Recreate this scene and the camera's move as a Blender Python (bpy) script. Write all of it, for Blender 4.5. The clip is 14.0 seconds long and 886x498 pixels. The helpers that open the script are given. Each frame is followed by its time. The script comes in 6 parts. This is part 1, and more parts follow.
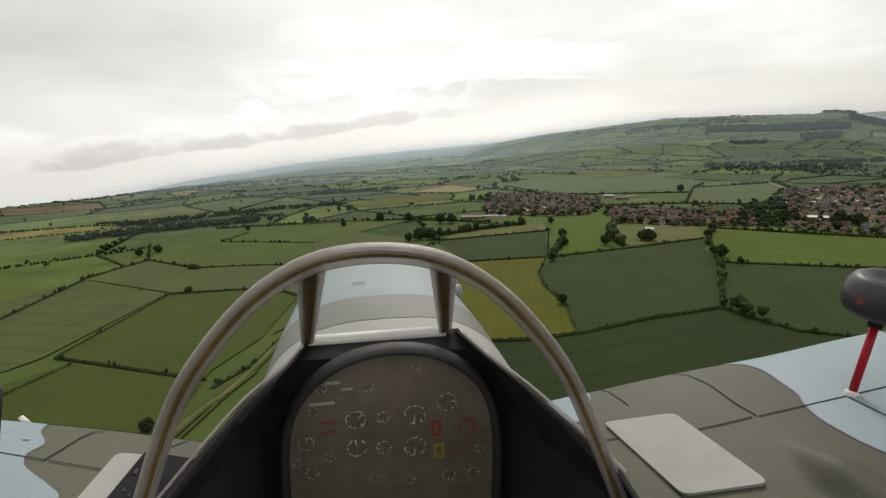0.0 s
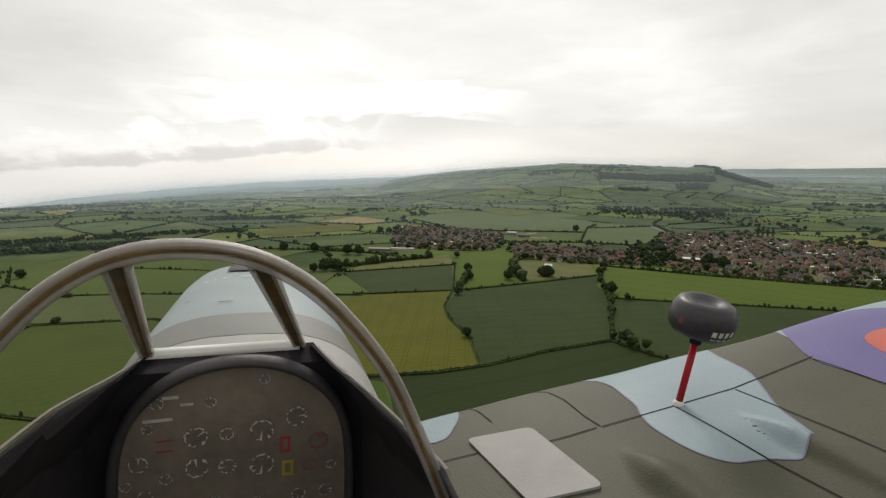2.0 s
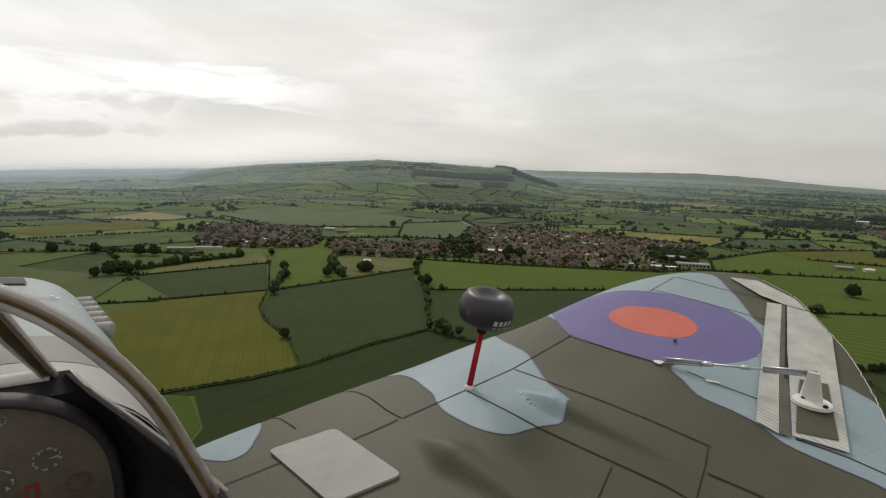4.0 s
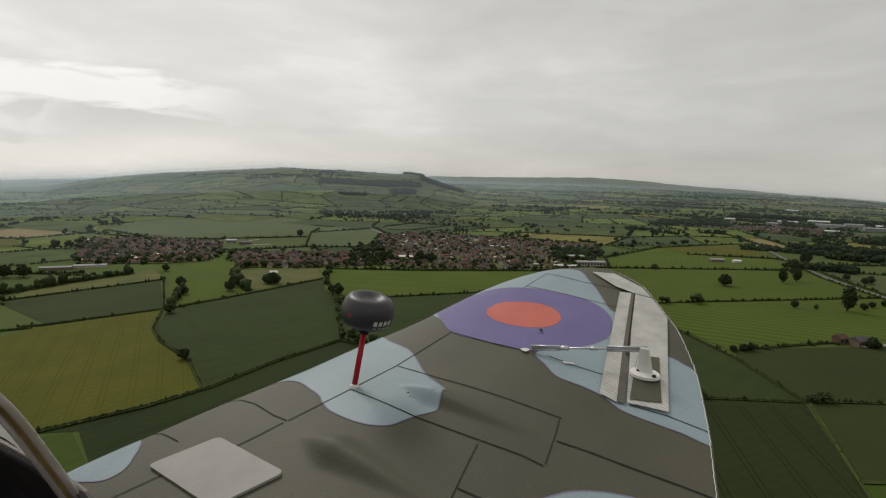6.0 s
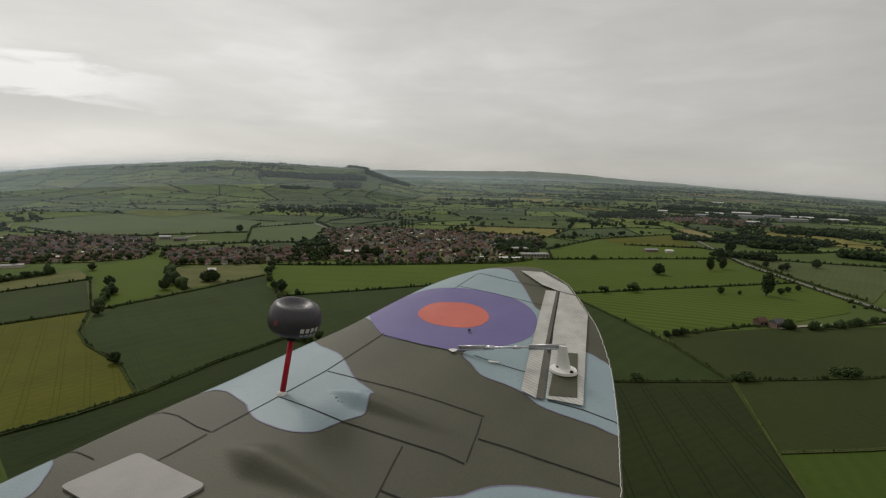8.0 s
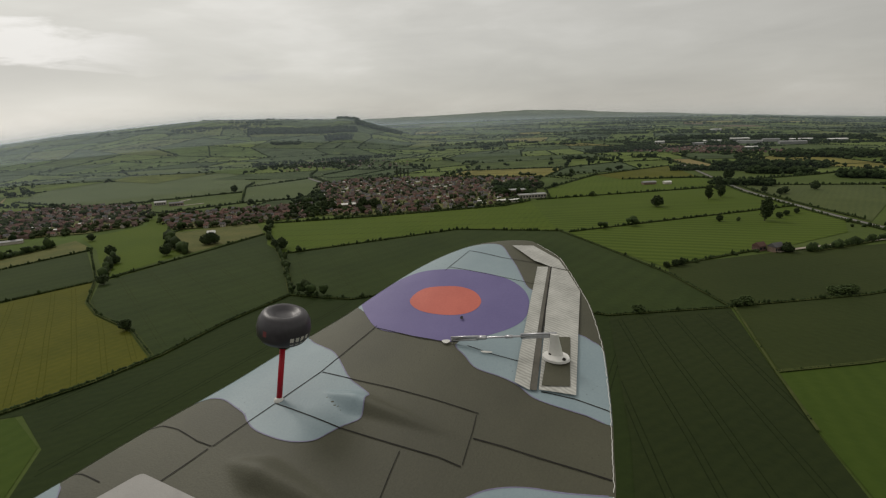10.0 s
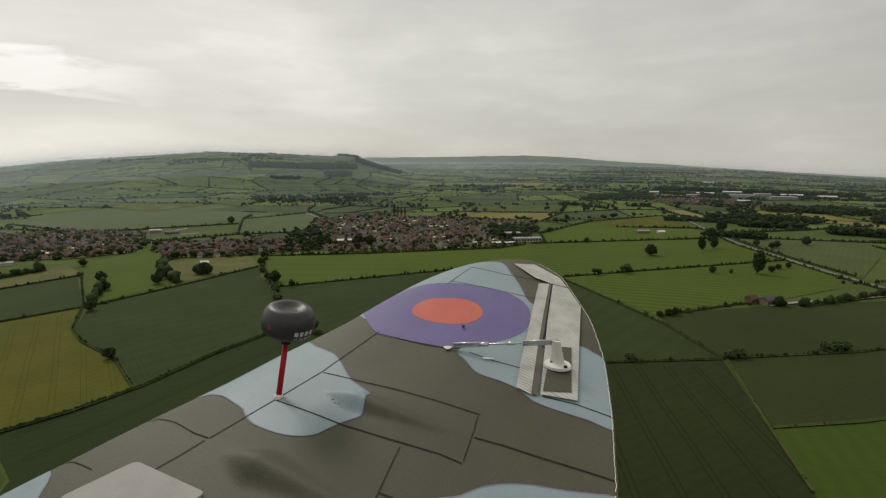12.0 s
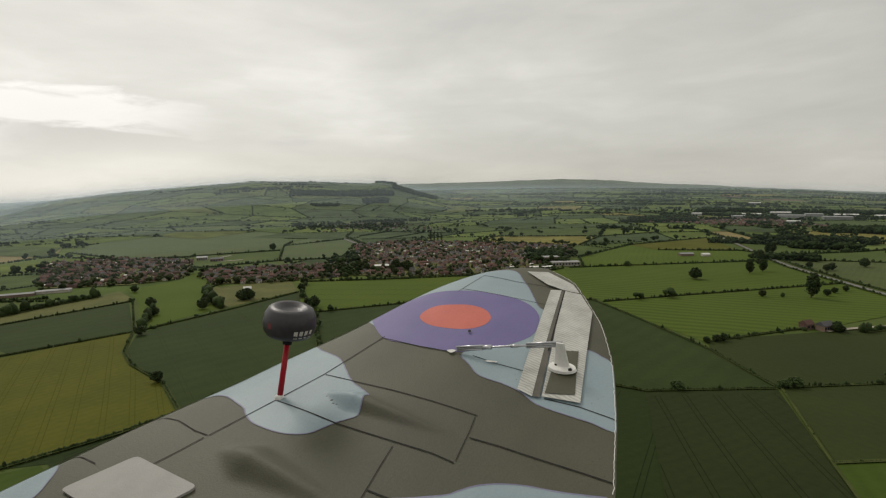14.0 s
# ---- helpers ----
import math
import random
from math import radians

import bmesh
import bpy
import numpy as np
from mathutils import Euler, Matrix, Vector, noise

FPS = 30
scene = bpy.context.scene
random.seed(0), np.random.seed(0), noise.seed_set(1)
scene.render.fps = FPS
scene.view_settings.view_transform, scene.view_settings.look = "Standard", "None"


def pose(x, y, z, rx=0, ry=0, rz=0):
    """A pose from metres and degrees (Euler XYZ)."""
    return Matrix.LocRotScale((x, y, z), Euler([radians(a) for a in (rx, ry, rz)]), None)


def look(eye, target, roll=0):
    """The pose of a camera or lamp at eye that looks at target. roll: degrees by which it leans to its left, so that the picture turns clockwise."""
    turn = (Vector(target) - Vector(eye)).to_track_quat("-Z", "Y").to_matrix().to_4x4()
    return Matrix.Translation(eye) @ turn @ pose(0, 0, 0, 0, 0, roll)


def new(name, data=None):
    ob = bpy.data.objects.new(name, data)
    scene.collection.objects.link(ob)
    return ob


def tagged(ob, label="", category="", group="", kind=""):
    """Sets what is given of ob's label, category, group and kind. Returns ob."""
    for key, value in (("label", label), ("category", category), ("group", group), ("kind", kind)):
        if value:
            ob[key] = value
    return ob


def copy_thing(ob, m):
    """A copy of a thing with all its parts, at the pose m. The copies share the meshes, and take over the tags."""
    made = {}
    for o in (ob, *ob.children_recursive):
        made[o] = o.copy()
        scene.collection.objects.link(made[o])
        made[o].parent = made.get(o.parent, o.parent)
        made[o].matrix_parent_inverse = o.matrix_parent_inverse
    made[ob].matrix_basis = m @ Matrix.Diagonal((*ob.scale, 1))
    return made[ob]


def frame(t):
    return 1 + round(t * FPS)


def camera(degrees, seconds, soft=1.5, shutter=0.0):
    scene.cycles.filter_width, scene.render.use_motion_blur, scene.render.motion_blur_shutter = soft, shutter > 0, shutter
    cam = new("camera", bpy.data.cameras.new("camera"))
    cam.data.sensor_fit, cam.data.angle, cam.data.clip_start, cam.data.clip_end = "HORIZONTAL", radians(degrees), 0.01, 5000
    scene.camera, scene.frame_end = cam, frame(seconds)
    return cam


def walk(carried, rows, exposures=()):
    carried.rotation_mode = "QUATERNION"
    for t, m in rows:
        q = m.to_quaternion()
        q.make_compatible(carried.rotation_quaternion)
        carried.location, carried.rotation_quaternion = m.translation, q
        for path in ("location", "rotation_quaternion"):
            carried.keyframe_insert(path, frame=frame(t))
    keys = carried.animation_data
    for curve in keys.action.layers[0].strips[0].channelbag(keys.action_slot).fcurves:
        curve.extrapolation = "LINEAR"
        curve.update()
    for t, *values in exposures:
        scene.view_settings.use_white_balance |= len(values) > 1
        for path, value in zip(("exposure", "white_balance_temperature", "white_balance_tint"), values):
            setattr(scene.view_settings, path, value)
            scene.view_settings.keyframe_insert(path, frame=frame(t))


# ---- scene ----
# The camera rides on a model aeroplane about 100 m above farmland and pans to the starboard wing.
cam = camera(82.0, 14.0, 1.25)
walk(cam, [
    (0.0, pose(-0.0429, 0.0048, 100.0064, 78.16, 2.69, 46.80)),
    (0.5, pose(-0.0396, 0.0063, 100.0040, 79.20, 1.07, 43.36)),
    (1.0, pose(-0.0336, 0.0065, 100.0015, 80.51, 0.43, 41.31)),
    (1.5, pose(-0.0270, 0.0073, 100.0008, 81.30, -0.03, 40.11)),
    (2.0, pose(-0.0234, 0.0120, 100.0007, 81.63, -0.61, 36.85)),
    (2.5, pose(-0.0209, 0.0174, 100.0002, 81.50, -0.67, 31.05)),
    (3.0, pose(-0.0200, 0.0218, 100.0007, 80.97, -0.66, 26.61)),
    (3.5, pose(-0.0166, 0.0188, 100.0035, 81.08, -1.58, 21.08)),
    (6.0, pose(0.0110, -0.0033, 100.0081, 82.68, -1.42, 6.51)),
    (6.5, pose(0.0211, -0.0044, 100.0145, 82.11, -1.40, 3.30)),
    (7.0, pose(0.0241, -0.0050, 100.0176, 81.79, -1.38, 2.39)),
    (7.5, pose(0.0235, -0.0050, 100.0173, 81.74, -1.31, 2.02)),
    (8.0, pose(0.0237, -0.0082, 100.0165, 82.12, -1.45, 0.42)),
    (10.5, pose(0.0344, 0.0054, 100.0496, 75.45, 2.67, -0.37)),
    (11.0, pose(0.0348, 0.0041, 100.0458, 76.16, 2.35, -0.06)),
    (11.5, pose(0.0264, -0.0037, 100.0308, 79.35, 0.34, -0.39)),
    (12.0, pose(0.0244, -0.0069, 100.0245, 80.62, -0.09, -0.55)),
    (12.5, pose(0.0330, -0.0071, 100.0194, 81.53, 0.64, 0.76)),
    (13.0, pose(0.0439, -0.0057, 100.0152, 82.12, 1.27, 2.53)),
    (13.5, pose(0.0487, -0.0056, 100.0104, 82.96, 1.21, 3.49)),
    (14.0, pose(0.0478, -0.0067, 100.0083, 83.44, 0.94, 3.45)),
], exposures=[(0.0, 0.45, 6500, 10), (1.0, 0.47, 6500, 10), (2.0, 0.43, 6500, 10), (3.0, 0.33, 6500, 10), (4.8, 0.18, 6500, 10), (6.0, 0.06, 6500, 10), (7.5, 0.0, 6500, 10),
              (10.3, -0.06, 6630, 8.8), (11.2, -0.02, 6670, 8.2), (12.0, 0.1, 6670, 8.2), (13.0, 0.14, 6670, 8.2), (14.0, 0.14, 6670, 8.2)])

# ---------------------------------------------------------------- light
SUN_AZ, SUN_EL = -38.0, 42.0
world = bpy.data.worlds.new("overcast_sky")
scene.world = world
world.use_nodes = True
wn, wl = world.node_tree.nodes, world.node_tree.links
wn.clear()


def wnode(kind, **sets):
    nd = wn.new(kind)
    for k, v in sets.items():
        nd.inputs[k].default_value = v
    return nd


def wmath(op, a, b=0.0, clamp=False):
    nd = wn.new("ShaderNodeMath")
    nd.operation, nd.use_clamp = op, clamp
    for i, v in enumerate((a, b)):
        if isinstance(v, (int, float)):
            nd.inputs[i].default_value = v
        else:
            wl.new(v, nd.inputs[i])
    return nd.outputs[0]


def wramp(fac, stops):
    nd = wn.new("ShaderNodeValToRGB")
    els = nd.color_ramp.elements
    while len(els) < len(stops):
        els.new(0.5)
    for el, (p, c) in zip(els, stops):
        el.position, el.color = p, (*c, 1)
    wl.new(fac, nd.inputs[0])
    return nd.outputs[0]


tc = wn.new("ShaderNodeTexCoord")
sep = wn.new("ShaderNodeSeparateXYZ")
wl.new(tc.outputs["Generated"], sep.inputs[0])
sx, sy, sz = sep.outputs
# cloud deck: long flat bands that draw together towards the horizon
az = wmath("ARCTAN2", sx, sy)


def wnoise(fx, fz, seed, **sets):
    """Noise over bearing and height; fx, fz: how finely it is drawn along each."""
    at = wn.new("ShaderNodeCombineXYZ")
    wl.new(wmath("MULTIPLY", az, fx), at.inputs[0])
    wl.new(wmath("MULTIPLY", sz, fz), at.inputs[1])
    at.inputs[2].default_value = seed
    nd = wnode("ShaderNodeTexNoise", **sets)
    wl.new(at.outputs[0], nd.inputs["Vector"])
    return nd.outputs[0]


def wbump(x, mid, half, edge):
    """1 within half of mid, falling to 0 over edge."""
    return wmath("DIVIDE", wmath("SUBTRACT", half + edge, wmath("ABSOLUTE", wmath("SUBTRACT", x, mid))), edge, True)


bands = wnoise(2.2, 8.0, 4.2, Scale=1.0, Detail=5.0, Roughness=0.5, Distortion=0.35)
wisps = wnoise(6.0, 26.0, 1.3, Scale=1.0, Detail=6.0, Roughness=0.55, Distortion=0.5)
veil = wmath("ADD", wmath("MULTIPLY", bands, 0.76), wmath("MULTIPLY", wisps, 0.24))
cloud = wramp(veil, [(0.32, (0.60, 0.595, 0.558)), (0.45, (0.665, 0.66, 0.615)), (0.55, (0.725, 0.72, 0.672)), (0.68, (0.84, 0.835, 0.79))])
# a bright thin place in the deck, low on the sunward side
torn = wmath("MULTIPLY", wmath("SUBTRACT", wisps, 0.5), 0.16)
gap = wmath("MULTIPLY", wbump(wmath("ADD", sz, torn), 0.132, 0.016, 0.022), wbump(wmath("ADD", az, wmath("MULTIPLY", torn, 2.0)), -0.82, 0.20, 0.18))
bright = wn.new("ShaderNodeMixRGB")
bright.inputs[2].default_value = (1.02, 1.01, 0.985, 1)
wl.new(wmath("MULTIPLY", gap, 0.68), bright.inputs[0])
wl.new(cloud, bright.inputs[1])
# paler air low down on that side
low_light = wn.new("ShaderNodeMixRGB")
low_light.inputs[2].default_value = (1.0, 0.995, 0.975, 1)
wl.new(wmath("MULTIPLY", wmath("MULTIPLY", wbump(sz, -0.05, 0.10, 0.07), wbump(az, -1.5, 0.65, 0.55)), 0.38), low_light.inputs[0])
wl.new(bright.outputs[0], low_light.inputs[1])
# a row of low heaps under it, pale crowns over grey flat bases
lean_ = wmath("ADD", 0.045, wmath("MULTIPLY", wmath("MINIMUM", wmath("ADD", az, 0.85), 0.0), 0.10))
hz = wmath("SUBTRACT", sz, lean_)
heap = wnoise(8.0, 15.0, 7.7, Scale=1.2, Detail=8.0, Roughness=0.56, Distortion=0.3)
need = wmath("ADD", wmath("MULTIPLY", wmath("MAXIMUM", wmath("SUBTRACT", hz, 0.012), 0.0), 3.4), wmath("MULTIPLY", wmath("MAXIMUM", wmath("SUBTRACT", 0.004, hz), 0.0), 22.0))
body = wmath("MULTIPLY", wmath("SUBTRACT", heap, wmath("ADD", 0.375, need)), 8.0, True)
row = wbump(az, -1.25, 0.38, 0.16)
crown = wmath("ADD", wmath("MULTIPLY", hz, 21.0), wmath("MULTIPLY", wmath("SUBTRACT", 0.52, heap), 2.8), True)
heaps = wramp(crown, [(0.0, (0.60, 0.595, 0.582)), (0.25, (0.68, 0.675, 0.66)), (0.5, (0.84, 0.835, 0.82)), (0.85, (0.99, 0.985, 0.97))])
# one small dark scrap of cloud
scrap = wmath("MULTIPLY", wbump(wmath("ADD", sz, wmath("MULTIPLY", torn, 0.25)), 0.094, 0.002, 0.009), wbump(az, -0.345, 0.022, 0.035))
both = wn.new("ShaderNodeMixRGB")
wl.new(wmath("MULTIPLY", wmath("MULTIPLY", row, body), 0.85), both.inputs[0])
wl.new(low_light.outputs[0], both.inputs[1])
wl.new(heaps, both.inputs[2])
dim = wn.new("ShaderNodeMixRGB")
dim.inputs[2].default_value = (0.62, 0.615, 0.60, 1)
wl.new(wmath("MULTIPLY", scrap, 0.55), dim.inputs[0])
wl.new(both.outputs[0], dim.inputs[1])
# the deck is thinner, hence brighter, towards the hidden sun
sd = Vector((math.sin(radians(SUN_AZ)) * math.cos(radians(SUN_EL)), math.cos(radians(SUN_AZ)) * math.cos(radians(SUN_EL)), math.sin(radians(SUN_EL))))
dot = wmath("ADD", wmath("ADD", wmath("MULTIPLY", sx, sd.x), wmath("MULTIPLY", sy, sd.y)), wmath("MULTIPLY", sz, sd.z))
glow = wmath("ADD", 0.69, wmath("MULTIPLY", wmath("POWER", wmath("MAXIMUM", dot, 0.0), 3.0), 0.47))
lit = wn.new("ShaderNodeVectorMath")
lit.operation = "SCALE"
wl.new(dim.outputs[0], lit.inputs[0])
wl.new(glow, lit.inputs["Scale"])
warm = wn.new("ShaderNodeVectorMath")
warm.operation = "MULTIPLY"
warm.inputs[1].default_value = (1.015, 0.998, 0.998)
wl.new(lit.outputs[0], warm.inputs[0])
sky = wn.new("ShaderNodeTexSky")
sky.sky_type, sky.sun_disc = "NISHITA", False
sky.sun_elevation, sky.sun_rotation = radians(SUN_EL), radians(SUN_AZ)
thin = wn.new("ShaderNodeVectorMath")
thin.operation = "SCALE"
wl.new(sky.outputs[0], thin.inputs[0])
thin.inputs["Scale"].default_value = 0.1
cover = wn.new("ShaderNodeMixRGB")
cover.inputs[0].default_value = 0.94
wl.new(thin.outputs[0], cover.inputs[1])
wl.new(warm.outputs[0], cover.inputs[2])
bg = wn.new("ShaderNodeBackground")
bg.inputs["Strength"].default_value = 1.0
wl.new(cover.outputs[0], bg.inputs["Color"])
wl.new(bg.outputs[0], wn.new("ShaderNodeOutputWorld").inputs[0])

sun = new("sun", bpy.data.lights.new("sun", "SUN"))
sun.data.energy, sun.data.angle, sun.data.color = 1.05, radians(16), (1.0, 0.945, 0.88)
sun.matrix_world = look(sd * 500 + Vector((0, 0, 100)), (0, 0, 100))

# ---------------------------------------------------------------- materials


def nodes_of(name):
    m = bpy.data.materials.new(name)
    m.use_nodes = True
    nt = m.node_tree
    return m, nt, nt.nodes, nt.links, nt.nodes["Principled BSDF"]


def paint(name, a, b, scale=1.0, rough=0.6, metal=0.0, bump=0.0, fine=8.0, per_object=0.0, per_island=0.0, spec=0.3, space="Object", specks=0.0):
    """Two tones mixed by noise at two scales, with relief; optional change from piece to piece."""
    m, nt, nd, ln, bsdf = nodes_of(name)
    co = nd.new("ShaderNodeTexCoord").outputs["Object"] if space == "Object" else nd.new("ShaderNodeNewGeometry").outputs["Position"]
    n1 = nd.new("ShaderNodeTexNoise")
    n1.inputs["Scale"].default_value, n1.inputs["Detail"].default_value = scale, 4
    n2 = nd.new("ShaderNodeTexNoise")
    n2.inputs["Scale"].default_value, n2.inputs["Detail"].default_value = scale * fine, 3
    ln.new(co, n1.inputs["Vector"]), ln.new(co, n2.inputs["Vector"])
    add = nd.new("ShaderNodeMath")
    add.operation = "MULTIPLY_ADD"
    ln.new(n2.outputs[0], add.inputs[0])
    add.inputs[1].default_value = 0.5
    ln.new(n1.outputs[0], add.inputs[2])
    ramp = nd.new("ShaderNodeMapRange")
    ramp.inputs[1].default_value, ramp.inputs[2].default_value = 0.5, 1.0
    ln.new(add.outputs[0], ramp.inputs[0])
    mix = nd.new("ShaderNodeMixRGB")
    mix.inputs[1].default_value, mix.inputs[2].default_value = (*a, 1), (*b, 1)
    ln.new(ramp.outputs[0], mix.inputs[0])
    out = mix.outputs[0]
    for amount, source in ((per_object, "o"), (per_island, "i")):
        if amount:
            rnd = nd.new("ShaderNodeObjectInfo").outputs["Random"] if source == "o" else nd.new("ShaderNodeNewGeometry").outputs["Random Per Island"]
            val = nd.new("ShaderNodeMapRange")
            val.inputs[3].default_value, val.inputs[4].default_value = 1 - amount, 1 + amount
            ln.new(rnd, val.inputs[0])
            hsv = nd.new("ShaderNodeHueSaturation")
            ln.new(val.outputs[0], hsv.inputs["Value"])
            ln.new(out, hsv.inputs["Color"])
            out = hsv.outputs[0]
    if specks:
        # small pits and scuffs in the paint, specks to the metre
        vo = nd.new("ShaderNodeTexVoronoi")
        vo.inputs["Scale"].default_value = specks
        ln.new(co, vo.inputs["Vector"])
        pit = nd.new("ShaderNodeMapRange")
        pit.inputs[1].default_value, pit.inputs[2].default_value = 0.16, 0.07
        ln.new(vo.outputs["Distance"], pit.inputs[0])
        few = nd.new("ShaderNodeMapRange")
        few.inputs[1].default_value, few.inputs[2].default_value = 0.56, 0.66
        ln.new(n1.outputs[0], few.inputs[0])
        amt = nd.new("ShaderNodeMath")
        amt.operation = "MULTIPLY"
        ln.new(pit.outputs[0], amt.inputs[0]), ln.new(few.outputs[0], amt.inputs[1])
        dark = nd.new("ShaderNodeMixRGB")
        dark.blend_type = "MULTIPLY"
        dark.inputs[2].default_value = (0.45, 0.43, 0.4, 1)
        ln.new(amt.outputs[0], dark.inputs[0]), ln.new(out, dark.inputs[1])
        out = dark.outputs[0]
    ln.new(out, bsdf.inputs["Base Color"])
    bsdf.inputs["Roughness"].default_value, bsdf.inputs["Metallic"].default_value = rough, metal
    bsdf.inputs["Specular IOR Level"].default_value = spec
    if bump:
        bp = nd.new("ShaderNodeBump")
        bp.inputs["Strength"].default_value, bp.inputs["Distance"].default_value = 0.6, bump
        ln.new(n2.outputs[0], bp.inputs["Height"])
        ln.new(bp.outputs[0], bsdf.inputs["Normal"])
    return m


def crop(name, a, b, angle=0.0, rows=0.0, contrast=0.25, blotch=0.012):
    """A field's crop: blotches, fine grain and drilled rows at an angle in degrees, rows metres apart."""
    m, nt, nd, ln, bsdf = nodes_of(name)
    pos = nd.new("ShaderNodeNewGeometry").outputs["Position"]
    n1 = nd.new("ShaderNodeTexNoise")
    n1.inputs["Scale"].default_value, n1.inputs["Detail"].default_value = blotch, 5
    n2 = nd.new("ShaderNodeTexNoise")
    n2.inputs["Scale"].default_value, n2.inputs["Detail"].default_value = 0.35, 4
    ln.new(pos, n1.inputs["Vector"]), ln.new(pos, n2.inputs["Vector"])
    add = nd.new("ShaderNodeMath")
    add.operation = "MULTIPLY_ADD"
    add.inputs[1].default_value = 0.55
    ln.new(n2.outputs[0], add.inputs[0]), ln.new(n1.outputs[0], add.inputs[2])
    fac = add.outputs[0]
    if rows:
        mp = nd.new("ShaderNodeMapping")
        mp.inputs["Rotation"].default_value = (0, 0, radians(angle))
        ln.new(pos, mp.inputs["Vector"])
        wv = nd.new("ShaderNodeTexWave")
        wv.bands_direction = "X"
        wv.inputs["Scale"].default_value = 0.314 / rows
        wv.inputs["Distortion"].default_value, wv.inputs["Detail Scale"].default_value = 2.6, 0.7
        ln.new(mp.outputs[0], wv.inputs["Vector"])
        more = nd.new("ShaderNodeMath")
        more.operation = "MULTIPLY_ADD"
        more.inputs[1].default_value = contrast
        ln.new(wv.outputs["Fac"], more.inputs[0]), ln.new(fac, more.inputs[2])
        fac = more.outputs[0]
    rng = nd.new("ShaderNodeMapRange")
    rng.inputs[1].default_value, rng.inputs[2].default_value = 0.5, 1.05 + (contrast if rows else 0)
    ln.new(fac, rng.inputs[0])
    mix = nd.new("ShaderNodeMixRGB")
    mix.inputs[1].default_value, mix.inputs[2].default_value = (*a, 1), (*b, 1)
    ln.new(rng.outputs[0], mix.inputs[0])
    ln.new(mix.outputs[0], bsdf.inputs["Base Color"])
    bsdf.inputs["Roughness"].default_value, bsdf.inputs["Specular IOR Level"].default_value = 0.9, 0.1
    bp = nd.new("ShaderNodeBump")
    bp.inputs["Strength"].default_value, bp.inputs["Distance"].default_value = 0.5, 0.4
    ln.new(n2.outputs[0], bp.inputs["Height"]), ln.new(bp.outputs[0], bsdf.inputs["Normal"])
    return m


def patchwork(name, stops):
    """Far fields: each one a colour of its own."""
    m, nt, nd, ln, bsdf = nodes_of(name)
    geo = nd.new("ShaderNodeNewGeometry")
    rp = nd.new("ShaderNodeValToRGB")
    rp.color_ramp.interpolation = "CONSTANT"
    els = rp.color_ramp.elements
    while len(els) < len(stops):
        els.new(0.5)
    for el, (p, c) in zip(els, stops):
        el.position, el.color = p, (*c, 1)
    ln.new(geo.outputs["Random Per Island"], rp.inputs[0])
    n1 = nd.new("ShaderNodeTexNoise")
    n1.inputs["Scale"].default_value, n1.inputs["Detail"].default_value = 0.02, 6
    ln.new(geo.outputs["Position"], n1.inputs["Vector"])
    val = nd.new("ShaderNodeMapRange")
    val.inputs[1].default_value, val.inputs[2].default_value = 0.3, 0.7
    val.inputs[3].default_value, val.inputs[4].default_value = 0.72, 1.28
    ln.new(n1.outputs[0], val.inputs[0])
    hsv = nd.new("ShaderNodeHueSaturation")
    ln.new(val.outputs[0], hsv.inputs["Value"]), ln.new(rp.outputs[0], hsv.inputs["Color"])
    ln.new(hsv.outputs[0], bsdf.inputs["Base Color"])
    bsdf.inputs["Roughness"].default_value, bsdf.inputs["Specular IOR Level"].default_value = 0.95, 0.05
    return m


def clear_glass(name):
    m, nt, nd, ln, bsdf = nodes_of(name)
    bsdf.inputs["Base Color"].default_value = (0.97, 0.98, 0.97, 1)
    bsdf.inputs["Roughness"].default_value, bsdf.inputs["IOR"].default_value = 0.02, 1.02
    bsdf.inputs["Transmission Weight"].default_value = 1.0
    return m


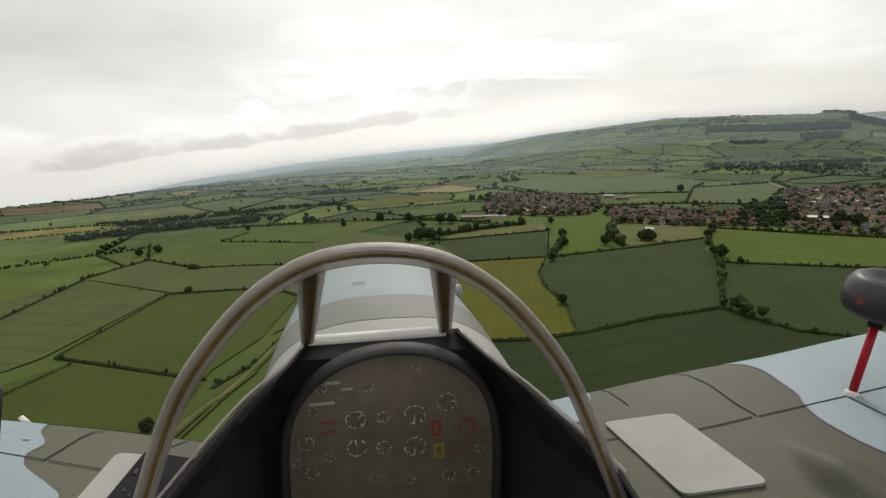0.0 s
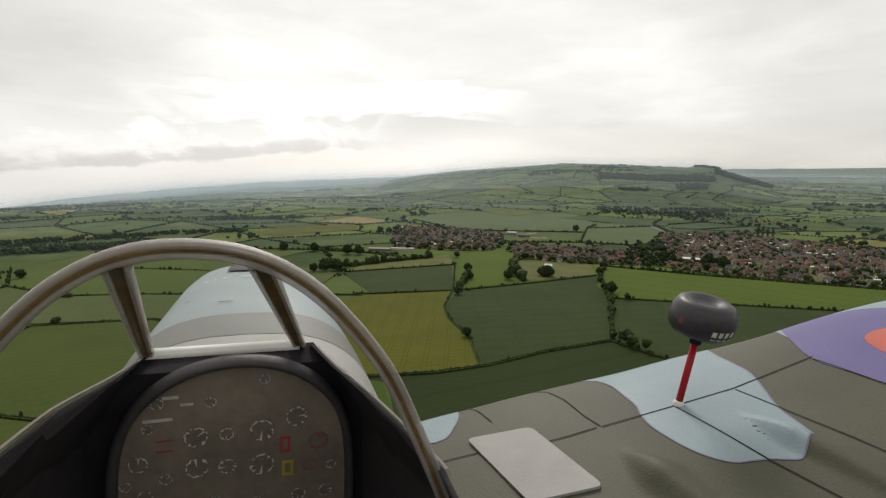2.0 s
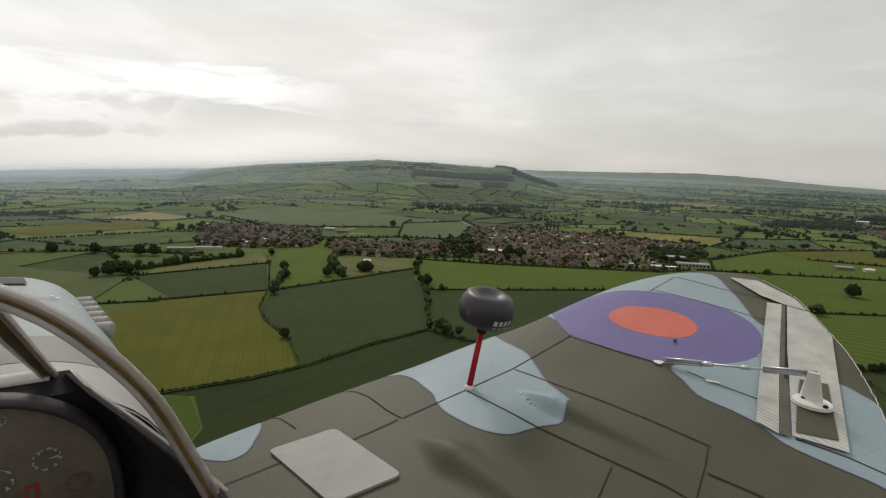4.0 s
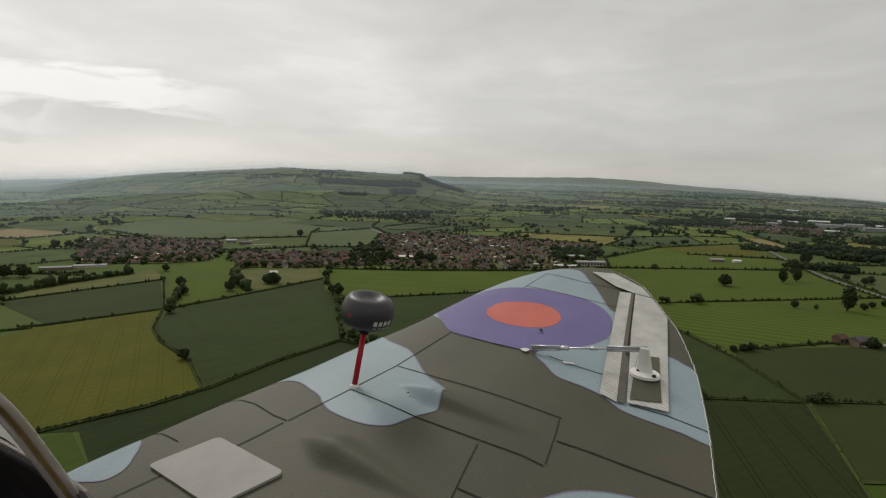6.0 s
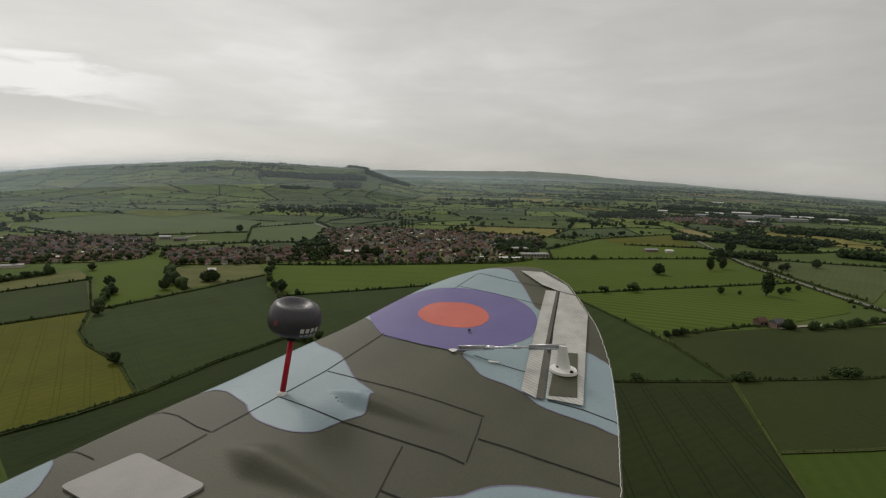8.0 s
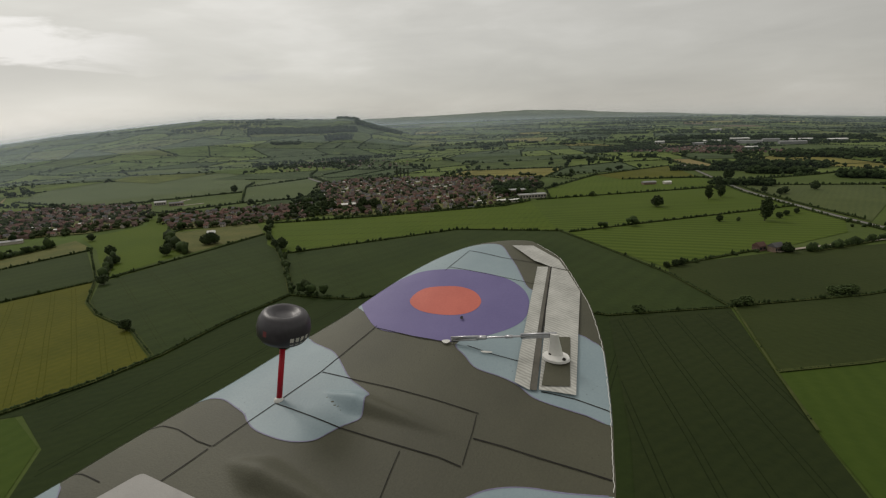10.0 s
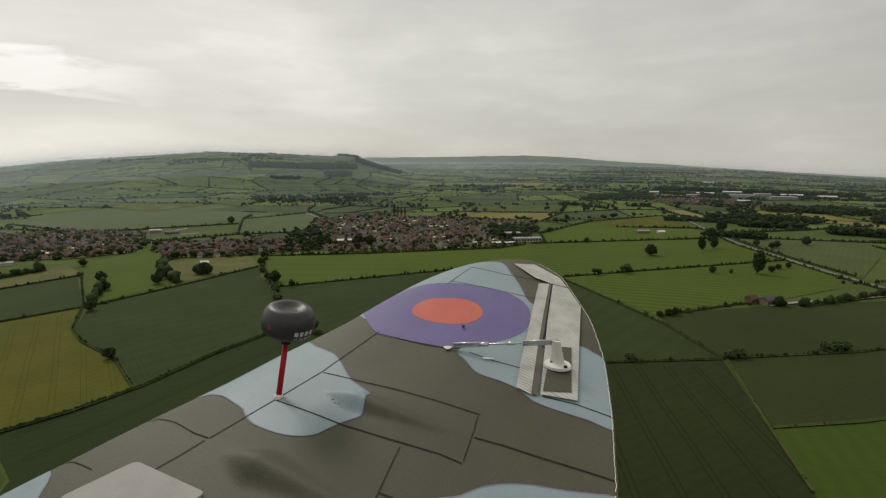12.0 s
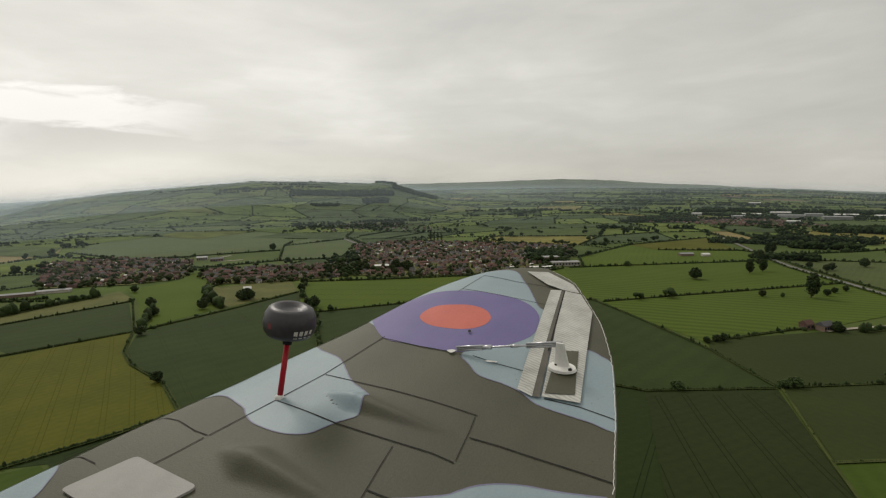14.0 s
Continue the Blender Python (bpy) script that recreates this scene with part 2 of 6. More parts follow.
M = {
    "grass": crop("pasture_grass", (0.050, 0.074, 0.017), (0.080, 0.108, 0.025)),
    "bright": crop("bright_grass", (0.052, 0.083, 0.0075), (0.080, 0.112, 0.012), 20, 7, 0.2),
    "hay": crop("mown_hay_grass", (0.043, 0.070, 0.007), (0.082, 0.114, 0.016), -68, 10, 0.85),
    "pasture": crop("dull_pasture", (0.055, 0.073, 0.025), (0.084, 0.102, 0.034), 40, 6, 0.15, 0.02),
    "wheat": crop("green_wheat", (0.0225, 0.0365, 0.0092), (0.0375, 0.0545, 0.0135), 42, 13, 0.16, 0.02),
    "dark": crop("dark_green_crop", (0.0165, 0.0270, 0.0066), (0.0270, 0.0405, 0.0094), 60, 5, 0.12),
    "yellow": crop("yellowing_rape", (0.060, 0.068, 0.0065), (0.096, 0.096, 0.0095), 35, 5, 0.15, 0.03),
    "tan": crop("dry_straw_field", (0.17, 0.14, 0.055), (0.23, 0.185, 0.08)),
    "rough": crop("rough_meadow", (0.075, 0.090, 0.028), (0.135, 0.130, 0.045), blotch=0.05),
    "blue": crop("blue_green_barley", (0.064, 0.088, 0.035), (0.090, 0.116, 0.044), 10, 6, 0.12),
    "soil": paint("tramline_soil", (0.026, 0.036, 0.012), (0.042, 0.054, 0.018), 0.3, 0.95, spec=0.05, space="World"),
    "verge": paint("grass_verge", (0.046, 0.060, 0.018), (0.072, 0.082, 0.028), 0.1, 0.95, spec=0.05, space="World"),
    "tarmac": paint("grey_tarmac", (0.13, 0.125, 0.115), (0.18, 0.175, 0.16), 0.1, 0.85, space="World"),
    "yard": paint("pale_gravel", (0.26, 0.23, 0.18), (0.36, 0.32, 0.26), 0.1, 0.9, space="World"),
    "leaf": paint("tree_leaves", (0.018, 0.029, 0.010), (0.043, 0.062, 0.020), 0.35, 0.8, bump=0.5, per_island=0.35, spec=0.15),
    "leaf2": paint("pale_leaves", (0.036, 0.055, 0.018), (0.068, 0.095, 0.030), 0.35, 0.8, bump=0.5, per_island=0.3, spec=0.15),
    "hedge": paint("hedge_leaves", (0.019, 0.031, 0.011), (0.045, 0.065, 0.021), 0.3, 0.85, bump=0.4, per_island=0.35, spec=0.1, space="World"),
    "wood_far": paint("far_woodland", (0.016, 0.027, 0.011), (0.035, 0.051, 0.019), 0.03, 0.95, per_island=0.35, spec=0.05, space="World"),
    "bark": paint("tree_bark", (0.05, 0.04, 0.03), (0.09, 0.075, 0.055), 3, 0.95, bump=0.02),
    "brick": paint("red_brick", (0.130, 0.082, 0.069), (0.190, 0.122, 0.102), 0.8, 0.9, per_object=0.25),
    "brick2": paint("brown_brick", (0.15, 0.105, 0.08), (0.22, 0.16, 0.125), 0.8, 0.9, per_object=0.25),
    "render": paint("cream_render", (0.35, 0.315, 0.265), (0.50, 0.46, 0.40), 0.5, 0.85, per_object=0.15),
    "tile": paint("brown_roof_tiles", (0.070, 0.047, 0.041), (0.116, 0.078, 0.067), 1.0, 0.85, per_object=0.3),
    "tile_red": paint("red_roof_tiles", (0.110, 0.059, 0.047), (0.164, 0.090, 0.072), 1.0, 0.85, per_object=0.25),
    "slate": paint("grey_slates", (0.07, 0.068, 0.072), (0.115, 0.11, 0.11), 1.0, 0.7, per_object=0.25),
    "sheet": paint("pale_sheet_roof", (0.62, 0.61, 0.57), (0.76, 0.75, 0.71), 0.3, 0.6),
    "sheet_grey": paint("grey_sheet_roof", (0.20, 0.20, 0.20), (0.30, 0.30, 0.29), 0.2, 0.6, per_object=0.25),
    "pane": paint("window_pane", (0.02, 0.024, 0.03), (0.04, 0.045, 0.05), 1, 0.1, spec=0.5),
    "car": paint("car_paint", (0.35, 0.35, 0.36), (0.5, 0.5, 0.5), 1, 0.3, per_object=0.7, spec=0.5),
    # the model
    "camo": paint("grey_brown_foam_paint", (0.0530, 0.0520, 0.0315), (0.0835, 0.0815, 0.0500), 16, 0.62, bump=0.0003, fine=55, spec=0.4, specks=260),
    "sky_blue": paint("pale_blue_foam_paint", (0.215, 0.285, 0.315), (0.27, 0.34, 0.365), 22, 0.5, bump=0.0003, fine=30, specks=260),
    "purple": paint("faded_blue_roundel", (0.125, 0.105, 0.25), (0.155, 0.13, 0.29), 30, 0.55, bump=0.0002, fine=20, specks=260),
    "orange": paint("faded_red_roundel", (0.47, 0.105, 0.075), (0.56, 0.14, 0.10), 30, 0.55, bump=0.0002, fine=20, specks=260),
    "groove": paint("panel_groove", (0.009, 0.008, 0.006), (0.020, 0.018, 0.013), 60, 0.8),
    "foam": paint("bare_white_foam", (0.62, 0.61, 0.57), (0.78, 0.77, 0.73), 80, 0.9, bump=0.0006),
    "pad": paint("light_grey_velcro", (0.355, 0.345, 0.33), (0.42, 0.41, 0.39), 60, 0.9, bump=0.0003, fine=20),
    "white": paint("white_nylon", (0.68, 0.67, 0.63), (0.78, 0.77, 0.74), 50, 0.45),
    "steel": paint("bright_steel", (0.42, 0.42, 0.44), (0.58, 0.58, 0.6), 80, 0.35, metal=0.8),
    "black": paint("matt_black_plastic", (0.017, 0.0155, 0.0175), (0.030, 0.0275, 0.031), 60, 0.85, bump=0.0002, fine=10, spec=0.1),
    "cap": paint("charcoal_plastic", (0.026, 0.023, 0.027), (0.040, 0.036, 0.041), 60, 0.42, spec=0.5),
    "stem": paint("red_sleeve", (0.34, 0.006, 0.016), (0.44, 0.012, 0.025), 60, 0.4),
    "panel": paint("worn_panel_print", (0.164, 0.136, 0.105), (0.250, 0.209, 0.163), 60, 0.7, fine=6),
    "print": paint("grey_dial_print", (0.46, 0.44, 0.39), (0.66, 0.63, 0.57), 150, 0.7),
    "print_red": paint("red_print", (0.30, 0.055, 0.05), (0.40, 0.08, 0.07), 150, 0.7),
    "print_yellow": paint("yellow_print", (0.36, 0.28, 0.05), (0.45, 0.37, 0.07), 150, 0.7),
    "glue": paint("yellowed_glue", (0.13, 0.078, 0.022), (0.27, 0.170, 0.050), 90, 0.4, spec=0.5),
    "cowl_grey": paint("mid_grey_foam_paint", (0.155, 0.156, 0.143), (0.20, 0.20, 0.186), 30, 0.5, bump=0.0002, fine=20),
    "glass": clear_glass("clear_canopy"),
}
M["cowl_blue"] = paint("whitish_blue_foam_paint", (0.225, 0.272, 0.286), (0.285, 0.33, 0.34), 26, 0.42, bump=0.0003, fine=30, specks=260)
M["cowl_pale"] = paint("whitish_foam_paint", (0.29, 0.287, 0.27), (0.37, 0.363, 0.345), 30, 0.5, bump=0.0003, fine=20)
M["slot"] = paint("dark_slot", (0.045, 0.034, 0.045), (0.075, 0.058, 0.074), 60, 0.7)
M["tub"] = paint("dusty_black_plastic", (0.028, 0.0255, 0.027), (0.046, 0.042, 0.044), 60, 0.85, bump=0.0002, fine=10, spec=0.12)
M["rim"] = paint("grey_panel_rim", (0.046, 0.042, 0.044), (0.066, 0.060, 0.062), 60, 0.6, spec=0.2)
M["overspray"] = paint("purple_overspray", (0.15, 0.14, 0.22), (0.24, 0.235, 0.34), 90, 0.6)
M["dial_face"] = paint("dark_dial_print", (0.140, 0.120, 0.097), (0.215, 0.184, 0.150), 220, 0.7)
M["print_dim"] = paint("worn_red_print", (0.13, 0.035, 0.035), (0.19, 0.05, 0.05), 150, 0.6)
M["graze"] = crop("grazed_grass", (0.041, 0.059, 0.011), (0.062, 0.080, 0.016), 20, 7, 0.15, 0.02)
M["lush"] = crop("lush_dark_grass", (0.036, 0.062, 0.008), (0.054, 0.083, 0.012), 20, 7, 0.2)
M["olive"] = crop("olive_green_crop", (0.025, 0.036, 0.0092), (0.040, 0.052, 0.0135), -30, 5, 0.08)
M["soil_dark"] = paint("wet_tramline_soil", (0.011, 0.0165, 0.006), (0.018, 0.025, 0.0082), 0.3, 0.95, spec=0.05, space="World")
M["deep"] = crop("deep_green_crop", (0.0165, 0.0250, 0.0070), (0.0275, 0.0375, 0.0102), 60, 5, 0.12)
M["soil_pale"] = paint("trodden_oilseed", (0.056, 0.060, 0.008), (0.080, 0.080, 0.011), 0.3, 0.95, spec=0.05, space="World")
M["hinge"] = paint("dusty_hinge_gap", (0.085, 0.08, 0.065), (0.13, 0.12, 0.10), 60, 0.7)
M["bow"] = paint("cloudy_canopy_plastic", (0.35, 0.305, 0.295), (0.48, 0.43, 0.415), 60, 0.6, spec=0.2)
M["bow"].node_tree.nodes["Principled BSDF"].inputs["Transmission Weight"].default_value = 0.35
M["bow"].node_tree.nodes["Principled BSDF"].inputs["IOR"].default_value = 1.12
M["bow"].node_tree.nodes["Principled BSDF"].inputs["Alpha"].default_value = 0.66
M["garden_leaf"] = paint("garden_leaves", (0.024, 0.034, 0.014), (0.052, 0.068, 0.028), 0.2, 0.9, per_island=0.35, spec=0.08, space="World")
M["far"] = patchwork("far_fields", [(0.0, (0.066, 0.090, 0.030)), (0.16, (0.088, 0.118, 0.030)), (0.32, (0.058, 0.080, 0.036)), (0.46, (0.104, 0.136, 0.036)), (0.60, (0.050, 0.072, 0.028)),
                                    (0.74, (0.094, 0.112, 0.034)), (0.86, (0.074, 0.106, 0.030)), (0.955, (0.165, 0.150, 0.045)), (0.985, (0.12, 0.085, 0.05))])


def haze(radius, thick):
    """A see-through shell added to imitate haze: it scatters the sky's light, is set denser on the sunward side and
    thins out above the skyline.
    """
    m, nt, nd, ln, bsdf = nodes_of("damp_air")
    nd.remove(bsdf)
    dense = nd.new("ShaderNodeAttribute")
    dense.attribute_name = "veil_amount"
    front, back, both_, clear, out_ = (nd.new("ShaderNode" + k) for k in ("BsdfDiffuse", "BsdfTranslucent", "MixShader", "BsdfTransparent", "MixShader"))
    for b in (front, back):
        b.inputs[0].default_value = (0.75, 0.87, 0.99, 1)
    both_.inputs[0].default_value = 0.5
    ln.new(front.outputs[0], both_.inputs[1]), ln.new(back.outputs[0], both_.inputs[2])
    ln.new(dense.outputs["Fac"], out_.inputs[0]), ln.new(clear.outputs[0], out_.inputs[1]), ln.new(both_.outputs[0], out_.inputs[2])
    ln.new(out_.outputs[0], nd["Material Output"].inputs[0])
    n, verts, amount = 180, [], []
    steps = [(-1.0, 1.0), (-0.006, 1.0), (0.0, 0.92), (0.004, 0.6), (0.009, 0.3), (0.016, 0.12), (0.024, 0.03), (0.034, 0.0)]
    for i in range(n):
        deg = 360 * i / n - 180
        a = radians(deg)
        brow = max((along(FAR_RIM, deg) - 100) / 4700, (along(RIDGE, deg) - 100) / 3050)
        # extra density imitates the backlit glow of the air towards the sun
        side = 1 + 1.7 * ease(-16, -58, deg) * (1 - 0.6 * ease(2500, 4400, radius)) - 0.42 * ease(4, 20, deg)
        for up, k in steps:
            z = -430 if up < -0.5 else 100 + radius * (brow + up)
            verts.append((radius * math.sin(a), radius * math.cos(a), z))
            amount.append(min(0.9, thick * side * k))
    q = len(steps)
    faces = [(q * i + k, q * i + k + 1, q * ((i + 1) % n) + k + 1, q * ((i + 1) % n) + k) for i in range(n) for k in range(q - 1)]
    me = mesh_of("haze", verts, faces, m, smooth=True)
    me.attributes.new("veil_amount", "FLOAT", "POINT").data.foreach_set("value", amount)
    return tagged(new("haze", me), "see-through shell standing in for pale haze over the vale", "haze", kind="stuff")


def tape_material():
    m, nt, nd, ln, bsdf = nodes_of("fibre_tape")
    co = nd.new("ShaderNodeTexCoord").outputs["Object"]
    mp = nd.new("ShaderNodeMapping")
    mp.inputs["Rotation"].default_value = (0, 0, radians(12))
    ln.new(co, mp.inputs["Vector"])
    wv = nd.new("ShaderNodeTexWave")
    wv.bands_direction = "X"
    wv.inputs["Scale"].default_value, wv.inputs["Distortion"].default_value = 130, 5.0
    wv.inputs["Detail"].default_value = 2
    ln.new(mp.outputs[0], wv.inputs["Vector"])
    ns = nd.new("ShaderNodeTexNoise")
    ns.inputs["Scale"].default_value = 70
    ns.inputs["Detail"].default_value = 5
    crease = nd.new("ShaderNodeTexNoise")
    crease.inputs["Scale"].default_value, crease.inputs["Detail"].default_value, crease.inputs["Distortion"].default_value = 110, 4, 1.5
    ln.new(co, crease.inputs["Vector"])
    ln.new(co, ns.inputs["Vector"])
    mul = nd.new("ShaderNodeMath")
    mul.operation = "MULTIPLY_ADD"
    mul.inputs[1].default_value = 0.34
    ln.new(wv.outputs["Fac"], mul.inputs[0])
    half = nd.new("ShaderNodeMath")
    half.operation = "MULTIPLY"
    half.inputs[1].default_value = 0.85
    ln.new(ns.outputs[0], half.inputs[0]), ln.new(half.outputs[0], mul.inputs[2])
    mix = nd.new("ShaderNodeMixRGB")
    mix.inputs[1].default_value, mix.inputs[2].default_value = (0.13, 0.128, 0.108, 1), (0.60, 0.595, 0.55, 1)
    ln.new(mul.outputs[0], mix.inputs[0]), ln.new(mix.outputs[0], bsdf.inputs["Base Color"])
    bsdf.inputs["Roughness"].default_value = 0.35
    bp = nd.new("ShaderNodeBump")
    bp.inputs["Distance"].default_value = 0.0003
    ln.new(crease.outputs[0], bp.inputs["Height"]), ln.new(bp.outputs[0], bsdf.inputs["Normal"])
    return m


M["tape"] = tape_material()

# ---------------------------------------------------------------- mesh tools


def mesh_of(name, verts, faces, materials, slots=None, smooth=False):
    me = bpy.data.meshes.new(name)
    me.from_pydata([tuple(v) for v in verts], [], [tuple(f) for f in faces])
    for m in materials if isinstance(materials, (list, tuple)) else [materials]:
        me.materials.append(m)
    if slots is not None:
        me.polygons.foreach_set("material_index", slots)
    if smooth:
        me.polygons.foreach_set("use_smooth", [True] * len(me.polygons))
    me.update()
    return me


def tri_mesh(name, verts, tris, material):
    """A large triangle mesh from arrays."""
    me = bpy.data.meshes.new(name)
    v, t = np.asarray(verts, "f"), np.asarray(tris, "i")
    me.vertices.add(len(v)), me.loops.add(3 * len(t)), me.polygons.add(len(t))
    me.vertices.foreach_set("co", v.ravel())
    me.loops.foreach_set("vertex_index", t.ravel())
    me.polygons.foreach_set("loop_start", np.arange(0, 3 * len(t), 3, dtype="i"))
    me.materials.append(material)
    me.update(calc_edges=True)
    me.validate()
    return me


def child(name, me, parent, label=""):
    ob = new(name, me)
    ob.parent = parent
    return tagged(ob, label) if label else ob


def from_bm(name, bm, material, smooth=False):
    me = bpy.data.meshes.new(name)
    bm.to_mesh(me)
    bm.free()
    me.materials.append(material)
    if smooth:
        me.polygons.foreach_set("use_smooth", [True] * len(me.polygons))
    return me


def ico(sub):
    bm = bmesh.new()
    bmesh.ops.create_icosphere(bm, subdivisions=sub, radius=1)
    v = np.array([x.co[:] for x in bm.verts])
    fs = np.array([[x.index for x in q.verts] for q in bm.faces])
    bm.free()
    return v, fs


ICO = {1: ico(1), 2: ico(2)}
rng = np.random.default_rng(7)


def clumps(name, spots, material, sub=1, rag=0.28):
    """Leaf clumps: ragged small bodies at rows of x, y, z, rx, ry, rz."""
    v0, f0 = ICO[sub]
    s = np.asarray(spots, float)
    n = len(s)
    jit = 1 + rng.uniform(-rag, rag, (n, len(v0), 1))
    turn = rng.uniform(0, 6.283, n)
    c, q = np.cos(turn)[:, None], np.sin(turn)[:, None]
    v = v0[None] * jit * s[:, None, 3:6]
    x, y = v[..., 0] * c - v[..., 1] * q, v[..., 0] * q + v[..., 1] * c
    v = np.stack([x, y, v[..., 2]], -1) + s[:, None, :3]
    tris = f0[None] + (np.arange(n) * len(v0))[:, None, None]
    return tri_mesh(name, v.reshape(-1, 3), tris.reshape(-1, 3), material)


def inside(p, poly):
    x, y = p
    hit = False
    for (x0, y0), (x1, y1) in zip(poly, poly[1:] + poly[:1]):
        if (y0 > y) != (y1 > y) and x < (x1 - x0) * (y - y0) / (y1 - y0) + x0:
            hit = not hit
    return hit


def box(bm, x0, x1, y0, y1, z0, z1):
    vs = [bm.verts.new((x, y, z)) for z in (z0, z1) for x, y in ((x0, y0), (x1, y0), (x1, y1), (x0, y1))]
    for q in ((3, 2, 1, 0), (4, 5, 6, 7), (0, 1, 5, 4), (1, 2, 6, 5), (2, 3, 7, 6), (3, 0, 4, 7)):
        bm.faces.new([vs[i] for i in q])


# ---------------------------------------------------------------- land
FAR_RIM = [(-180, -60), (-120, -300), (-88, -330), (-80, -222), (-75, -155), (-70, -105), (-64, -58), (-58, -19), (-52, 12), (-46, 38), (-40, 66), (-30, 80), (-12, 104), (-5, 108), (4, 104), (12, 100),
           (19, 88), (24, 76), (29, 62), (35, 36), (40, 10), (60, -20), (120, -40), (180, -60)]
RIDGE = [(-180, -400), (-64, -400), (-50, -60), (-43, 48), (-40, 82), (-36, 110), (-30, 138), (-24, 163), (-18, 158), (-14, 148), (-11.6, 143), (-10.7, 150), (-9.3, 146), (-7.6, 115), (-5.2, 77), (-2.7, 45), (1, 20), (7, 0), (12, -40), (22, -400), (180, -400)]


def ease(a, b, x):
    t = min(1.0, max(0.0, (x - a) / (b - a)))
    return t * t * (3 - 2 * t)


def along(tab, a):
    return float(np.interp(a, [p for p, _ in tab], [q for _, q in tab]))


def land(x, y):
    """Height of the ground: a flat vale, a long ridge with a spur ahead, falling away to one side."""
    r, az = math.hypot(x, y), math.degrees(math.atan2(x, y))
    h = along(FAR_RIM, az) * ease(1300, 4700, r)
    k = along(RIDGE, az)
    k *= ease(1500, 3050, r) if r < 3050 else 1 - 0.35 * ease(3200, 4300, r)
    if r > 1500:
        h += 9 * ease(1500, 3000, r) * noise.noise((x / 420, y / 420, 0.3))
    return max(h, k)


def ground_sheet():
    verts, faces = [(0, 0, 0)], []
    radii = [60, 150, 300, 500, 700, 900, 1100, 1300, 1500, 1700, 1900, 2100, 2300, 2500, 2700, 2900, 3050, 3200, 3400, 3700, 4000, 4300, 4600, 4800]
    n = 240
    for r in radii:
        for i in range(n):
            a = radians(360 * i / n)
            x, y = r * math.sin(a), r * math.cos(a)
            verts.append((x, y, land(x, y)))
    faces += [(0, 1 + (i + 1) % n, 1 + i) for i in range(n)]
    for k in range(len(radii) - 1):
        for i in range(n):
            a, b = 1 + k * n + i, 1 + k * n + (i + 1) % n
            faces.append((a, b, b + n, a + n))
    tagged(new("ground", mesh_of("ground", verts, faces, M["grass"], smooth=True)), "green farmland with grass rolling up to low hills", "ground", kind="structure")


ground_sheet()

# ---------------------------------------------------------------- fields of the vale
PLOTS = []
layer = [0.10]


def field(label, pts, material, tram=None, gap=24.0):
    """A level field. tram: the bearing in degrees of its tractor lines, gap metres apart."""
    z = layer[0]
    layer[0] += 0.02
    PLOTS.append(pts)
    ob = tagged(new("field", mesh_of("field", [(x, y, z) for x, y in pts], [list(range(len(pts)))], M[material])), label, "field", "fields of the vale", "structure")
    if ob.data.polygons[0].normal.z < 0:
        ob.data.flip_normals()
    if tram is not None:
        d = Vector((math.sin(radians(tram)), math.cos(radians(tram))))
        side = Vector((d.y, -d.x))
        lo = min(Vector(p).dot(side) for p in pts)
        hi = max(Vector(p).dot(side) for p in pts)
        verts, faces = [], []
        k = lo + gap * 0.5
        while k < hi:
            for off in (-1.1, 1.1):
                cuts = []
                for p, q in zip(pts, pts[1:] + pts[:1]):
                    a, b = Vector(p).dot(side) - k - off, Vector(q).dot(side) - k - off
                    if (a > 0) != (b > 0):
                        t = a / (a - b)
                        cuts.append((Vector(p) * (1 - t) + Vector(q) * t).dot(d))
                cuts.sort()
                for u0, u1 in zip(cuts[::2], cuts[1::2]):
                    if u1 - u0 < 20:
                        continue
                    steps = max(2, int((u1 - u0) / 25))
                    base = len(verts)
                    for i in range(steps + 1):
                        u = u0 + 5 + (u1 - u0 - 10) * i / steps
                        w = 0.9 * noise.noise((u / 60, k / 9, 1.7))
                        for e in (-0.2, 0.2):
                            p = d * u + side * (k + off + w + e)
                            verts.append((p.x, p.y, z + 0.012))
                    faces += [(base + 2 * i, base + 2 * i + 1, base + 2 * i + 3, base + 2 * i + 2) for i in range(steps)]
            k += gap * rng.uniform(0.93, 1.07)
        if faces:
            child("tractor_lines", mesh_of("tractor_lines", verts, faces, M[{"yellow": "soil_pale", "deep": "soil_dark", "dark": "soil_dark"}.get(material, "soil")]), ob, "dark tractor lines through the crop")
    return ob


field("yellowing oilseed field with faint tractor lines", [(-252, 350), (-227, 304), (-205, 280), (-168, 252), (-139, 218), (-152, 194), (-178, 168), (-310, 210), (-300, 290)], "yellow", 145, 11)
field("dark green wheat field with tractor lines beside oilseed", [(-246, 348), (-211, 425), (-178, 497), (-137, 410), (-97, 303), (-122, 258), (-137, 219), (-166, 254), (-203, 282), (-224, 305)], "wheat", 142, 20)
field("dark green crop below a long hedge", [(-134, 217), (-121, 256), (-97, 300), (-58, 288), (-20, 300), (60, 262), (83, 246), (60, 140), (20, 60), (-80, 60), (-121, 105), (-137, 150), (-161, 172), (-174, 168), (-150, 196)], "dark", 26, 22)
field("bright grass corner below the crop", [(-180, 160), (-163, 171), (-139, 151), (-123, 107), (-150, 90), (-230, 130)], "lush")
field("green cereal strip behind the oilseed", [(-385, 345), (-325, 452), (-254, 355), (-300, 300)], "wheat")
field("rough meadow with tufts of dry grass", [(-400, 385), (-372, 505), (-335, 470), (-330, 452), (-385, 352)], "rough")
field("bright green pasture running up to the village", [(-372, 515), (-340, 575), (-372, 650), (-350, 636), (-226, 424), (-250, 358), (-318, 455)], "bright")
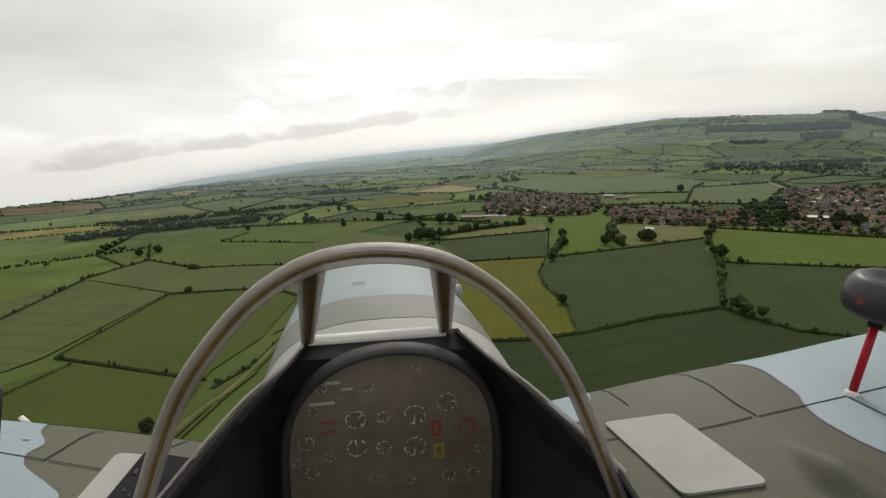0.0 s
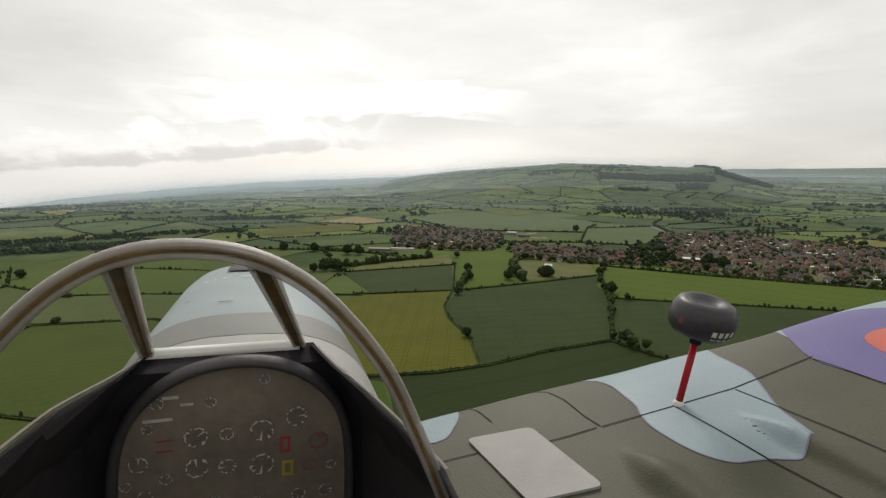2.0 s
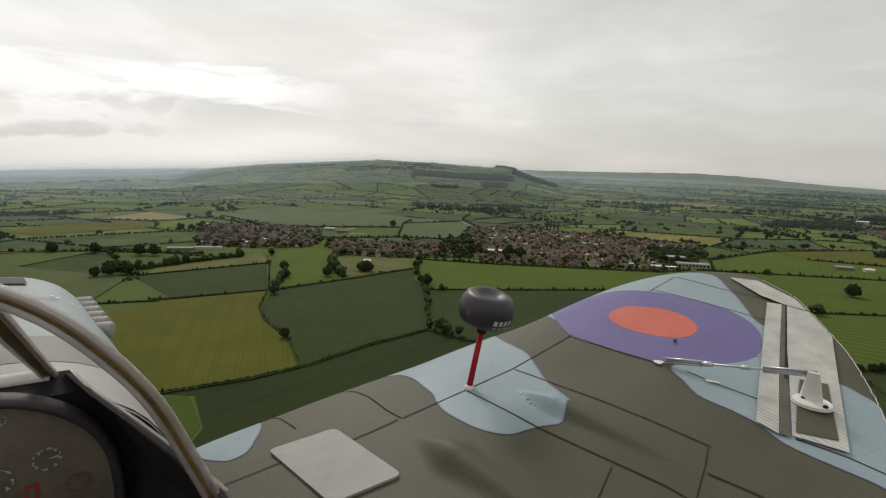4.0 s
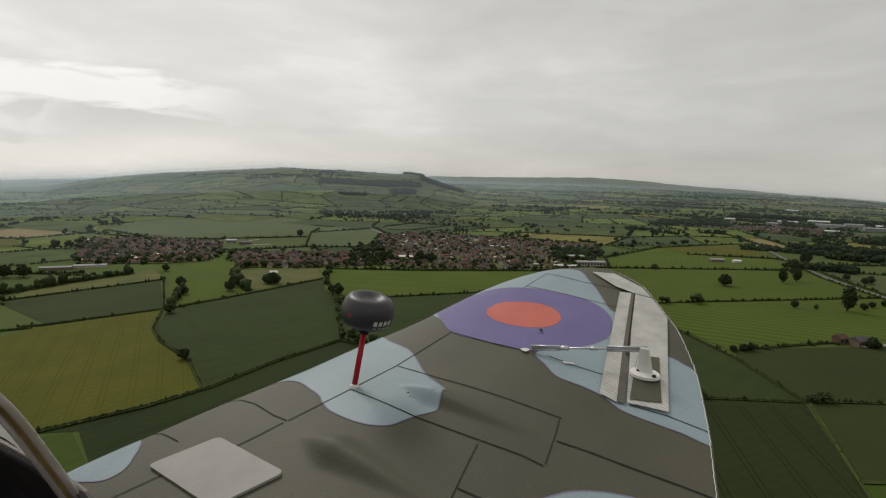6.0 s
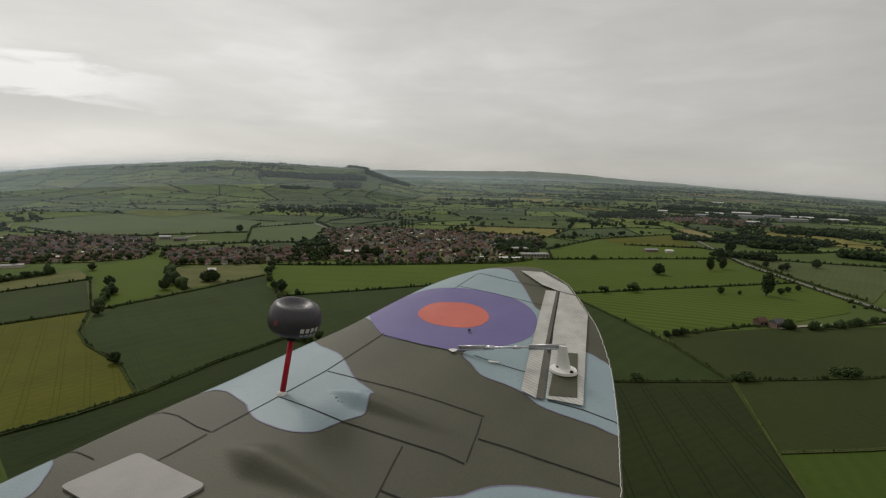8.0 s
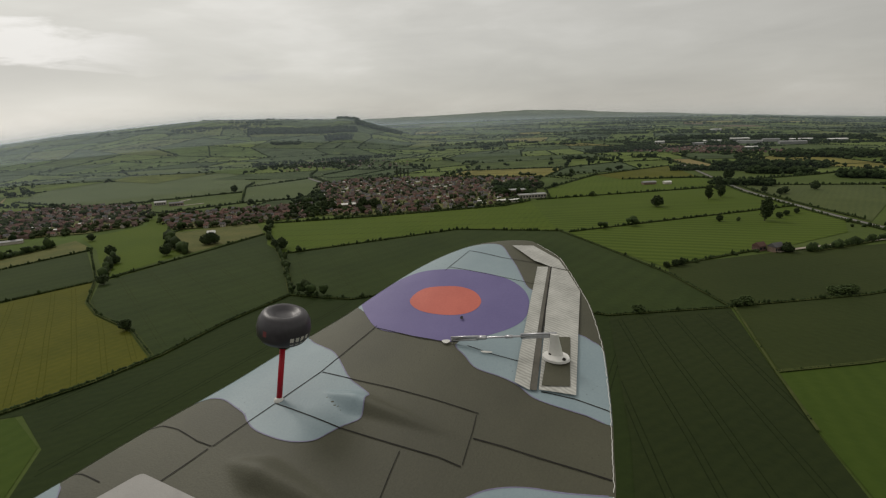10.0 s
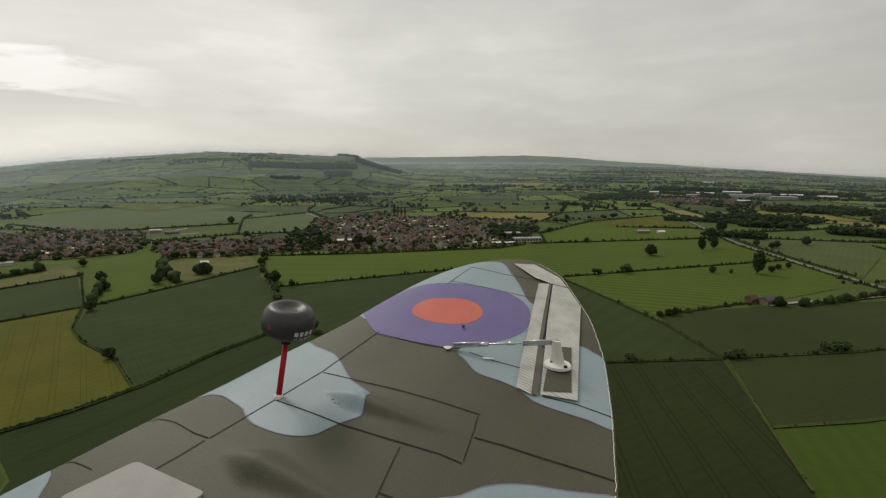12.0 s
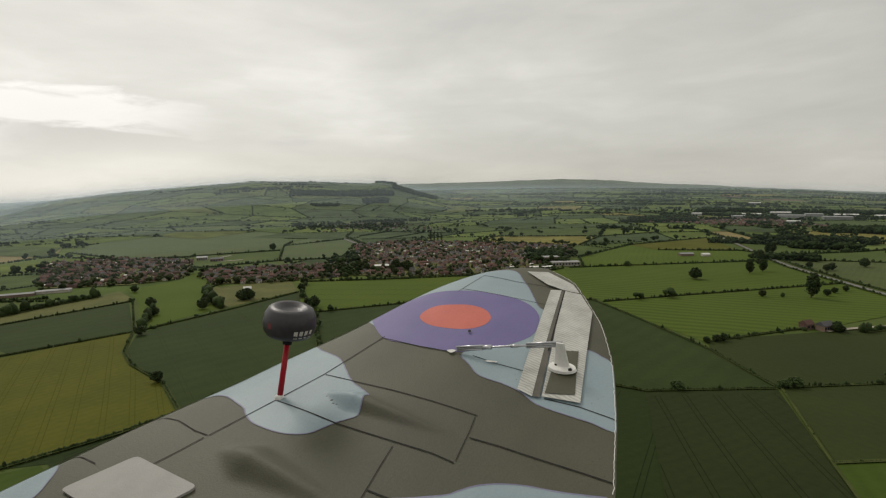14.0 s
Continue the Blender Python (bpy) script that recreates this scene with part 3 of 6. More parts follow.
field("cricket ground of pale mown grass by houses", [(-285, 525), (-210, 565), (-181, 503), (-220, 428), (-250, 450)], "rough")
field("bright green field along the village edge", [(-193, 553), (-80, 570), (76, 608), (110, 640), (106, 456), (14, 480), (-60, 445), (-135, 413), (-160, 450)], "bright", 92, 26)
field("dark green crop behind the near hedge", [(-133, 408), (14, 480), (106, 455), (122, 398), (144, 310), (148, 252), (84, 247), (-20, 302), (-57, 290), (-95, 305)], "wheat", 160, 24)
field("green pasture with scattered oaks", [(110, 640), (160, 652), (376, 690), (402, 715), (372, 535), (113, 450), (106, 470)], "hay")
field("mown hay field with pale swathes", [(113, 447), (369, 527), (362, 450), (330, 405), (250, 366), (217, 356), (148, 328), (122, 400)], "hay")
field("dark green crop below the farm", [(141, 308), (150, 328), (166, 336), (241, 354), (311, 362), (420, 380), (380, 300), (230, 262), (158, 253), (149, 251)], "olive", 75, 28)
field("dark field with paired tractor lines", [(83, 245), (148, 250), (127, 181), (115, 140), (95, 60), (30, 60), (56, 140)], "deep", 7, 14)
field("dark green crop on the open side", [(151, 250.5), (228, 260), (380, 295), (330, 250), (260, 205), (166, 185), (129.5, 182)], "olive")
field("bright green grass field corner", [(127, 180), (165, 184), (260, 202), (220, 120), (130, 60), (98, 62), (116, 142)], "lush")
field("olive-yellow field of ripening crop", [(271, 900), (449, 1010), (409, 812), (292, 825)], "yellow")
field("bright green field beside the stubble", [(140, 660), (151, 740), (268, 895), (291, 820), (408, 800), (400, 725), (376, 694), (160, 655)], "bright")
field("long strip of straw-coloured stubble", [(522, 1300), (575, 1290), (516, 925), (478, 908)], "tan")
field("blue-green barley beyond the lane", [(408, 705), (447, 688), (565, 650), (480, 540), (378, 440), (388, 575)], "pasture")
field("green pasture beyond the lane", [(425, 745), (560, 775), (720, 829), (700, 720), (568, 663), (461, 690), (418, 720)], "grass")
field("green barley field above the village", [(-290, 735), (-358, 935), (-250, 1090), (-204, 944), (-174, 770)], "blue")
field("pale green field above the village", [(-526, 728), (-335, 856), (-292, 735), (-368, 670)], "grass")
field("large blue-green barley field", [(-720, 860), (-835, 1130), (-536, 1300), (-370, 1013), (-345, 884), (-531, 750)], "blue", 40, 30)
field("narrow barley field by the lane", [(-365, 1013), (-349, 1174), (-279, 1255), (-255, 1105), (-350, 945)], "blue")
field("straw-yellow field far behind the village", [(-818, 666), (-928, 985), (-861, 1020), (-735, 850), (-725, 700)], "tan")
field("yellow-green field far behind the village", [(-753, 476), (-793, 565), (-735, 695), (-658, 632), (-690, 490)], "yellow")
field("bright green pasture ringed by a dark hedge", [(-320, 18), (-400, 95), (-355, 150), (-318, 154), (-262, 104), (-240, 70), (-232, 63)], "graze")
field("bright green grazing field by the lane", [(-290, -40), (-305, 24), (-230, 62), (-200, 40), (-150, -20)], "graze")
field("dull green crop with faint stripes", [(-325, 14), (-405, 95), (-512, 59), (-470, -30), (-300, -50)], "pasture", 55, 18)
field("green cereal field with a dark edge", [(-512, 62), (-560, 116), (-477, 135), (-440, 175), (-402, 204), (-322, 158), (-358, 154), (-405, 98)], "pasture")
field("pale green pasture with lone trees", [(-552, 120), (-640, 141), (-700, 232), (-590, 365), (-525, 425), (-491, 264), (-405, 208), (-443, 178), (-480, 140)], "grass")
field("grass field behind the aeroplane's nose", [(-318, 158), (-402, 210), (-488, 262), (-510, 330), (-385, 340), (-300, 205), (-262, 110)], "pasture")
field("pale yellow-green grass strip", [(-704, 240), (-612, 383), (-525, 428), (-592, 370)], "rough")

# ---------------------------------------------------------------- lanes


def lane(label, pts, width, material="tarmac", verge=2.5):
    z = 0.86

    def strip(w, zz):
        verts = []
        for i, p in enumerate(pts):
            a, b = Vector(pts[max(0, i - 1)]), Vector(pts[min(len(pts) - 1, i + 1)])
            d = (b - a).normalized()
            for e in (-w / 2, w / 2):
                verts.append((p[0] + d.y * e, p[1] - d.x * e, zz))
        return verts, [(2 * i, 2 * i + 1, 2 * i + 3, 2 * i + 2) for i in range(len(pts) - 1)]
    ob = tagged(new("road", mesh_of("road", *strip(width, z), M[material])), label, "road", kind="structure")
    child("verge", mesh_of("verge", *strip(width + 2 * verge, z - 0.03), M["verge"]), ob)
    PLOTS.append([(p[0] - 8, p[1]) for p in pts] + [(p[0] + 8, p[1]) for p in reversed(pts)])


def curve_pts(pts, n=6):
    out = []
    for i in range(len(pts) - 1):
        p0, p1, p2, p3 = (np.array(pts[min(max(j, 0), len(pts) - 1)], float) for j in (i - 1, i, i + 1, i + 2))
        for k in range(n):
            t = k / n
            out.append(tuple(0.5 * (2 * p1 + (p2 - p0) * t + (2 * p0 - 5 * p1 + 4 * p2 - p3) * t * t + (3 * p1 - p0 - 3 * p2 + p3) * t**3)))
    return out + [tuple(map(float, pts[-1]))]


lane("pale country road running past the hay field", curve_pts([(520, 1180), (450, 900), (411, 750), (386, 640), (374, 528), (368, 452), (368, 380), (372, 260)]), 5)
lane("pale lane climbing out of the village", curve_pts([(-300, 1250), (-292, 1110), (-225, 960), (-195, 850), (-170, 725)]), 6)
lane("grassy farm track between hedges", curve_pts([(-318, 205), (-262, 124), (-229, 87), (-211, 65), (-202, 50), (-160, 0)]), 2.0, "rough", 1.6)
lane("gravel drive to the farm", curve_pts([(238, 352), (262, 360), (300, 368), (372, 385)]), 3.5, "yard", 0.5)
lane("white gravel track to a small works", curve_pts([(-395, 800), (-400, 760), (-380, 730), (-350, 745)]), 5, "yard", 1)

# ---------------------------------------------------------------- trees and hedges


def tree_kind(name, height, spread, seed, material, n=70, tall=False):
    """A broadleaf tree: tapered trunk, limbs and a crown of many ragged clumps. Returns its Empty."""
    g = np.random.default_rng(seed)
    root = new("tree")
    bm = bmesh.new()
    trunk_h = height * (0.08 if not tall else 0.05)

    def limb(a, b, r0, r1):
        a, b = Vector(a), Vector(b)
        m = Matrix.Translation((a + b) / 2) @ (b - a).to_track_quat("Z", "Y").to_matrix().to_4x4()
        bmesh.ops.create_cone(bm, cap_ends=True, segments=7, radius1=r0, radius2=r1, depth=(b - a).length, matrix=m)
    limb((0, 0, -0.3), (0.1, 0, trunk_h), height * 0.035, height * 0.026)
    limb((0.1, 0, trunk_h), (0.2, 0.1, height * 0.75), height * 0.026, height * 0.008)
    for i in range(7):
        a = 6.283 * i / 7 + g.uniform(-0.3, 0.3)
        z0 = trunk_h * g.uniform(0.85, 1.6)
        limb((0.1, 0, z0), (math.cos(a) * spread * 0.38, math.sin(a) * spread * 0.38, z0 + height * g.uniform(0.15, 0.3)), height * 0.014, height * 0.005)
    child("trunk", from_bm("trunk", bm, M["bark"]), root)
    spots = []
    cz, rz, rx = trunk_h * 0.8 + (height - trunk_h * 0.8) / 2, (height - trunk_h * 0.8) / 2, spread / 2
    lobes = [(g.uniform(-0.4, 0.4) * rx, g.uniform(-0.4, 0.4) * rx, cz + g.uniform(-0.45, 0.4) * rz) for _ in range(6)]
    for i in range(n):
        d = g.normal(size=3)
        d /= np.linalg.norm(d)
        rad = g.uniform(0.55, 1.0) ** 0.6
        lx, ly, lz = lobes[i % 6]
        k = 0.62
        s = rx * g.uniform(0.08, 0.165)
        spots.append((lx * 0.6 + d[0] * rad * rx * k * 1.15, ly * 0.6 + d[1] * rad * rx * k * 1.15, cz + (lz - cz) * 0.6 + d[2] * rad * rz * k * 1.1, s, s, s * 0.8))
    child("crown", clumps("crown", spots, M[material], 1, 0.36), root)
    return root


KINDS = {
    "oak": tree_kind("oak", 14, 15, 11, "leaf", 420),
    "round": tree_kind("round", 11, 11, 12, "leaf", 340),
    "pale": tree_kind("pale", 10, 10, 13, "leaf2", 340),
    "tall": tree_kind("tall", 20, 12.5, 14, "leaf", 460),
    "bush": tree_kind("bush", 5, 8, 15, "leaf2", 230),
    "poplar": tree_kind("poplar", 22, 5, 16, "leaf", 300, True),
}
for k, ob in KINDS.items():
    tagged(ob, "", "tree", "trees of the vale")
used_kind = set()


def tree(kind, x, y, size=1.0, label="", sunk=0.0):
    m = pose(x, y, land(x, y) - sunk, 0, 0, rng.uniform(0, 360))
    if kind not in used_kind:
        used_kind.add(kind)
        ob = KINDS[kind]
        ob.matrix_basis = m
    else:
        ob = copy_thing(KINDS[kind], m)
    ob.scale = (size, size, size * rng.uniform(0.92, 1.08))
    tagged(ob, label or {"oak": "broad dark green oak in full leaf", "round": "rounded dark green hedgerow tree", "pale": "paler green hedgerow tree",
                         "tall": "tall dense dark green tree", "bush": "low bushy thorn shrub", "poplar": "slim upright dark green poplar"}[kind], "tree", "trees of the vale")


def plant(*rows):
    for kind, x, y, size in rows:
        tree(kind, x, y, size)


# round the oilseed and wheat
plant(("round", -240, 343, 0.72), ("round", -171, 254, 0.62), ("oak", -268, 402, 0.62), ("round", -262, 385, 0.6), ("oak", -290, 432, 0.7), ("round", -352, 500, 0.8), ("oak", -238, 424, 0.7), ("round", -244, 440, 0.75))
plant(("round", -254, 458, 0.7), ("pale", -262, 478, 0.6), ("round", -186, 540, 0.8), ("round", -178, 505, 0.8), ("pale", -165, 470, 0.7), ("round", -150, 440, 0.7), ("oak", -140, 428, 0.8), ("pale", -128, 395, 0.55))
plant(("round", -118, 368, 0.5), ("pale", -112, 345, 0.5), ("round", -203, 34, 0.55), ("bush", -224, 67, 0.55), ("bush", -228, 82, 0.5))
# middle of the vale
plant(("round", -84, 298, 0.42), ("bush", 100, 250, 1))
# village and beyond
plant(("round", -354, 873, 1.2), ("tall", 313, 594, 0.85), ("tall", 335, 608, 0.85), ("tall", 372, 682, 0.9), ("oak", 467, 634, 0.85), ("round", 406, 608, 0.8), ("round", 400, 630, 0.8), ("round", 415, 612, 0.9))
plant(("pale", 194, 656, 0.8), ("poplar", -85, 985, 1.15), ("poplar", -78, 985, 1.2), ("poplar", -71, 984, 1.1), ("poplar", -64, 983, 1.05), ("pale", -150, 600, 0.8), ("tall", -175, 600, 0.6), ("pale", -118, 610, 0.9))
plant(("round", -95, 600, 0.9), ("tall", 425, 760, 0.9), ("tall", 440, 775, 0.9), ("round", 360, 664, 0.7))
# dark trees round the hall and at the village edge
plant(("oak", -150, 640, 0.95), ("round", -144, 656, 1), ("oak", -137, 634, 0.8), ("oak", -100, 638, 1.05), ("round", -90, 648, 1.1), ("oak", -84, 634, 0.95), ("round", -104, 628, 0.8), ("oak", -166, 628, 0.9))
# pastures by the lane
plant(("oak", 238, 560, 1.05), ("tall", 297, 462, 1.12), ("round", 258, 467, 0.6), ("pale", 275, 466, 0.45), ("round", 148, 327, 0.42), ("round", 155, 329, 0.5), ("round", 160, 331, 0.52), ("bush", 172, 336, 0.5))
plant(("bush", 153, 253, 0.95), ("bush", 159, 254, 1.1), ("bush", 212, 263, 1.1), ("bush", 218, 264, 1.2), ("bush", 223, 265, 1), ("round", 316, 470, 0.6), ("round", 330, 482, 0.6), ("round", 346, 490, 0.55))
plant(("oak", 245, 352, 0.55), ("round", 249, 353, 0.42), ("bush", 226, 356, 0.5))
# west of the vale
plant(("round", -590, 137, 0.9), ("round", -588, 119, 0.8), ("bush", -478, 135, 1.1), ("bush", -472, 138, 0.9), ("bush", -399, 108, 0.9), ("round", -706, 314, 0.9), ("oak", -647, 339, 0.8), ("oak", -640, 345, 0.7))
plant(("round", -562, 346, 0.8), ("round", -652, 259, 0.7), ("oak", -405, 340, 1), ("oak", -398, 350, 1), ("round", -410, 330, 0.9), ("oak", -457, 438, 1), ("oak", -470, 430, 1), ("oak", -557, 401, 0.9))
plant(("oak", -520, 420, 0.9), ("round", -500, 425, 0.9), ("tall", -686, 433, 0.6), ("tall", -700, 425, 0.6), ("tall", -690, 440, 0.55))
# clump of oaks hiding the pavilion, on the cricket ground's edge
for dx, dy, s in ((0, 0, .8), (4, 1, .74), (-4, 0, .74), (1, 4, .78), (0, -3, .66)):
    tree("oak", -217 + dx, 462 + dy, s, "dense dark oak standing in a clump by a cricket ground")


def wander(pts, step):
    out = []
    for (x0, y0), (x1, y1) in zip(pts, pts[1:]):
        n = max(1, int(math.hypot(x1 - x0, y1 - y0) / step))
        out += [(x0 + (x1 - x0) * i / n, y0 + (y1 - y0) * i / n) for i in range(n)]
    return out


def hedge(label, pts, high=1.8, wide=1.8, holes=0.04, bushes=0.0):
    spots = []
    if bushes < 0.1:
        wide, high = wide * 0.75, high * 0.85
    for x, y in wander(pts, wide * 0.4):
        if rng.random() < holes:
            continue
        h = high * rng.uniform(0.85, 1.12)
        if rng.random() < bushes:
            h *= rng.uniform(1.5, 2.4)
        w = wide * rng.uniform(0.3, 0.55) * (1 if h < 2 * high else 1.6)
        spots.append((x + rng.normal(0, wide * 0.1), y + rng.normal(0, wide * 0.1), land(x, y) + h * 0.45, w, w, h * 0.58))
    ob = tagged(new("hedge", clumps("hedge", spots, M["hedge"], 1, 0.34)), label, "hedge", "hedges of the vale", "stuff")
    # rough grass along the foot
    n = len(pts)
    verts, faces = [], []
    for i, p in enumerate(pts):
        a, b = Vector(pts[max(0, i - 1)]), Vector(pts[min(n - 1, i + 1)])
        d = (b - a).normalized()
        for e in (-wide * 0.6 - 0.3, wide * 0.6 + 0.3):
            verts.append((p[0] + d.y * e, p[1] - d.x * e, land(*p) + 0.84))
    faces = [(2 * i, 2 * i + 1, 2 * i + 3, 2 * i + 2) for i in range(n - 1)]
    child("verge", mesh_of("verge", verts, faces, M["verge"]), ob, "pale rough grass along the hedge foot")


hedge("clipped dark hedge between oilseed and crop", [(-178, 166), (-151, 195), (-135, 220), (-121, 258), (-97, 303)], 2, 2.2, 0.05, 0.02)
hedge("thin hedge on the oilseed edge", [(-252, 352), (-225, 304), (-204, 281), (-167, 253), (-137, 218)], 1.5, 1.6, 0.05, 0.05)
hedge("dark hedge behind the oilseed", [(-310, 290), (-299, 296), (-250, 353)], 1.8, 1.8, 0.05, 0.05)
hedge("dark hedge along the wheat", [(-248, 354), (-211, 426), (-178, 498)], 1.8, 2, 0.05, 0.06)
hedge("overgrown hedge with bushes down to the corner", [(-186, 545), (-176, 500), (-155, 455), (-137, 412), (-118, 365), (-97, 304)], 2.4, 2.8, 0.05, 0.28)
hedge("clipped hedge running to the corner", [(-97, 302), (-80, 296), (-57, 289), (-20, 302), (84, 247), (148, 251)], 1.8, 2, 0.05, 0.05)
hedge("low hedge with small bushes", [(-135, 411), (-60, 446), (14, 481), (106, 455)], 1.5, 1.6, 0.05, 0.16)
hedge("dark field hedge between pastures", [(106, 455), (122, 400), (144, 312), (149, 252)], 1.7, 1.7, 0.05, 0.06)
hedge("low hedge across the hay fields", [(113, 449), (200, 478), (290, 505), (369, 530)], 1.3, 1.6, 0.05, 0.22)
hedge("hedge behind the pasture", [(120, 648), (160, 654), (260, 672), (376, 692)], 1.8, 2, 0.05, 0.2)
hedge("dark hedge below the hay field", [(148, 328), (166, 336), (217, 357), (250, 366)], 1.4, 1.6, 0.05, 0.1)
hedge("broken hedge across dark fields", [(149, 252), (228, 261), (300, 280)], 1.3, 1.5, 0.05, 0.12)
hedge("grassy bank with a thin hedge", [(150, 250), (128, 182), (116, 142)], 0.7, 0.7, 0.05, 0.02)
hedge("thin hedge beside bright grass", [(128, 181), (166, 185), (260, 204)], 1.2, 1.4, 0.05, 0.02)
hedge("tall shelter belt of bushes near the farm", [(262, 352), (290, 361), (324, 374), (400, 395)], 3, 4.2, 0.05, 0.4)
hedge("hedge along the meadow", [(-385, 350), (-324, 456), (-254, 356)], 1.8, 1.8, 0.05, 0.05)
hedge("row of bushes between meadows", [(-420, 352), (-405, 375), (-395, 420), (-374, 480)], 4.5, 6, 0.05, 0.4)
hedge("old hedge with trees beside the pasture", [(-275, 410), (-252, 362)], 3.5, 4, 0.05, 0.4)
hedge("thick hedge beside the cricket ground", [(-222, 428), (-252, 460), (-285, 520)], 4.5, 6, 0.05, 0.4)
hedge("road hedge by the lane", [(380, 450), (384, 528), (396, 640), (420, 748)], 1.8, 2, 0.05, 0.15)
hedge("road hedge on the field side", [(362, 395), (362, 452), (368, 526), (379, 640), (405, 750)], 1.5, 1.8, 0.05, 0.15)
hedge("dark hedge ringing the pasture", [(-232, 64), (-320, 19), (-400, 95), (-356, 151), (-318, 155)], 1.8, 1.9, 0.05, 0.03)
hedge("dark hedge by the grazing field", [(-282, -8), (-303, 24)], 1.8, 2, 0.05, 0.03)
hedge("thin hedge along the track", [(-325, 210), (-266, 126), (-232, 87), (-221, 63)], 1.3, 1.5, 0.08, 0.03)
hedge("thin hedge on the far side of the track", [(-222, 84), (-209, 65), (-198, 52), (-188, 40), (-150, -6)], 1.0, 1.2, 0.08, 0.02)
hedge("hedge across dull crops", [(-512, 60), (-430, 2), (-380, -30)], 2.2, 2.6, 0.05, 0.1)
hedge("thin dark hedge", [(-402, 206), (-322, 157)], 1.4, 1.5, 0.05, 0.05)
hedge("thin dark hedge", [(-557, 118), (-480, 138), (-405, 208), (-300, 290)], 1.5, 1.6, 0.05, 0.1)
hedge("line of field trees and hedge", [(-640, 141), (-553, 118), (-520, 62)], 2, 2.2, 0.05, 0.15)
hedge("hedge with trees", [(-628, 250), (-594, 203), (-491, 264)], 1.6, 1.8, 0.05, 0.12)
hedge("hedge with trees", [(-704, 238), (-600, 375), (-525, 428), (-420, 470)], 2, 2.4, 0.05, 0.25)
hedge("hedge behind the village", [(-174, 768), (-290, 733), (-370, 668), (-526, 726)], 2, 2.4, 0.05, 0.25)
hedge("hedge between barley fields", [(-290, 735), (-358, 935), (-370, 1013)], 2, 2.4, 0.05, 0.25)
hedge("hedge above the village", [(-340, 866), (-531, 748), (-720, 858)], 2, 2.4, 0.05, 0.2)
hedge("hedge up the hill", [(-250, 1092), (-360, 937)], 2, 2.4, 0.05, 0.2)
hedge("hedge beside the lane", [(-300, 1250), (-284, 1110), (-215, 960), (-182, 850), (-158, 725)], 2.5, 3, 0.05, 0.4)
hedge("hedge beside stubble", [(140, 660), (151, 742), (270, 902), (449, 1012)], 2, 2.6, 0.05, 0.2)
hedge("hedge below stubble", [(292, 822), (409, 808), (430, 760)], 2, 2.6, 0.05, 0.2)
hedge("hedge along stubble strip", [(470, 905), (520, 1310)], 2.5, 3, 0.05, 0.4)
hedge("hedge along stubble strip", [(520, 922), (582, 1300)], 2.5, 3, 0.05, 0.3)
hedge("hedge beyond the lane", [(408, 706), (447, 690), (566, 651), (640, 640)], 2, 2.4, 0.05, 0.25)
hedge("hedge beyond the lane", [(720, 832), (566, 777), (430, 748)], 3, 3.5, 0.05, 0.3)
hedge("hedge at the village edge", [(-195, 556), (-80, 572), (76, 610), (112, 642)], 2, 2.4, 0.05, 0.15)
hedge("hedge behind straw field", [(-818, 664), (-725, 700), (-658, 634)], 2, 2.5, 0.05, 0.25)

# ---------------------------------------------------------------- far fields, hedges and woods
VILLAGES = {
    "west": [(-640, 715), (-560, 770), (-420, 735), (-376, 650), (-350, 580), (-385, 540), (-470, 520)],
    "middle": [(-352, 632), (-275, 668), (-178, 688), (-155, 592), (-218, 556), (-290, 540)],
    "main": [(-160, 715), (-228, 935), (-150, 1000), (-7, 960), (165, 890), (128, 690), (70, 620), (-80, 582), (-146, 598)],
    "upper": [(-440, 1450), (-344, 1640), (-80, 1420), (-80, 1260), (-268, 1320), (-370, 1230)],
    "town": [(480, 1480), (640, 1640), (840, 1480), (830, 1200), (700, 1240)],
}
TAKEN = PLOTS + list(VILLAGES.values())


def free(x, y):
    return not any(inside((x, y), p) for p in TAKEN)


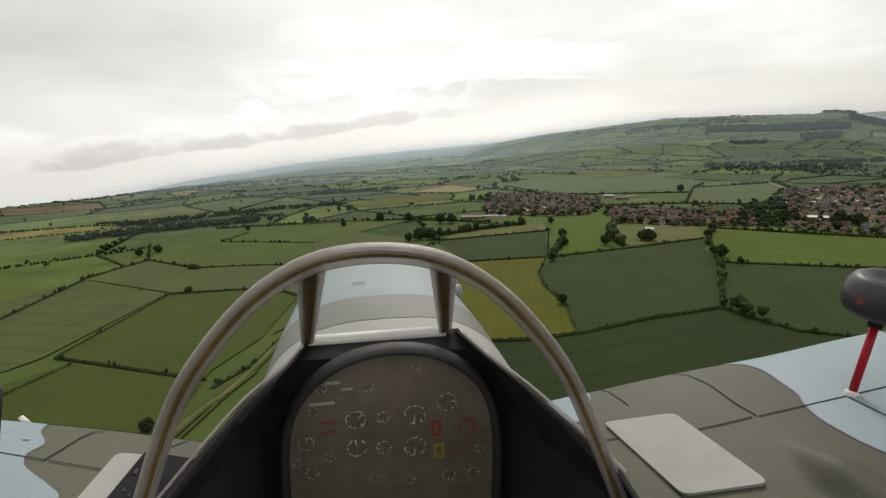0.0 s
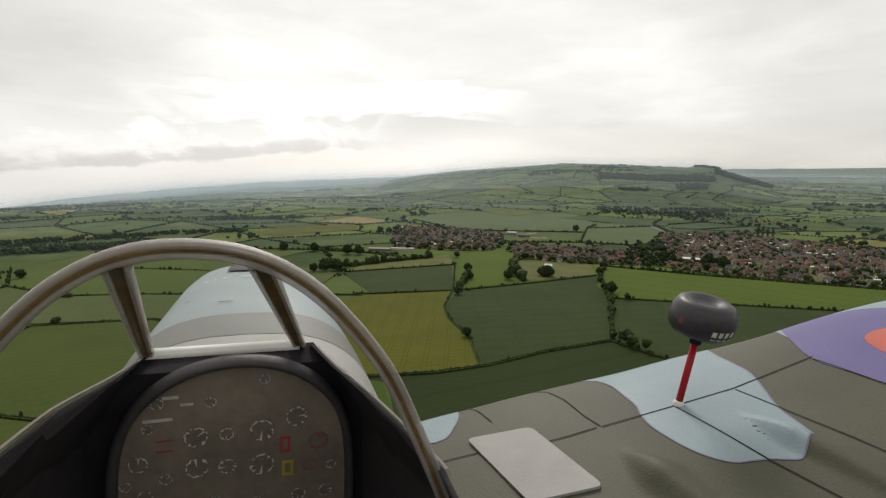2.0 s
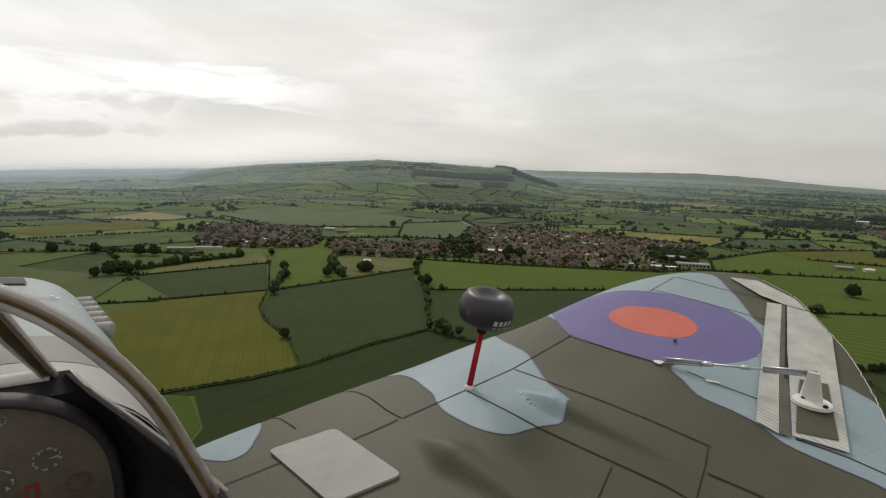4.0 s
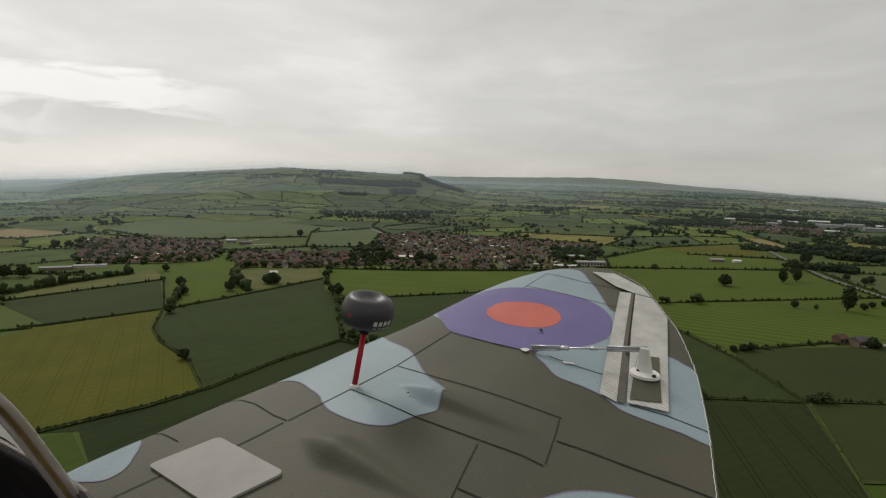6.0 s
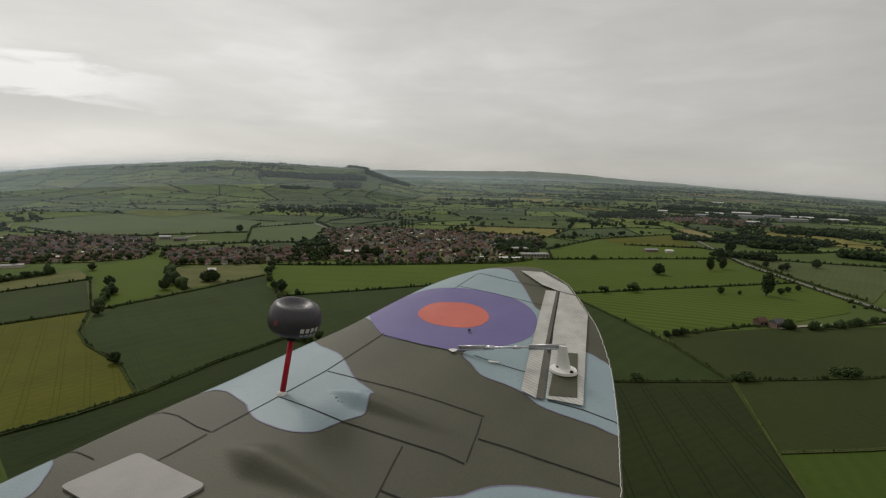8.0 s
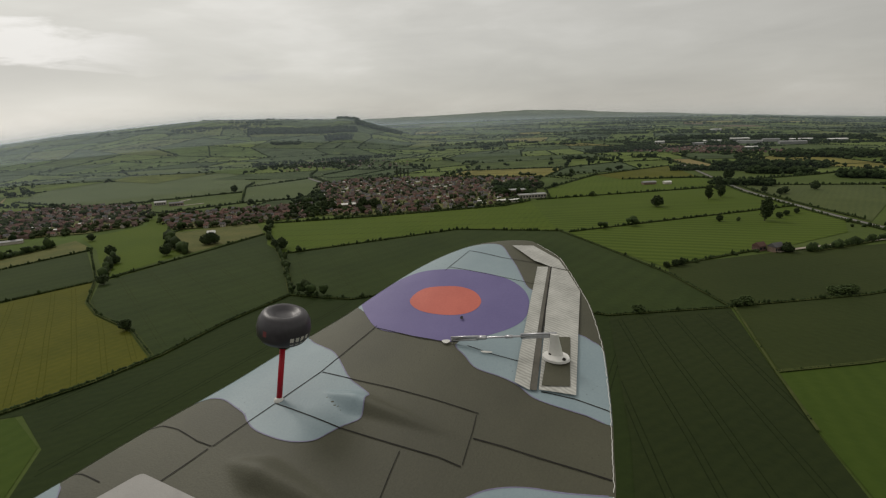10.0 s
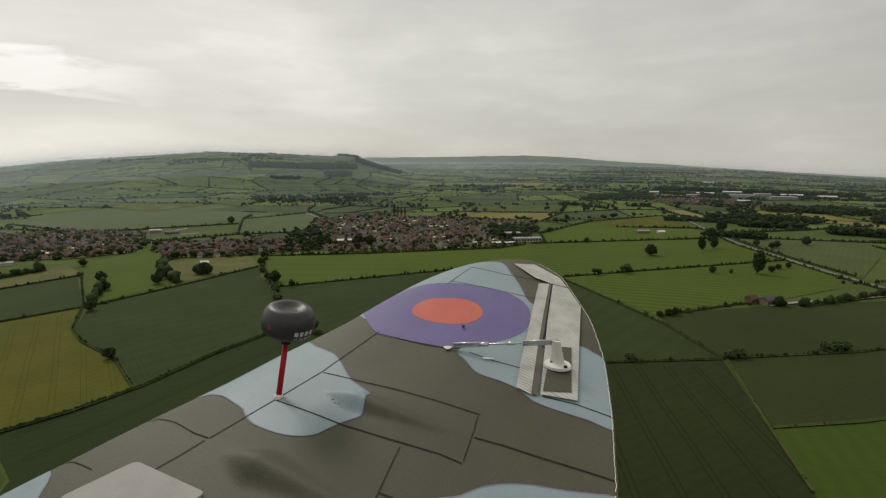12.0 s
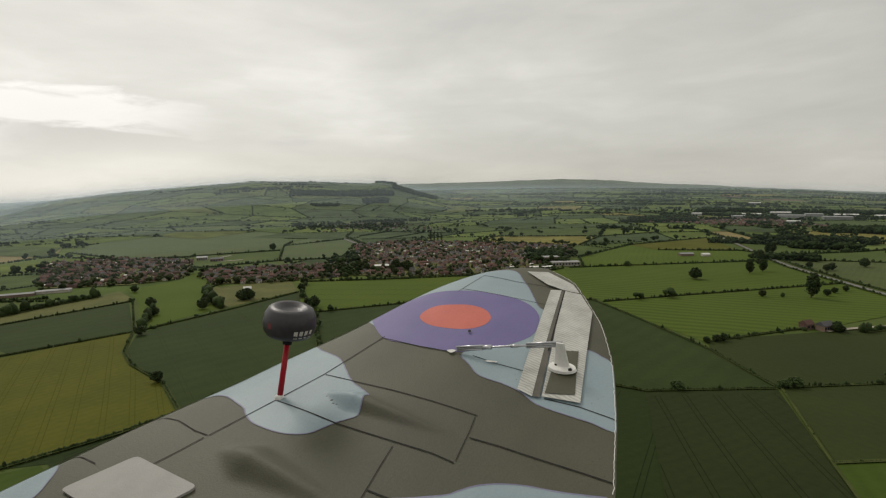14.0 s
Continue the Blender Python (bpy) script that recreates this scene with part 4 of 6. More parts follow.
def far_country():
    verts, tris, spots, woods, near = [], [], [], [], []
    g = np.random.default_rng(21)
    cell = 165
    rng_i, rng_j = range(-32, 27), range(-5, 31)
    pt = {}
    for i in range(-32, 28):
        for j in range(-5, 32):
            x, y = i * cell + (j % 3) * 45, j * cell * 0.95
            pt[i, j] = (x + 75 * noise.noise((x / 500, y / 500, 5)) + g.uniform(-50, 50), y + 75 * noise.noise((x / 500, y / 500, 9)) + g.uniform(-50, 50))

    def seen(x, y):
        r, az = math.hypot(x, y), math.degrees(math.atan2(x, y))
        return 330 < r < 4650 and -105 < az < 62

    def edge(p, q, r):
        if g.random() < (0.06 if r < 2400 else 0.16 if r < 3400 else 0.45):
            return
        spots_ = near if r < (700 if math.degrees(math.atan2(p[0], p[1])) < -45 else 1100) else spots
        length = math.hypot(q[0] - p[0], q[1] - p[1])
        step = 3.2 if r < 1300 else 5.5 if r < 2300 else 8.5
        tall = g.uniform(1.6, 3.4) * (1 if r < 1500 else 1.25)
        treed = g.choice([0.03, 0.09, 0.22], p=[0.4, 0.35, 0.25]) * step / 3.2
        for k in range(int(length / step)):
            t = k * step / length
            x, y = p[0] + (q[0] - p[0]) * t, p[1] + (q[1] - p[1]) * t
            if not free(x, y) or g.random() < 0.06:
                continue
            z = land(x, y)
            if g.random() < treed:
                h = g.uniform(5, 12) if r < 1400 and p[0] > -p[1] else g.uniform(3.5, 8)
                for _ in range(4):
                    s = h * g.uniform(0.22, 0.36)
                    spots_.append((x + g.normal(0, h * 0.2), y + g.normal(0, h * 0.2), z + h * g.uniform(0.4, 0.75), s, s, s * 0.9))
            else:
                spots_.append((x + g.normal(0, 0.6), y + g.normal(0, 0.6), z + tall * 0.4, step * g.uniform(0.35, 0.6), step * g.uniform(0.35, 0.6), tall * g.uniform(0.35, 0.8)))
    for i in rng_i:
        for j in rng_j:
            a, b, c, d = pt[i, j], pt[i + 1, j], pt[i + 1, j + 1], pt[i, j + 1]
            mx, my = (a[0] + c[0]) / 2, (a[1] + c[1]) / 2
            if not seen(mx, my):
                continue
            r = math.hypot(mx, my)
            edge(a, b, r)
            edge(a, d, r)
            if sum(inside((u, v), poly) for poly in PLOTS for u, v in (a, b, c, d, (mx, my))) >= 3:
                continue
            # one field, draped over the ground
            vv, tt = verts, tris
            n, base = 5, len(vv)
            for u in range(n + 1):
                for v in range(n + 1):
                    s, t = u / n, v / n
                    x = (a[0] * (1 - s) + b[0] * s) * (1 - t) + (d[0] * (1 - s) + c[0] * s) * t
                    y = (a[1] * (1 - s) + b[1] * s) * (1 - t) + (d[1] * (1 - s) + c[1] * s) * t
                    vv.append((x, y, land(x, y) + (0.05 if r < 1200 else 1.2)))
            for u in range(n):
                for v in range(n):
                    k = base + u * (n + 1) + v
                    tt += [(k, k + n + 1, k + n + 2), (k, k + n + 2, k + 1)]
            if g.random() < 0.25:
                edge(((a[0] + b[0]) / 2, (a[1] + b[1]) / 2), ((c[0] + d[0]) / 2, (c[1] + d[1]) / 2), r)
            # lone trees
            for _ in range(g.integers(0, 4) if r < 2600 else 1 if g.random() < 0.3 else 0):
                x, y = mx + g.uniform(-80, 80), my + g.uniform(-80, 80)
                if free(x, y):
                    h = g.uniform(6, 12) if r < 1400 and x > -y else g.uniform(4, 8)
                    for _ in range(5):
                        s = h * g.uniform(0.2, 0.34)
                        spots.append((x + g.normal(0, h * 0.2), y + g.normal(0, h * 0.2), land(x, y) + h * g.uniform(0.35, 0.75), s, s, s * 0.9))
    tagged(new("far_fields", tri_mesh("far_fields", verts, tris, M["far"])), "patchwork of green and straw-coloured fields", "fields", kind="stuff")
    tagged(new("hedgerows", clumps("hedgerows", near, M["hedge"], 1, 0.3)), "dark hedgerows with trees round the vale", "hedgerows", kind="stuff")
    tagged(new("far_hedgerows", clumps("far_hedgerows", spots, M["wood_far"], 1, 0.3)), "dark hedgerows and trees dividing far fields", "hedgerows", kind="stuff")

    def wood(az0, az1, r0, r1, n, high=11):
        for _ in range(n):
            az, r = radians(g.uniform(az0, az1)), g.uniform(r0, r1)
            x, y = r * math.sin(az), r * math.cos(az)
            h = high * g.uniform(0.7, 1.25)
            z = land(x, y)
            for _ in range(6):
                s = h * g.uniform(0.17, 0.32)
                woods.append((x + g.normal(0, h * 0.27), y + g.normal(0, h * 0.27), z + h * g.uniform(0.2, 0.85), s * 1.15, s * 1.15, s))
    wood(-20, -9, 2310, 2430, 700, 13)
    wood(-24, -12, 2900, 2930, 60, 6)
    wood(-10.9, -8.6, 2960, 3060, 60, 12)
    wood(-9, -4.2, 2600, 2780, 300, 13)
    wood(-27, -20, 2480, 2560, 120, 9)
    wood(-18, -15, 2050, 2090, 70, 9)
    wood(-12.3, -9.6, 2120, 2200, 150, 13)
    wood(-12.5, -5, 1620, 1660, 60, 9)
    wood(-20, -8, 1380, 1640, 240, 8)
    wood(-84, -67, 775, 800, 190, 7)
    wood(-80, -70, 885, 905, 90, 6.5)
    wood(-70, -66, 905, 918, 50, 5.5)
    wood(-66, -58, 915, 928, 60, 6)
    wood(-62, -52, 1150, 1180, 80, 6.5)
    for _ in range(60):
        a, r = g.uniform(-82, -42), g.uniform(1300, 2250)
        wood(a, a + g.uniform(1, 4), r, r + 10, 14, 5.5)
    wood(16.5, 23, 1550, 1640, 260, 11)
    wood(23, 40, 2000, 2150, 330, 12)
    wood(28, 37, 1080, 1105, 120, 11)
    wood(31, 36, 970, 995, 90, 10)
    wood(38, 43, 930, 960, 80, 10)
    wood(34, 40, 1300, 1400, 160, 12)
    wood(41, 46, 1150, 1220, 110, 12)
    wood(24, 31, 1010, 1030, 70, 8)
    wood(28, 33, 810, 840, 90, 8)
    for _ in range(46):
        a, r = g.uniform(-6, 42), g.uniform(1750, 2250)
        wood(a, a + g.uniform(1, 5), r, r + 12, 16, 8)
    for _ in range(44):
        a, r = g.uniform(13, 46), g.uniform(1180, 1900)
        wood(a, a + g.uniform(0.6, 3.5), r, r + g.uniform(10, 45), 18, 9)
    wood(6, 9.8, 690, 800, 190, 9)
    wood(-17, -13, 610, 800, 60, 8)
    pale = []
    for k in range(110):
        a, r = g.uniform(-80, 42) if k < 60 else g.uniform(2, 44), g.uniform(2300, 4500)
        for _ in range(26 if k < 60 else 55):
            b, q = radians(a + g.uniform(0, 4 if k < 60 else 7)), r + g.uniform(0, 25)
            x, y = q * math.sin(b), q * math.cos(b)
            s = g.uniform(3, 5.5)
            pale.append((x, y, land(x, y) + s * 0.8, s * 1.3, s * 1.3, s))
    tagged(new("distant_woods", clumps("distant_woods", pale, M["wood_far"], 1, 0.3)), "greyish green belts of trees far off", "woodland", kind="stuff")
    tagged(new("far_woods", clumps("far_woods", woods, M["wood_far"], 1, 0.3)), "dark broadleaved woods and copses in the distance", "woodland", kind="stuff")


far_country()


def distant_hills():
    """The hills on the horizon, far past the vale, coloured greyer and paler to look hazy."""
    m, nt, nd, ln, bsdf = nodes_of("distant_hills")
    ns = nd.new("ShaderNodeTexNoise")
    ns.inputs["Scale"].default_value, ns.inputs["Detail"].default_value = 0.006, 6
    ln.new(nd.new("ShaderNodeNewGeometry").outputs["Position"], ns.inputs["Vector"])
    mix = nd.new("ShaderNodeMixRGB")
    # haze painted into the base colour: paler and greyer than nearer land
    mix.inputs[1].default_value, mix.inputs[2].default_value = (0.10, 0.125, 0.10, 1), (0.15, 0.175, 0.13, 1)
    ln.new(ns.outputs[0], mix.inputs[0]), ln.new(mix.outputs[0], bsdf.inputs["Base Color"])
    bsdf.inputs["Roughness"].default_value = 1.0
    tops = [(-110, -400), (-88, -320), (-80, -208), (-75, -142), (-70, -92), (-64, -44), (-58, -3), (-52, 28), (-46, 52), (-40, 80), (-30, 105), (-12, 158), (-8, 164), (-2.5, 170), (3.8, 177), (9.9, 184), (13.4, 174), (16.8, 147), (21, 120), (26, 94), (31, 66), (35, 44), (40, 22), (62, -10)]
    verts, faces = [], []
    az = np.arange(-110, 62.01, 0.2)
    for i, a in enumerate(az):
        s, c = math.sin(radians(a)), math.cos(radians(a))
        top = along(tops, a) + 7 * noise.noise((a / 5, 2.2, 0)) + 4 * noise.noise((a / 1.1, 7.1, 0)) + 2.5 * noise.noise((a / 0.35, 3.1, 0))
        for r, z in ((4600, min(along(FAR_RIM, a), top) - 60), (4750, top * 0.5 + 0.5 * min(along(FAR_RIM, a), top)), (4860, top), (4930, top - 80)):
            verts.append((r * s, r * c, z))
    for i in range(len(az) - 1):
        for k in range(3):
            a = 4 * i + k
            faces.append((a, a + 4, a + 5, a + 1))
    tagged(new("backdrop", mesh_of("backdrop", verts, faces, m, smooth=True)), "long hills on the horizon, blue-grey haze put into their colour", "hills", kind="structure")


distant_hills()
# nested shells added round the vale to imitate haze growing with distance
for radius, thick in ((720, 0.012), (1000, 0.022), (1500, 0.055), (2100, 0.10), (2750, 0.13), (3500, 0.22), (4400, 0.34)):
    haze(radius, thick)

# ---------------------------------------------------------------- houses


def house_kind(seed, w, d, eaves, ridge, wall, roof, storeys=2):
    """A gabled house: walls, two roof slopes with overhang, chimney, windows and door."""
    g = random.Random(seed)
    root = new("house")
    bm = bmesh.new()
    vs = [bm.verts.new(p) for p in ((-w / 2, -d / 2, -0.3), (w / 2, -d / 2, -0.3), (w / 2, d / 2, -0.3), (-w / 2, d / 2, -0.3), (-w / 2, -d / 2, eaves), (w / 2, -d / 2, eaves),
                                    (w / 2, d / 2, eaves), (-w / 2, d / 2, eaves), (-w / 2, 0, ridge - 0.12), (w / 2, 0, ridge - 0.12))]
    for q in ((0, 1, 5, 4), (2, 3, 7, 6), (1, 2, 6, 9, 5), (3, 0, 4, 8, 7), (3, 2, 1, 0)):
        bm.faces.new([vs[i] for i in q])
    child("wall", from_bm("wall", bm, M[wall]), root)
    bm = bmesh.new()
    over, t = 0.45, 0.18
    drop = (ridge - eaves) / (d / 2) * over
    for s in (-1, 1):
        prof = [(0, ridge), (s * (d / 2 + over), eaves - drop), (s * (d / 2 + over), eaves - drop - t), (0, ridge - t)]
        a = [bm.verts.new((-w / 2 - 0.3, y, z)) for y, z in prof]
        b = [bm.verts.new((w / 2 + 0.3, y, z)) for y, z in prof]
        for i in range(4):
            bm.faces.new((a[i], a[(i + 1) % 4], b[(i + 1) % 4], b[i]))
        bm.faces.new(a), bm.faces.new(list(reversed(b)))
    bmesh.ops.recalc_face_normals(bm, faces=bm.faces)
    child("roof", from_bm("roof", bm, M[roof]), root)
    bm = bmesh.new()
    cx = g.choice((-1, 1)) * w * 0.32
    box(bm, cx - 0.4, cx + 0.4, -0.3, 0.3, ridge - 0.6, ridge + 1.0)
    box(bm, cx - 0.15, cx + 0.15, -0.15, 0.15, ridge + 1.0, ridge + 1.35)
    child("chimney", from_bm("chimney", bm, M["brick"]), root)
    for s in (-1, 1):
        for k in range(storeys):
            for x in (-w * 0.28, w * 0.28):
                bm = bmesh.new()
                y = s * d / 2
                box(bm, x - 0.75, x + 0.75, min(y, y + s * 0.05), max(y, y + s * 0.05), 0.9 + 2.3 * k, 2.0 + 2.3 * k)
                child("window", from_bm("window", bm, M["pane"]), root)
    bm = bmesh.new()
    box(bm, -0.5, 0.5, -d / 2 - 0.06, -d / 2, 0, 2.05)
    child("door", from_bm("door", bm, M["sheet" if seed % 2 else "car"]), root)
    return root


HOUSES = [house_kind(1, 7.2, 6.4, 4.6, 6.9, "brick", "tile"), house_kind(2, 6.6, 6.2, 4.6, 6.8, "brick2", "tile"), house_kind(3, 12, 6.4, 4.6, 6.9, "brick", "tile_red"), house_kind(4, 7.6, 6.6, 2.6, 4.8, "brick2", "tile", 1),
          house_kind(5, 8, 6.4, 4.6, 7.0, "render", "slate"), house_kind(6, 14, 6.4, 4.6, 6.9, "brick", "tile"), house_kind(7, 7.4, 6.6, 4.6, 7.0, "brick", "tile_red"), house_kind(8, 7, 6.2, 4.6, 6.8, "render", "tile_red"),
          house_kind(9, 7, 5, 2.8, 3.7, "render", "sheet", 1)]
HOUSE_WORDS = ["red brick house with a brown tiled roof", "brown brick house with a brown tiled roof", "red brick terrace with a red tiled roof", "low brown brick bungalow with a tiled roof",
               "cream rendered house with a grey slate roof", "long brick terrace with a brown tiled roof", "red brick house with a red tiled roof", "cream rendered house with red roof tiles", "small pale outbuilding with a white sheet roof"]
placed = [False] * len(HOUSES)
HOMES = []


FAR_HOMES = []


def house(k, x, y, turn, size=1.0):
    m = pose(x, y, land(x, y), 0, 0, turn)
    size *= 0.76
    if math.hypot(x, y) > 680:
        FAR_HOMES.append((k, m @ Matrix.Diagonal((size * rng.uniform(0.8, 1.1), size, size * rng.uniform(0.85, 1.05), 1))))
        HOMES.append((x, y))
        return
    if not placed[k]:
        ob, placed[k] = HOUSES[k], True
        ob.matrix_basis = m
    else:
        ob = copy_thing(HOUSES[k], m)
    ob.scale = (size * rng.uniform(0.78, 1.1), size * rng.uniform(0.85, 1.0), size * rng.uniform(0.82, 1.02))
    tagged(ob, HOUSE_WORDS[k], "house", "village houses")
    HOMES.append((x, y))


def village(poly, n, mixes, turn, seed, gap=6.9):
    g = random.Random(seed)
    xs, ys = [p[0] for p in poly], [p[1] for p in poly]
    done = tries = 0
    while done < n and tries < n * 60:
        tries += 1
        x, y = g.uniform(min(xs), max(xs)), g.uniform(min(ys), max(ys))
        if not inside((x, y), poly):
            continue
        # streets: houses fall into rows that bend slowly
        a = turn + 35 * noise.noise((x / 160, y / 160, seed))
        ca, sa = math.cos(radians(a)), math.sin(radians(a))
        v = -x * sa + y * ca
        v2 = round(v / 12.5) * 12.5 + g.uniform(-2, 2)
        x, y = x - (v2 - v) * sa, y + (v2 - v) * ca
        if not inside((x, y), poly) or any((x - p) ** 2 + (y - q) ** 2 < gap**2 for p, q in HOMES):
            continue
        house(g.choice(mixes), x, y, a + g.choice((0, 0, 0, 90, 180)) + g.uniform(-4, 4))
        done += 1


village(VILLAGES["west"], 270, [0, 0, 1, 2, 3, 4, 4, 5, 6, 7, 8], 20, 1)
village(VILLAGES["middle"], 170, [0, 1, 2, 3, 5, 4, 7], 15, 2)
village(VILLAGES["main"], 720, [0, 0, 1, 1, 2, 6, 6, 3, 4, 4, 4, 7, 7, 7, 5, 8, 8], 10, 3, 7.5)
village(VILLAGES["upper"], 60, [0, 1, 3, 4, 7], 20, 4, 20)
village(VILLAGES["town"], 300, [0, 2, 2, 6, 6, 5, 7], 30, 5, 10)


def far_houses():
    """The houses beyond the near village, too small to pick apart, joined by their materials."""
    slots, names, verts, faces, index = {}, [], [], [], []
    for k, m in FAR_HOMES:
        for part in HOUSES[k].children:
            if part.name.split(".")[0] not in ("wall", "roof", "chimney"):
                continue
            me = part.data
            slot = slots.setdefault(me.materials[0].name, len(slots))
            base = len(verts)
            verts += [tuple(m @ v.co) for v in me.vertices]
            faces += [tuple(base + i for i in p.vertices) for p in me.polygons]
            index += [slot] * len(me.polygons)
    me = mesh_of("far_houses", verts, faces, [bpy.data.materials[n] for n in slots], index)
    tagged(new("far_houses", me), "distant brick and rendered houses with tiled roofs", "houses", kind="stuff")


far_houses()


def gardens():
    g = np.random.default_rng(5)
    spots = []
    for name, n in (("west", 800), ("middle", 430), ("main", 1500), ("upper", 380), ("town", 250)):
        poly = VILLAGES[name]
        xs, ys = [p[0] for p in poly], [p[1] for p in poly]
        while n:
            x, y = g.uniform(min(xs) - 15, max(xs) + 15), g.uniform(min(ys) - 15, max(ys) + 15)
            if not inside((x, y), poly) or any((x - p) ** 2 + (y - q) ** 2 < 11 for p, q in HOMES):
                continue
            n -= 1
            h = g.choice([g.uniform(1.5, 3), g.uniform(3, 8.0)], p=[0.68, 0.32])
            for _ in range(5):
                s = h * g.uniform(0.2, 0.34)
                spots.append((x + g.normal(0, h * 0.18), y + g.normal(0, h * 0.18), land(x, y) + h * g.uniform(0.3, 0.75), s, s, s))
    fronts = [(-640, 712), (-470, 522), (-385, 545), (-352, 585), (-376, 655), (-352, 630), (-290, 542), (-218, 558), (-155, 594), (-80, 584), (70, 622), (128, 690), (165, 880), (-7, 962), (-150, 1002), (-228, 930), (-165, 720)]
    for (x0, y0), (x1, y1) in zip(fronts, fronts[1:]):
        for t in np.arange(0, 1, 5.5 / max(6, math.dist((x0, y0), (x1, y1)))):
            if g.random() < 0.55:
                x, y, h = x0 + (x1 - x0) * t + g.normal(0, 4), y0 + (y1 - y0) * t + g.normal(0, 4), g.uniform(2.5, 8.5)
                for _ in range(6):
                    s = h * g.uniform(0.2, 0.34)
                    spots.append((x + g.normal(0, h * 0.22), y + g.normal(0, h * 0.22), h * g.uniform(0.3, 0.75), s, s, s))
    tagged(new("garden_trees", clumps("garden_trees", spots, M["garden_leaf"], 1, 0.3)), "dark green garden trees among village houses", "trees", kind="stuff")
    for name, poly in VILLAGES.items():
        # streets and yards between the houses
        cx, cy = sum(p[0] for p in poly) / len(poly), sum(p[1] for p in poly) / len(poly)
        if name in ("west", "middle", "main"):
            tagged(new("pavement", mesh_of("pavement", [(x, y, 0.9) for x, y in poly], [list(range(len(poly)))], M["rough"])), "rough gardens and yards round the village houses", "gardens", kind="structure")


gardens()


def block(name, label, category, x, y, turn, w, d, h, rise, wall, roof, bays=0):
    """A shed or works: walls, a low roof and, where they show, its windows."""
    root = tagged(new(name), label, category)
    root.matrix_basis = pose(x, y, land(x, y), 0, 0, turn)
    bm = bmesh.new()
    box(bm, -w / 2, w / 2, -d / 2, d / 2, -0.5, h)
    child("wall", from_bm("wall", bm, M[wall]), root)
    bm = bmesh.new()
    vs = [bm.verts.new((sx_ * (w / 2 + 0.4), y_, z_)) for sx_ in (-1, 1) for y_, z_ in ((-d / 2 - 0.4, h + 0.004), (-d / 2 - 0.4, h + 0.25), (0, h + rise + 0.25), (d / 2 + 0.4, h + 0.25), (d / 2 + 0.4, h + 0.004))]
    for i in range(5):
        j = (i + 1) % 5
        bm.faces.new((vs[i], vs[j], vs[5 + j], vs[5 + i]))
    bm.faces.new(vs[4::-1]), bm.faces.new(vs[5:])
    bmesh.ops.recalc_face_normals(bm, faces=bm.faces)
    child("roof", from_bm("roof", bm, M[roof]), root)
    for i in range(bays):
        bm = bmesh.new()
        cx = -w / 2 + w * (i + 0.5) / bays
        box(bm, cx - w / bays * 0.33, cx + w / bays * 0.33, -d / 2 - 0.06, -d / 2 + 0.02, h * 0.3, h * 0.78)
        child("window", from_bm("window", bm, M["pane"]), root)
    HOMES.append((x, y))
    return root


block("sports_hall", "long low hall with a white sheet roof", "hall", -121, 652, 12, 18, 8, 4, 1.5, "brick2", "sheet", 6)
block("school", "pale flat-roofed building with large windows", "school", 118, 668, 8, 36, 12, 5, 0.4, "render", "sheet_grey", 9)
block("school", "taller pale block behind the school", "school", 102, 690, 8, 20, 14, 9, 0.4, "brick2", "sheet_grey", 4)
block("school", "low pale flat-roofed annexe", "school", 84, 640, 8, 30, 8, 3, 0.3, "render", "sheet", 5)
block("pavilion", "small white-roofed pavilion behind oaks", "pavilion", -226, 487, 15, 7, 5, 6.0, 2.2, "render", "sheet", 3)
block("barn", "brick farm barn with a brown roof", "barn", 231, 362, 20, 7, 6, 3.4, 2.6, "brick", "tile_red", 2)
block("farmhouse", "brown brick farmhouse with a dark slate roof", "farmhouse", 240, 357, 20, 9, 6.5, 3.8, 2.6, "brick2", "slate", 4)
block("farm_shed", "long grey sheet-roofed farm shed", "barn", 305, 750, 5, 19, 8, 3.5, 1.6, "brick2", "sheet_grey", 0)
block("farm_shed", "pale sheet-roofed farm shed", "barn", 330, 745, 5, 10, 7, 3.2, 1.6, "render", "sheet", 0)
block("farm_shed", "long pale poultry shed beside meadow", "barn", -440, 500, 30, 30, 7, 2.6, 1.2, "render", "sheet_grey", 0)
block("farm_shed", "low sheet-roofed shed beside meadow", "barn", -462, 480, 30, 28, 7, 2.6, 1.2, "brick2", "sheet_grey", 0)
block("works_building", "white works building at the village edge", "works", -415, 748, 20, 15, 9, 4.5, 1.6, "render", "sheet_grey", 5)
block("works_building", "grey works building at the village edge", "works", -385, 735, 20, 18, 9, 4, 1.6, "brick2", "slate", 5)
for x, y, w, d, roof, words in [(860, 1640, 70, 40, "sheet", "long factory with a white roof"), (975, 1690, 75, 50, "sheet", "long factory with a white roof"), (1020, 1600, 60, 50, "sheet_grey", "grey factory hall"),
                                (1085, 1560, 80, 45, "sheet", "white-roofed warehouse"), (1000, 1470, 90, 50, "sheet_grey", "grey warehouse beside woodland"), (930, 1560, 90, 40, "sheet_grey", "grey factory hall"),
                                (1150, 1500, 60, 45, "sheet", "white-roofed warehouse"), (780, 1560, 50, 35, "sheet_grey", "grey factory hall"), (800, 1330, 40, 20, "sheet", "small white-roofed store"),
                                (720, 1700, 40, 25, "sheet", "white-roofed works"), (1180, 2230, 60, 40, "sheet", "far white-roofed warehouse")]:
    block("factory", words + " beyond the town", "factory", x, y, -25, w * 0.72, d * 0.8, 8, 1.5, "sheet_grey", roof, 0)


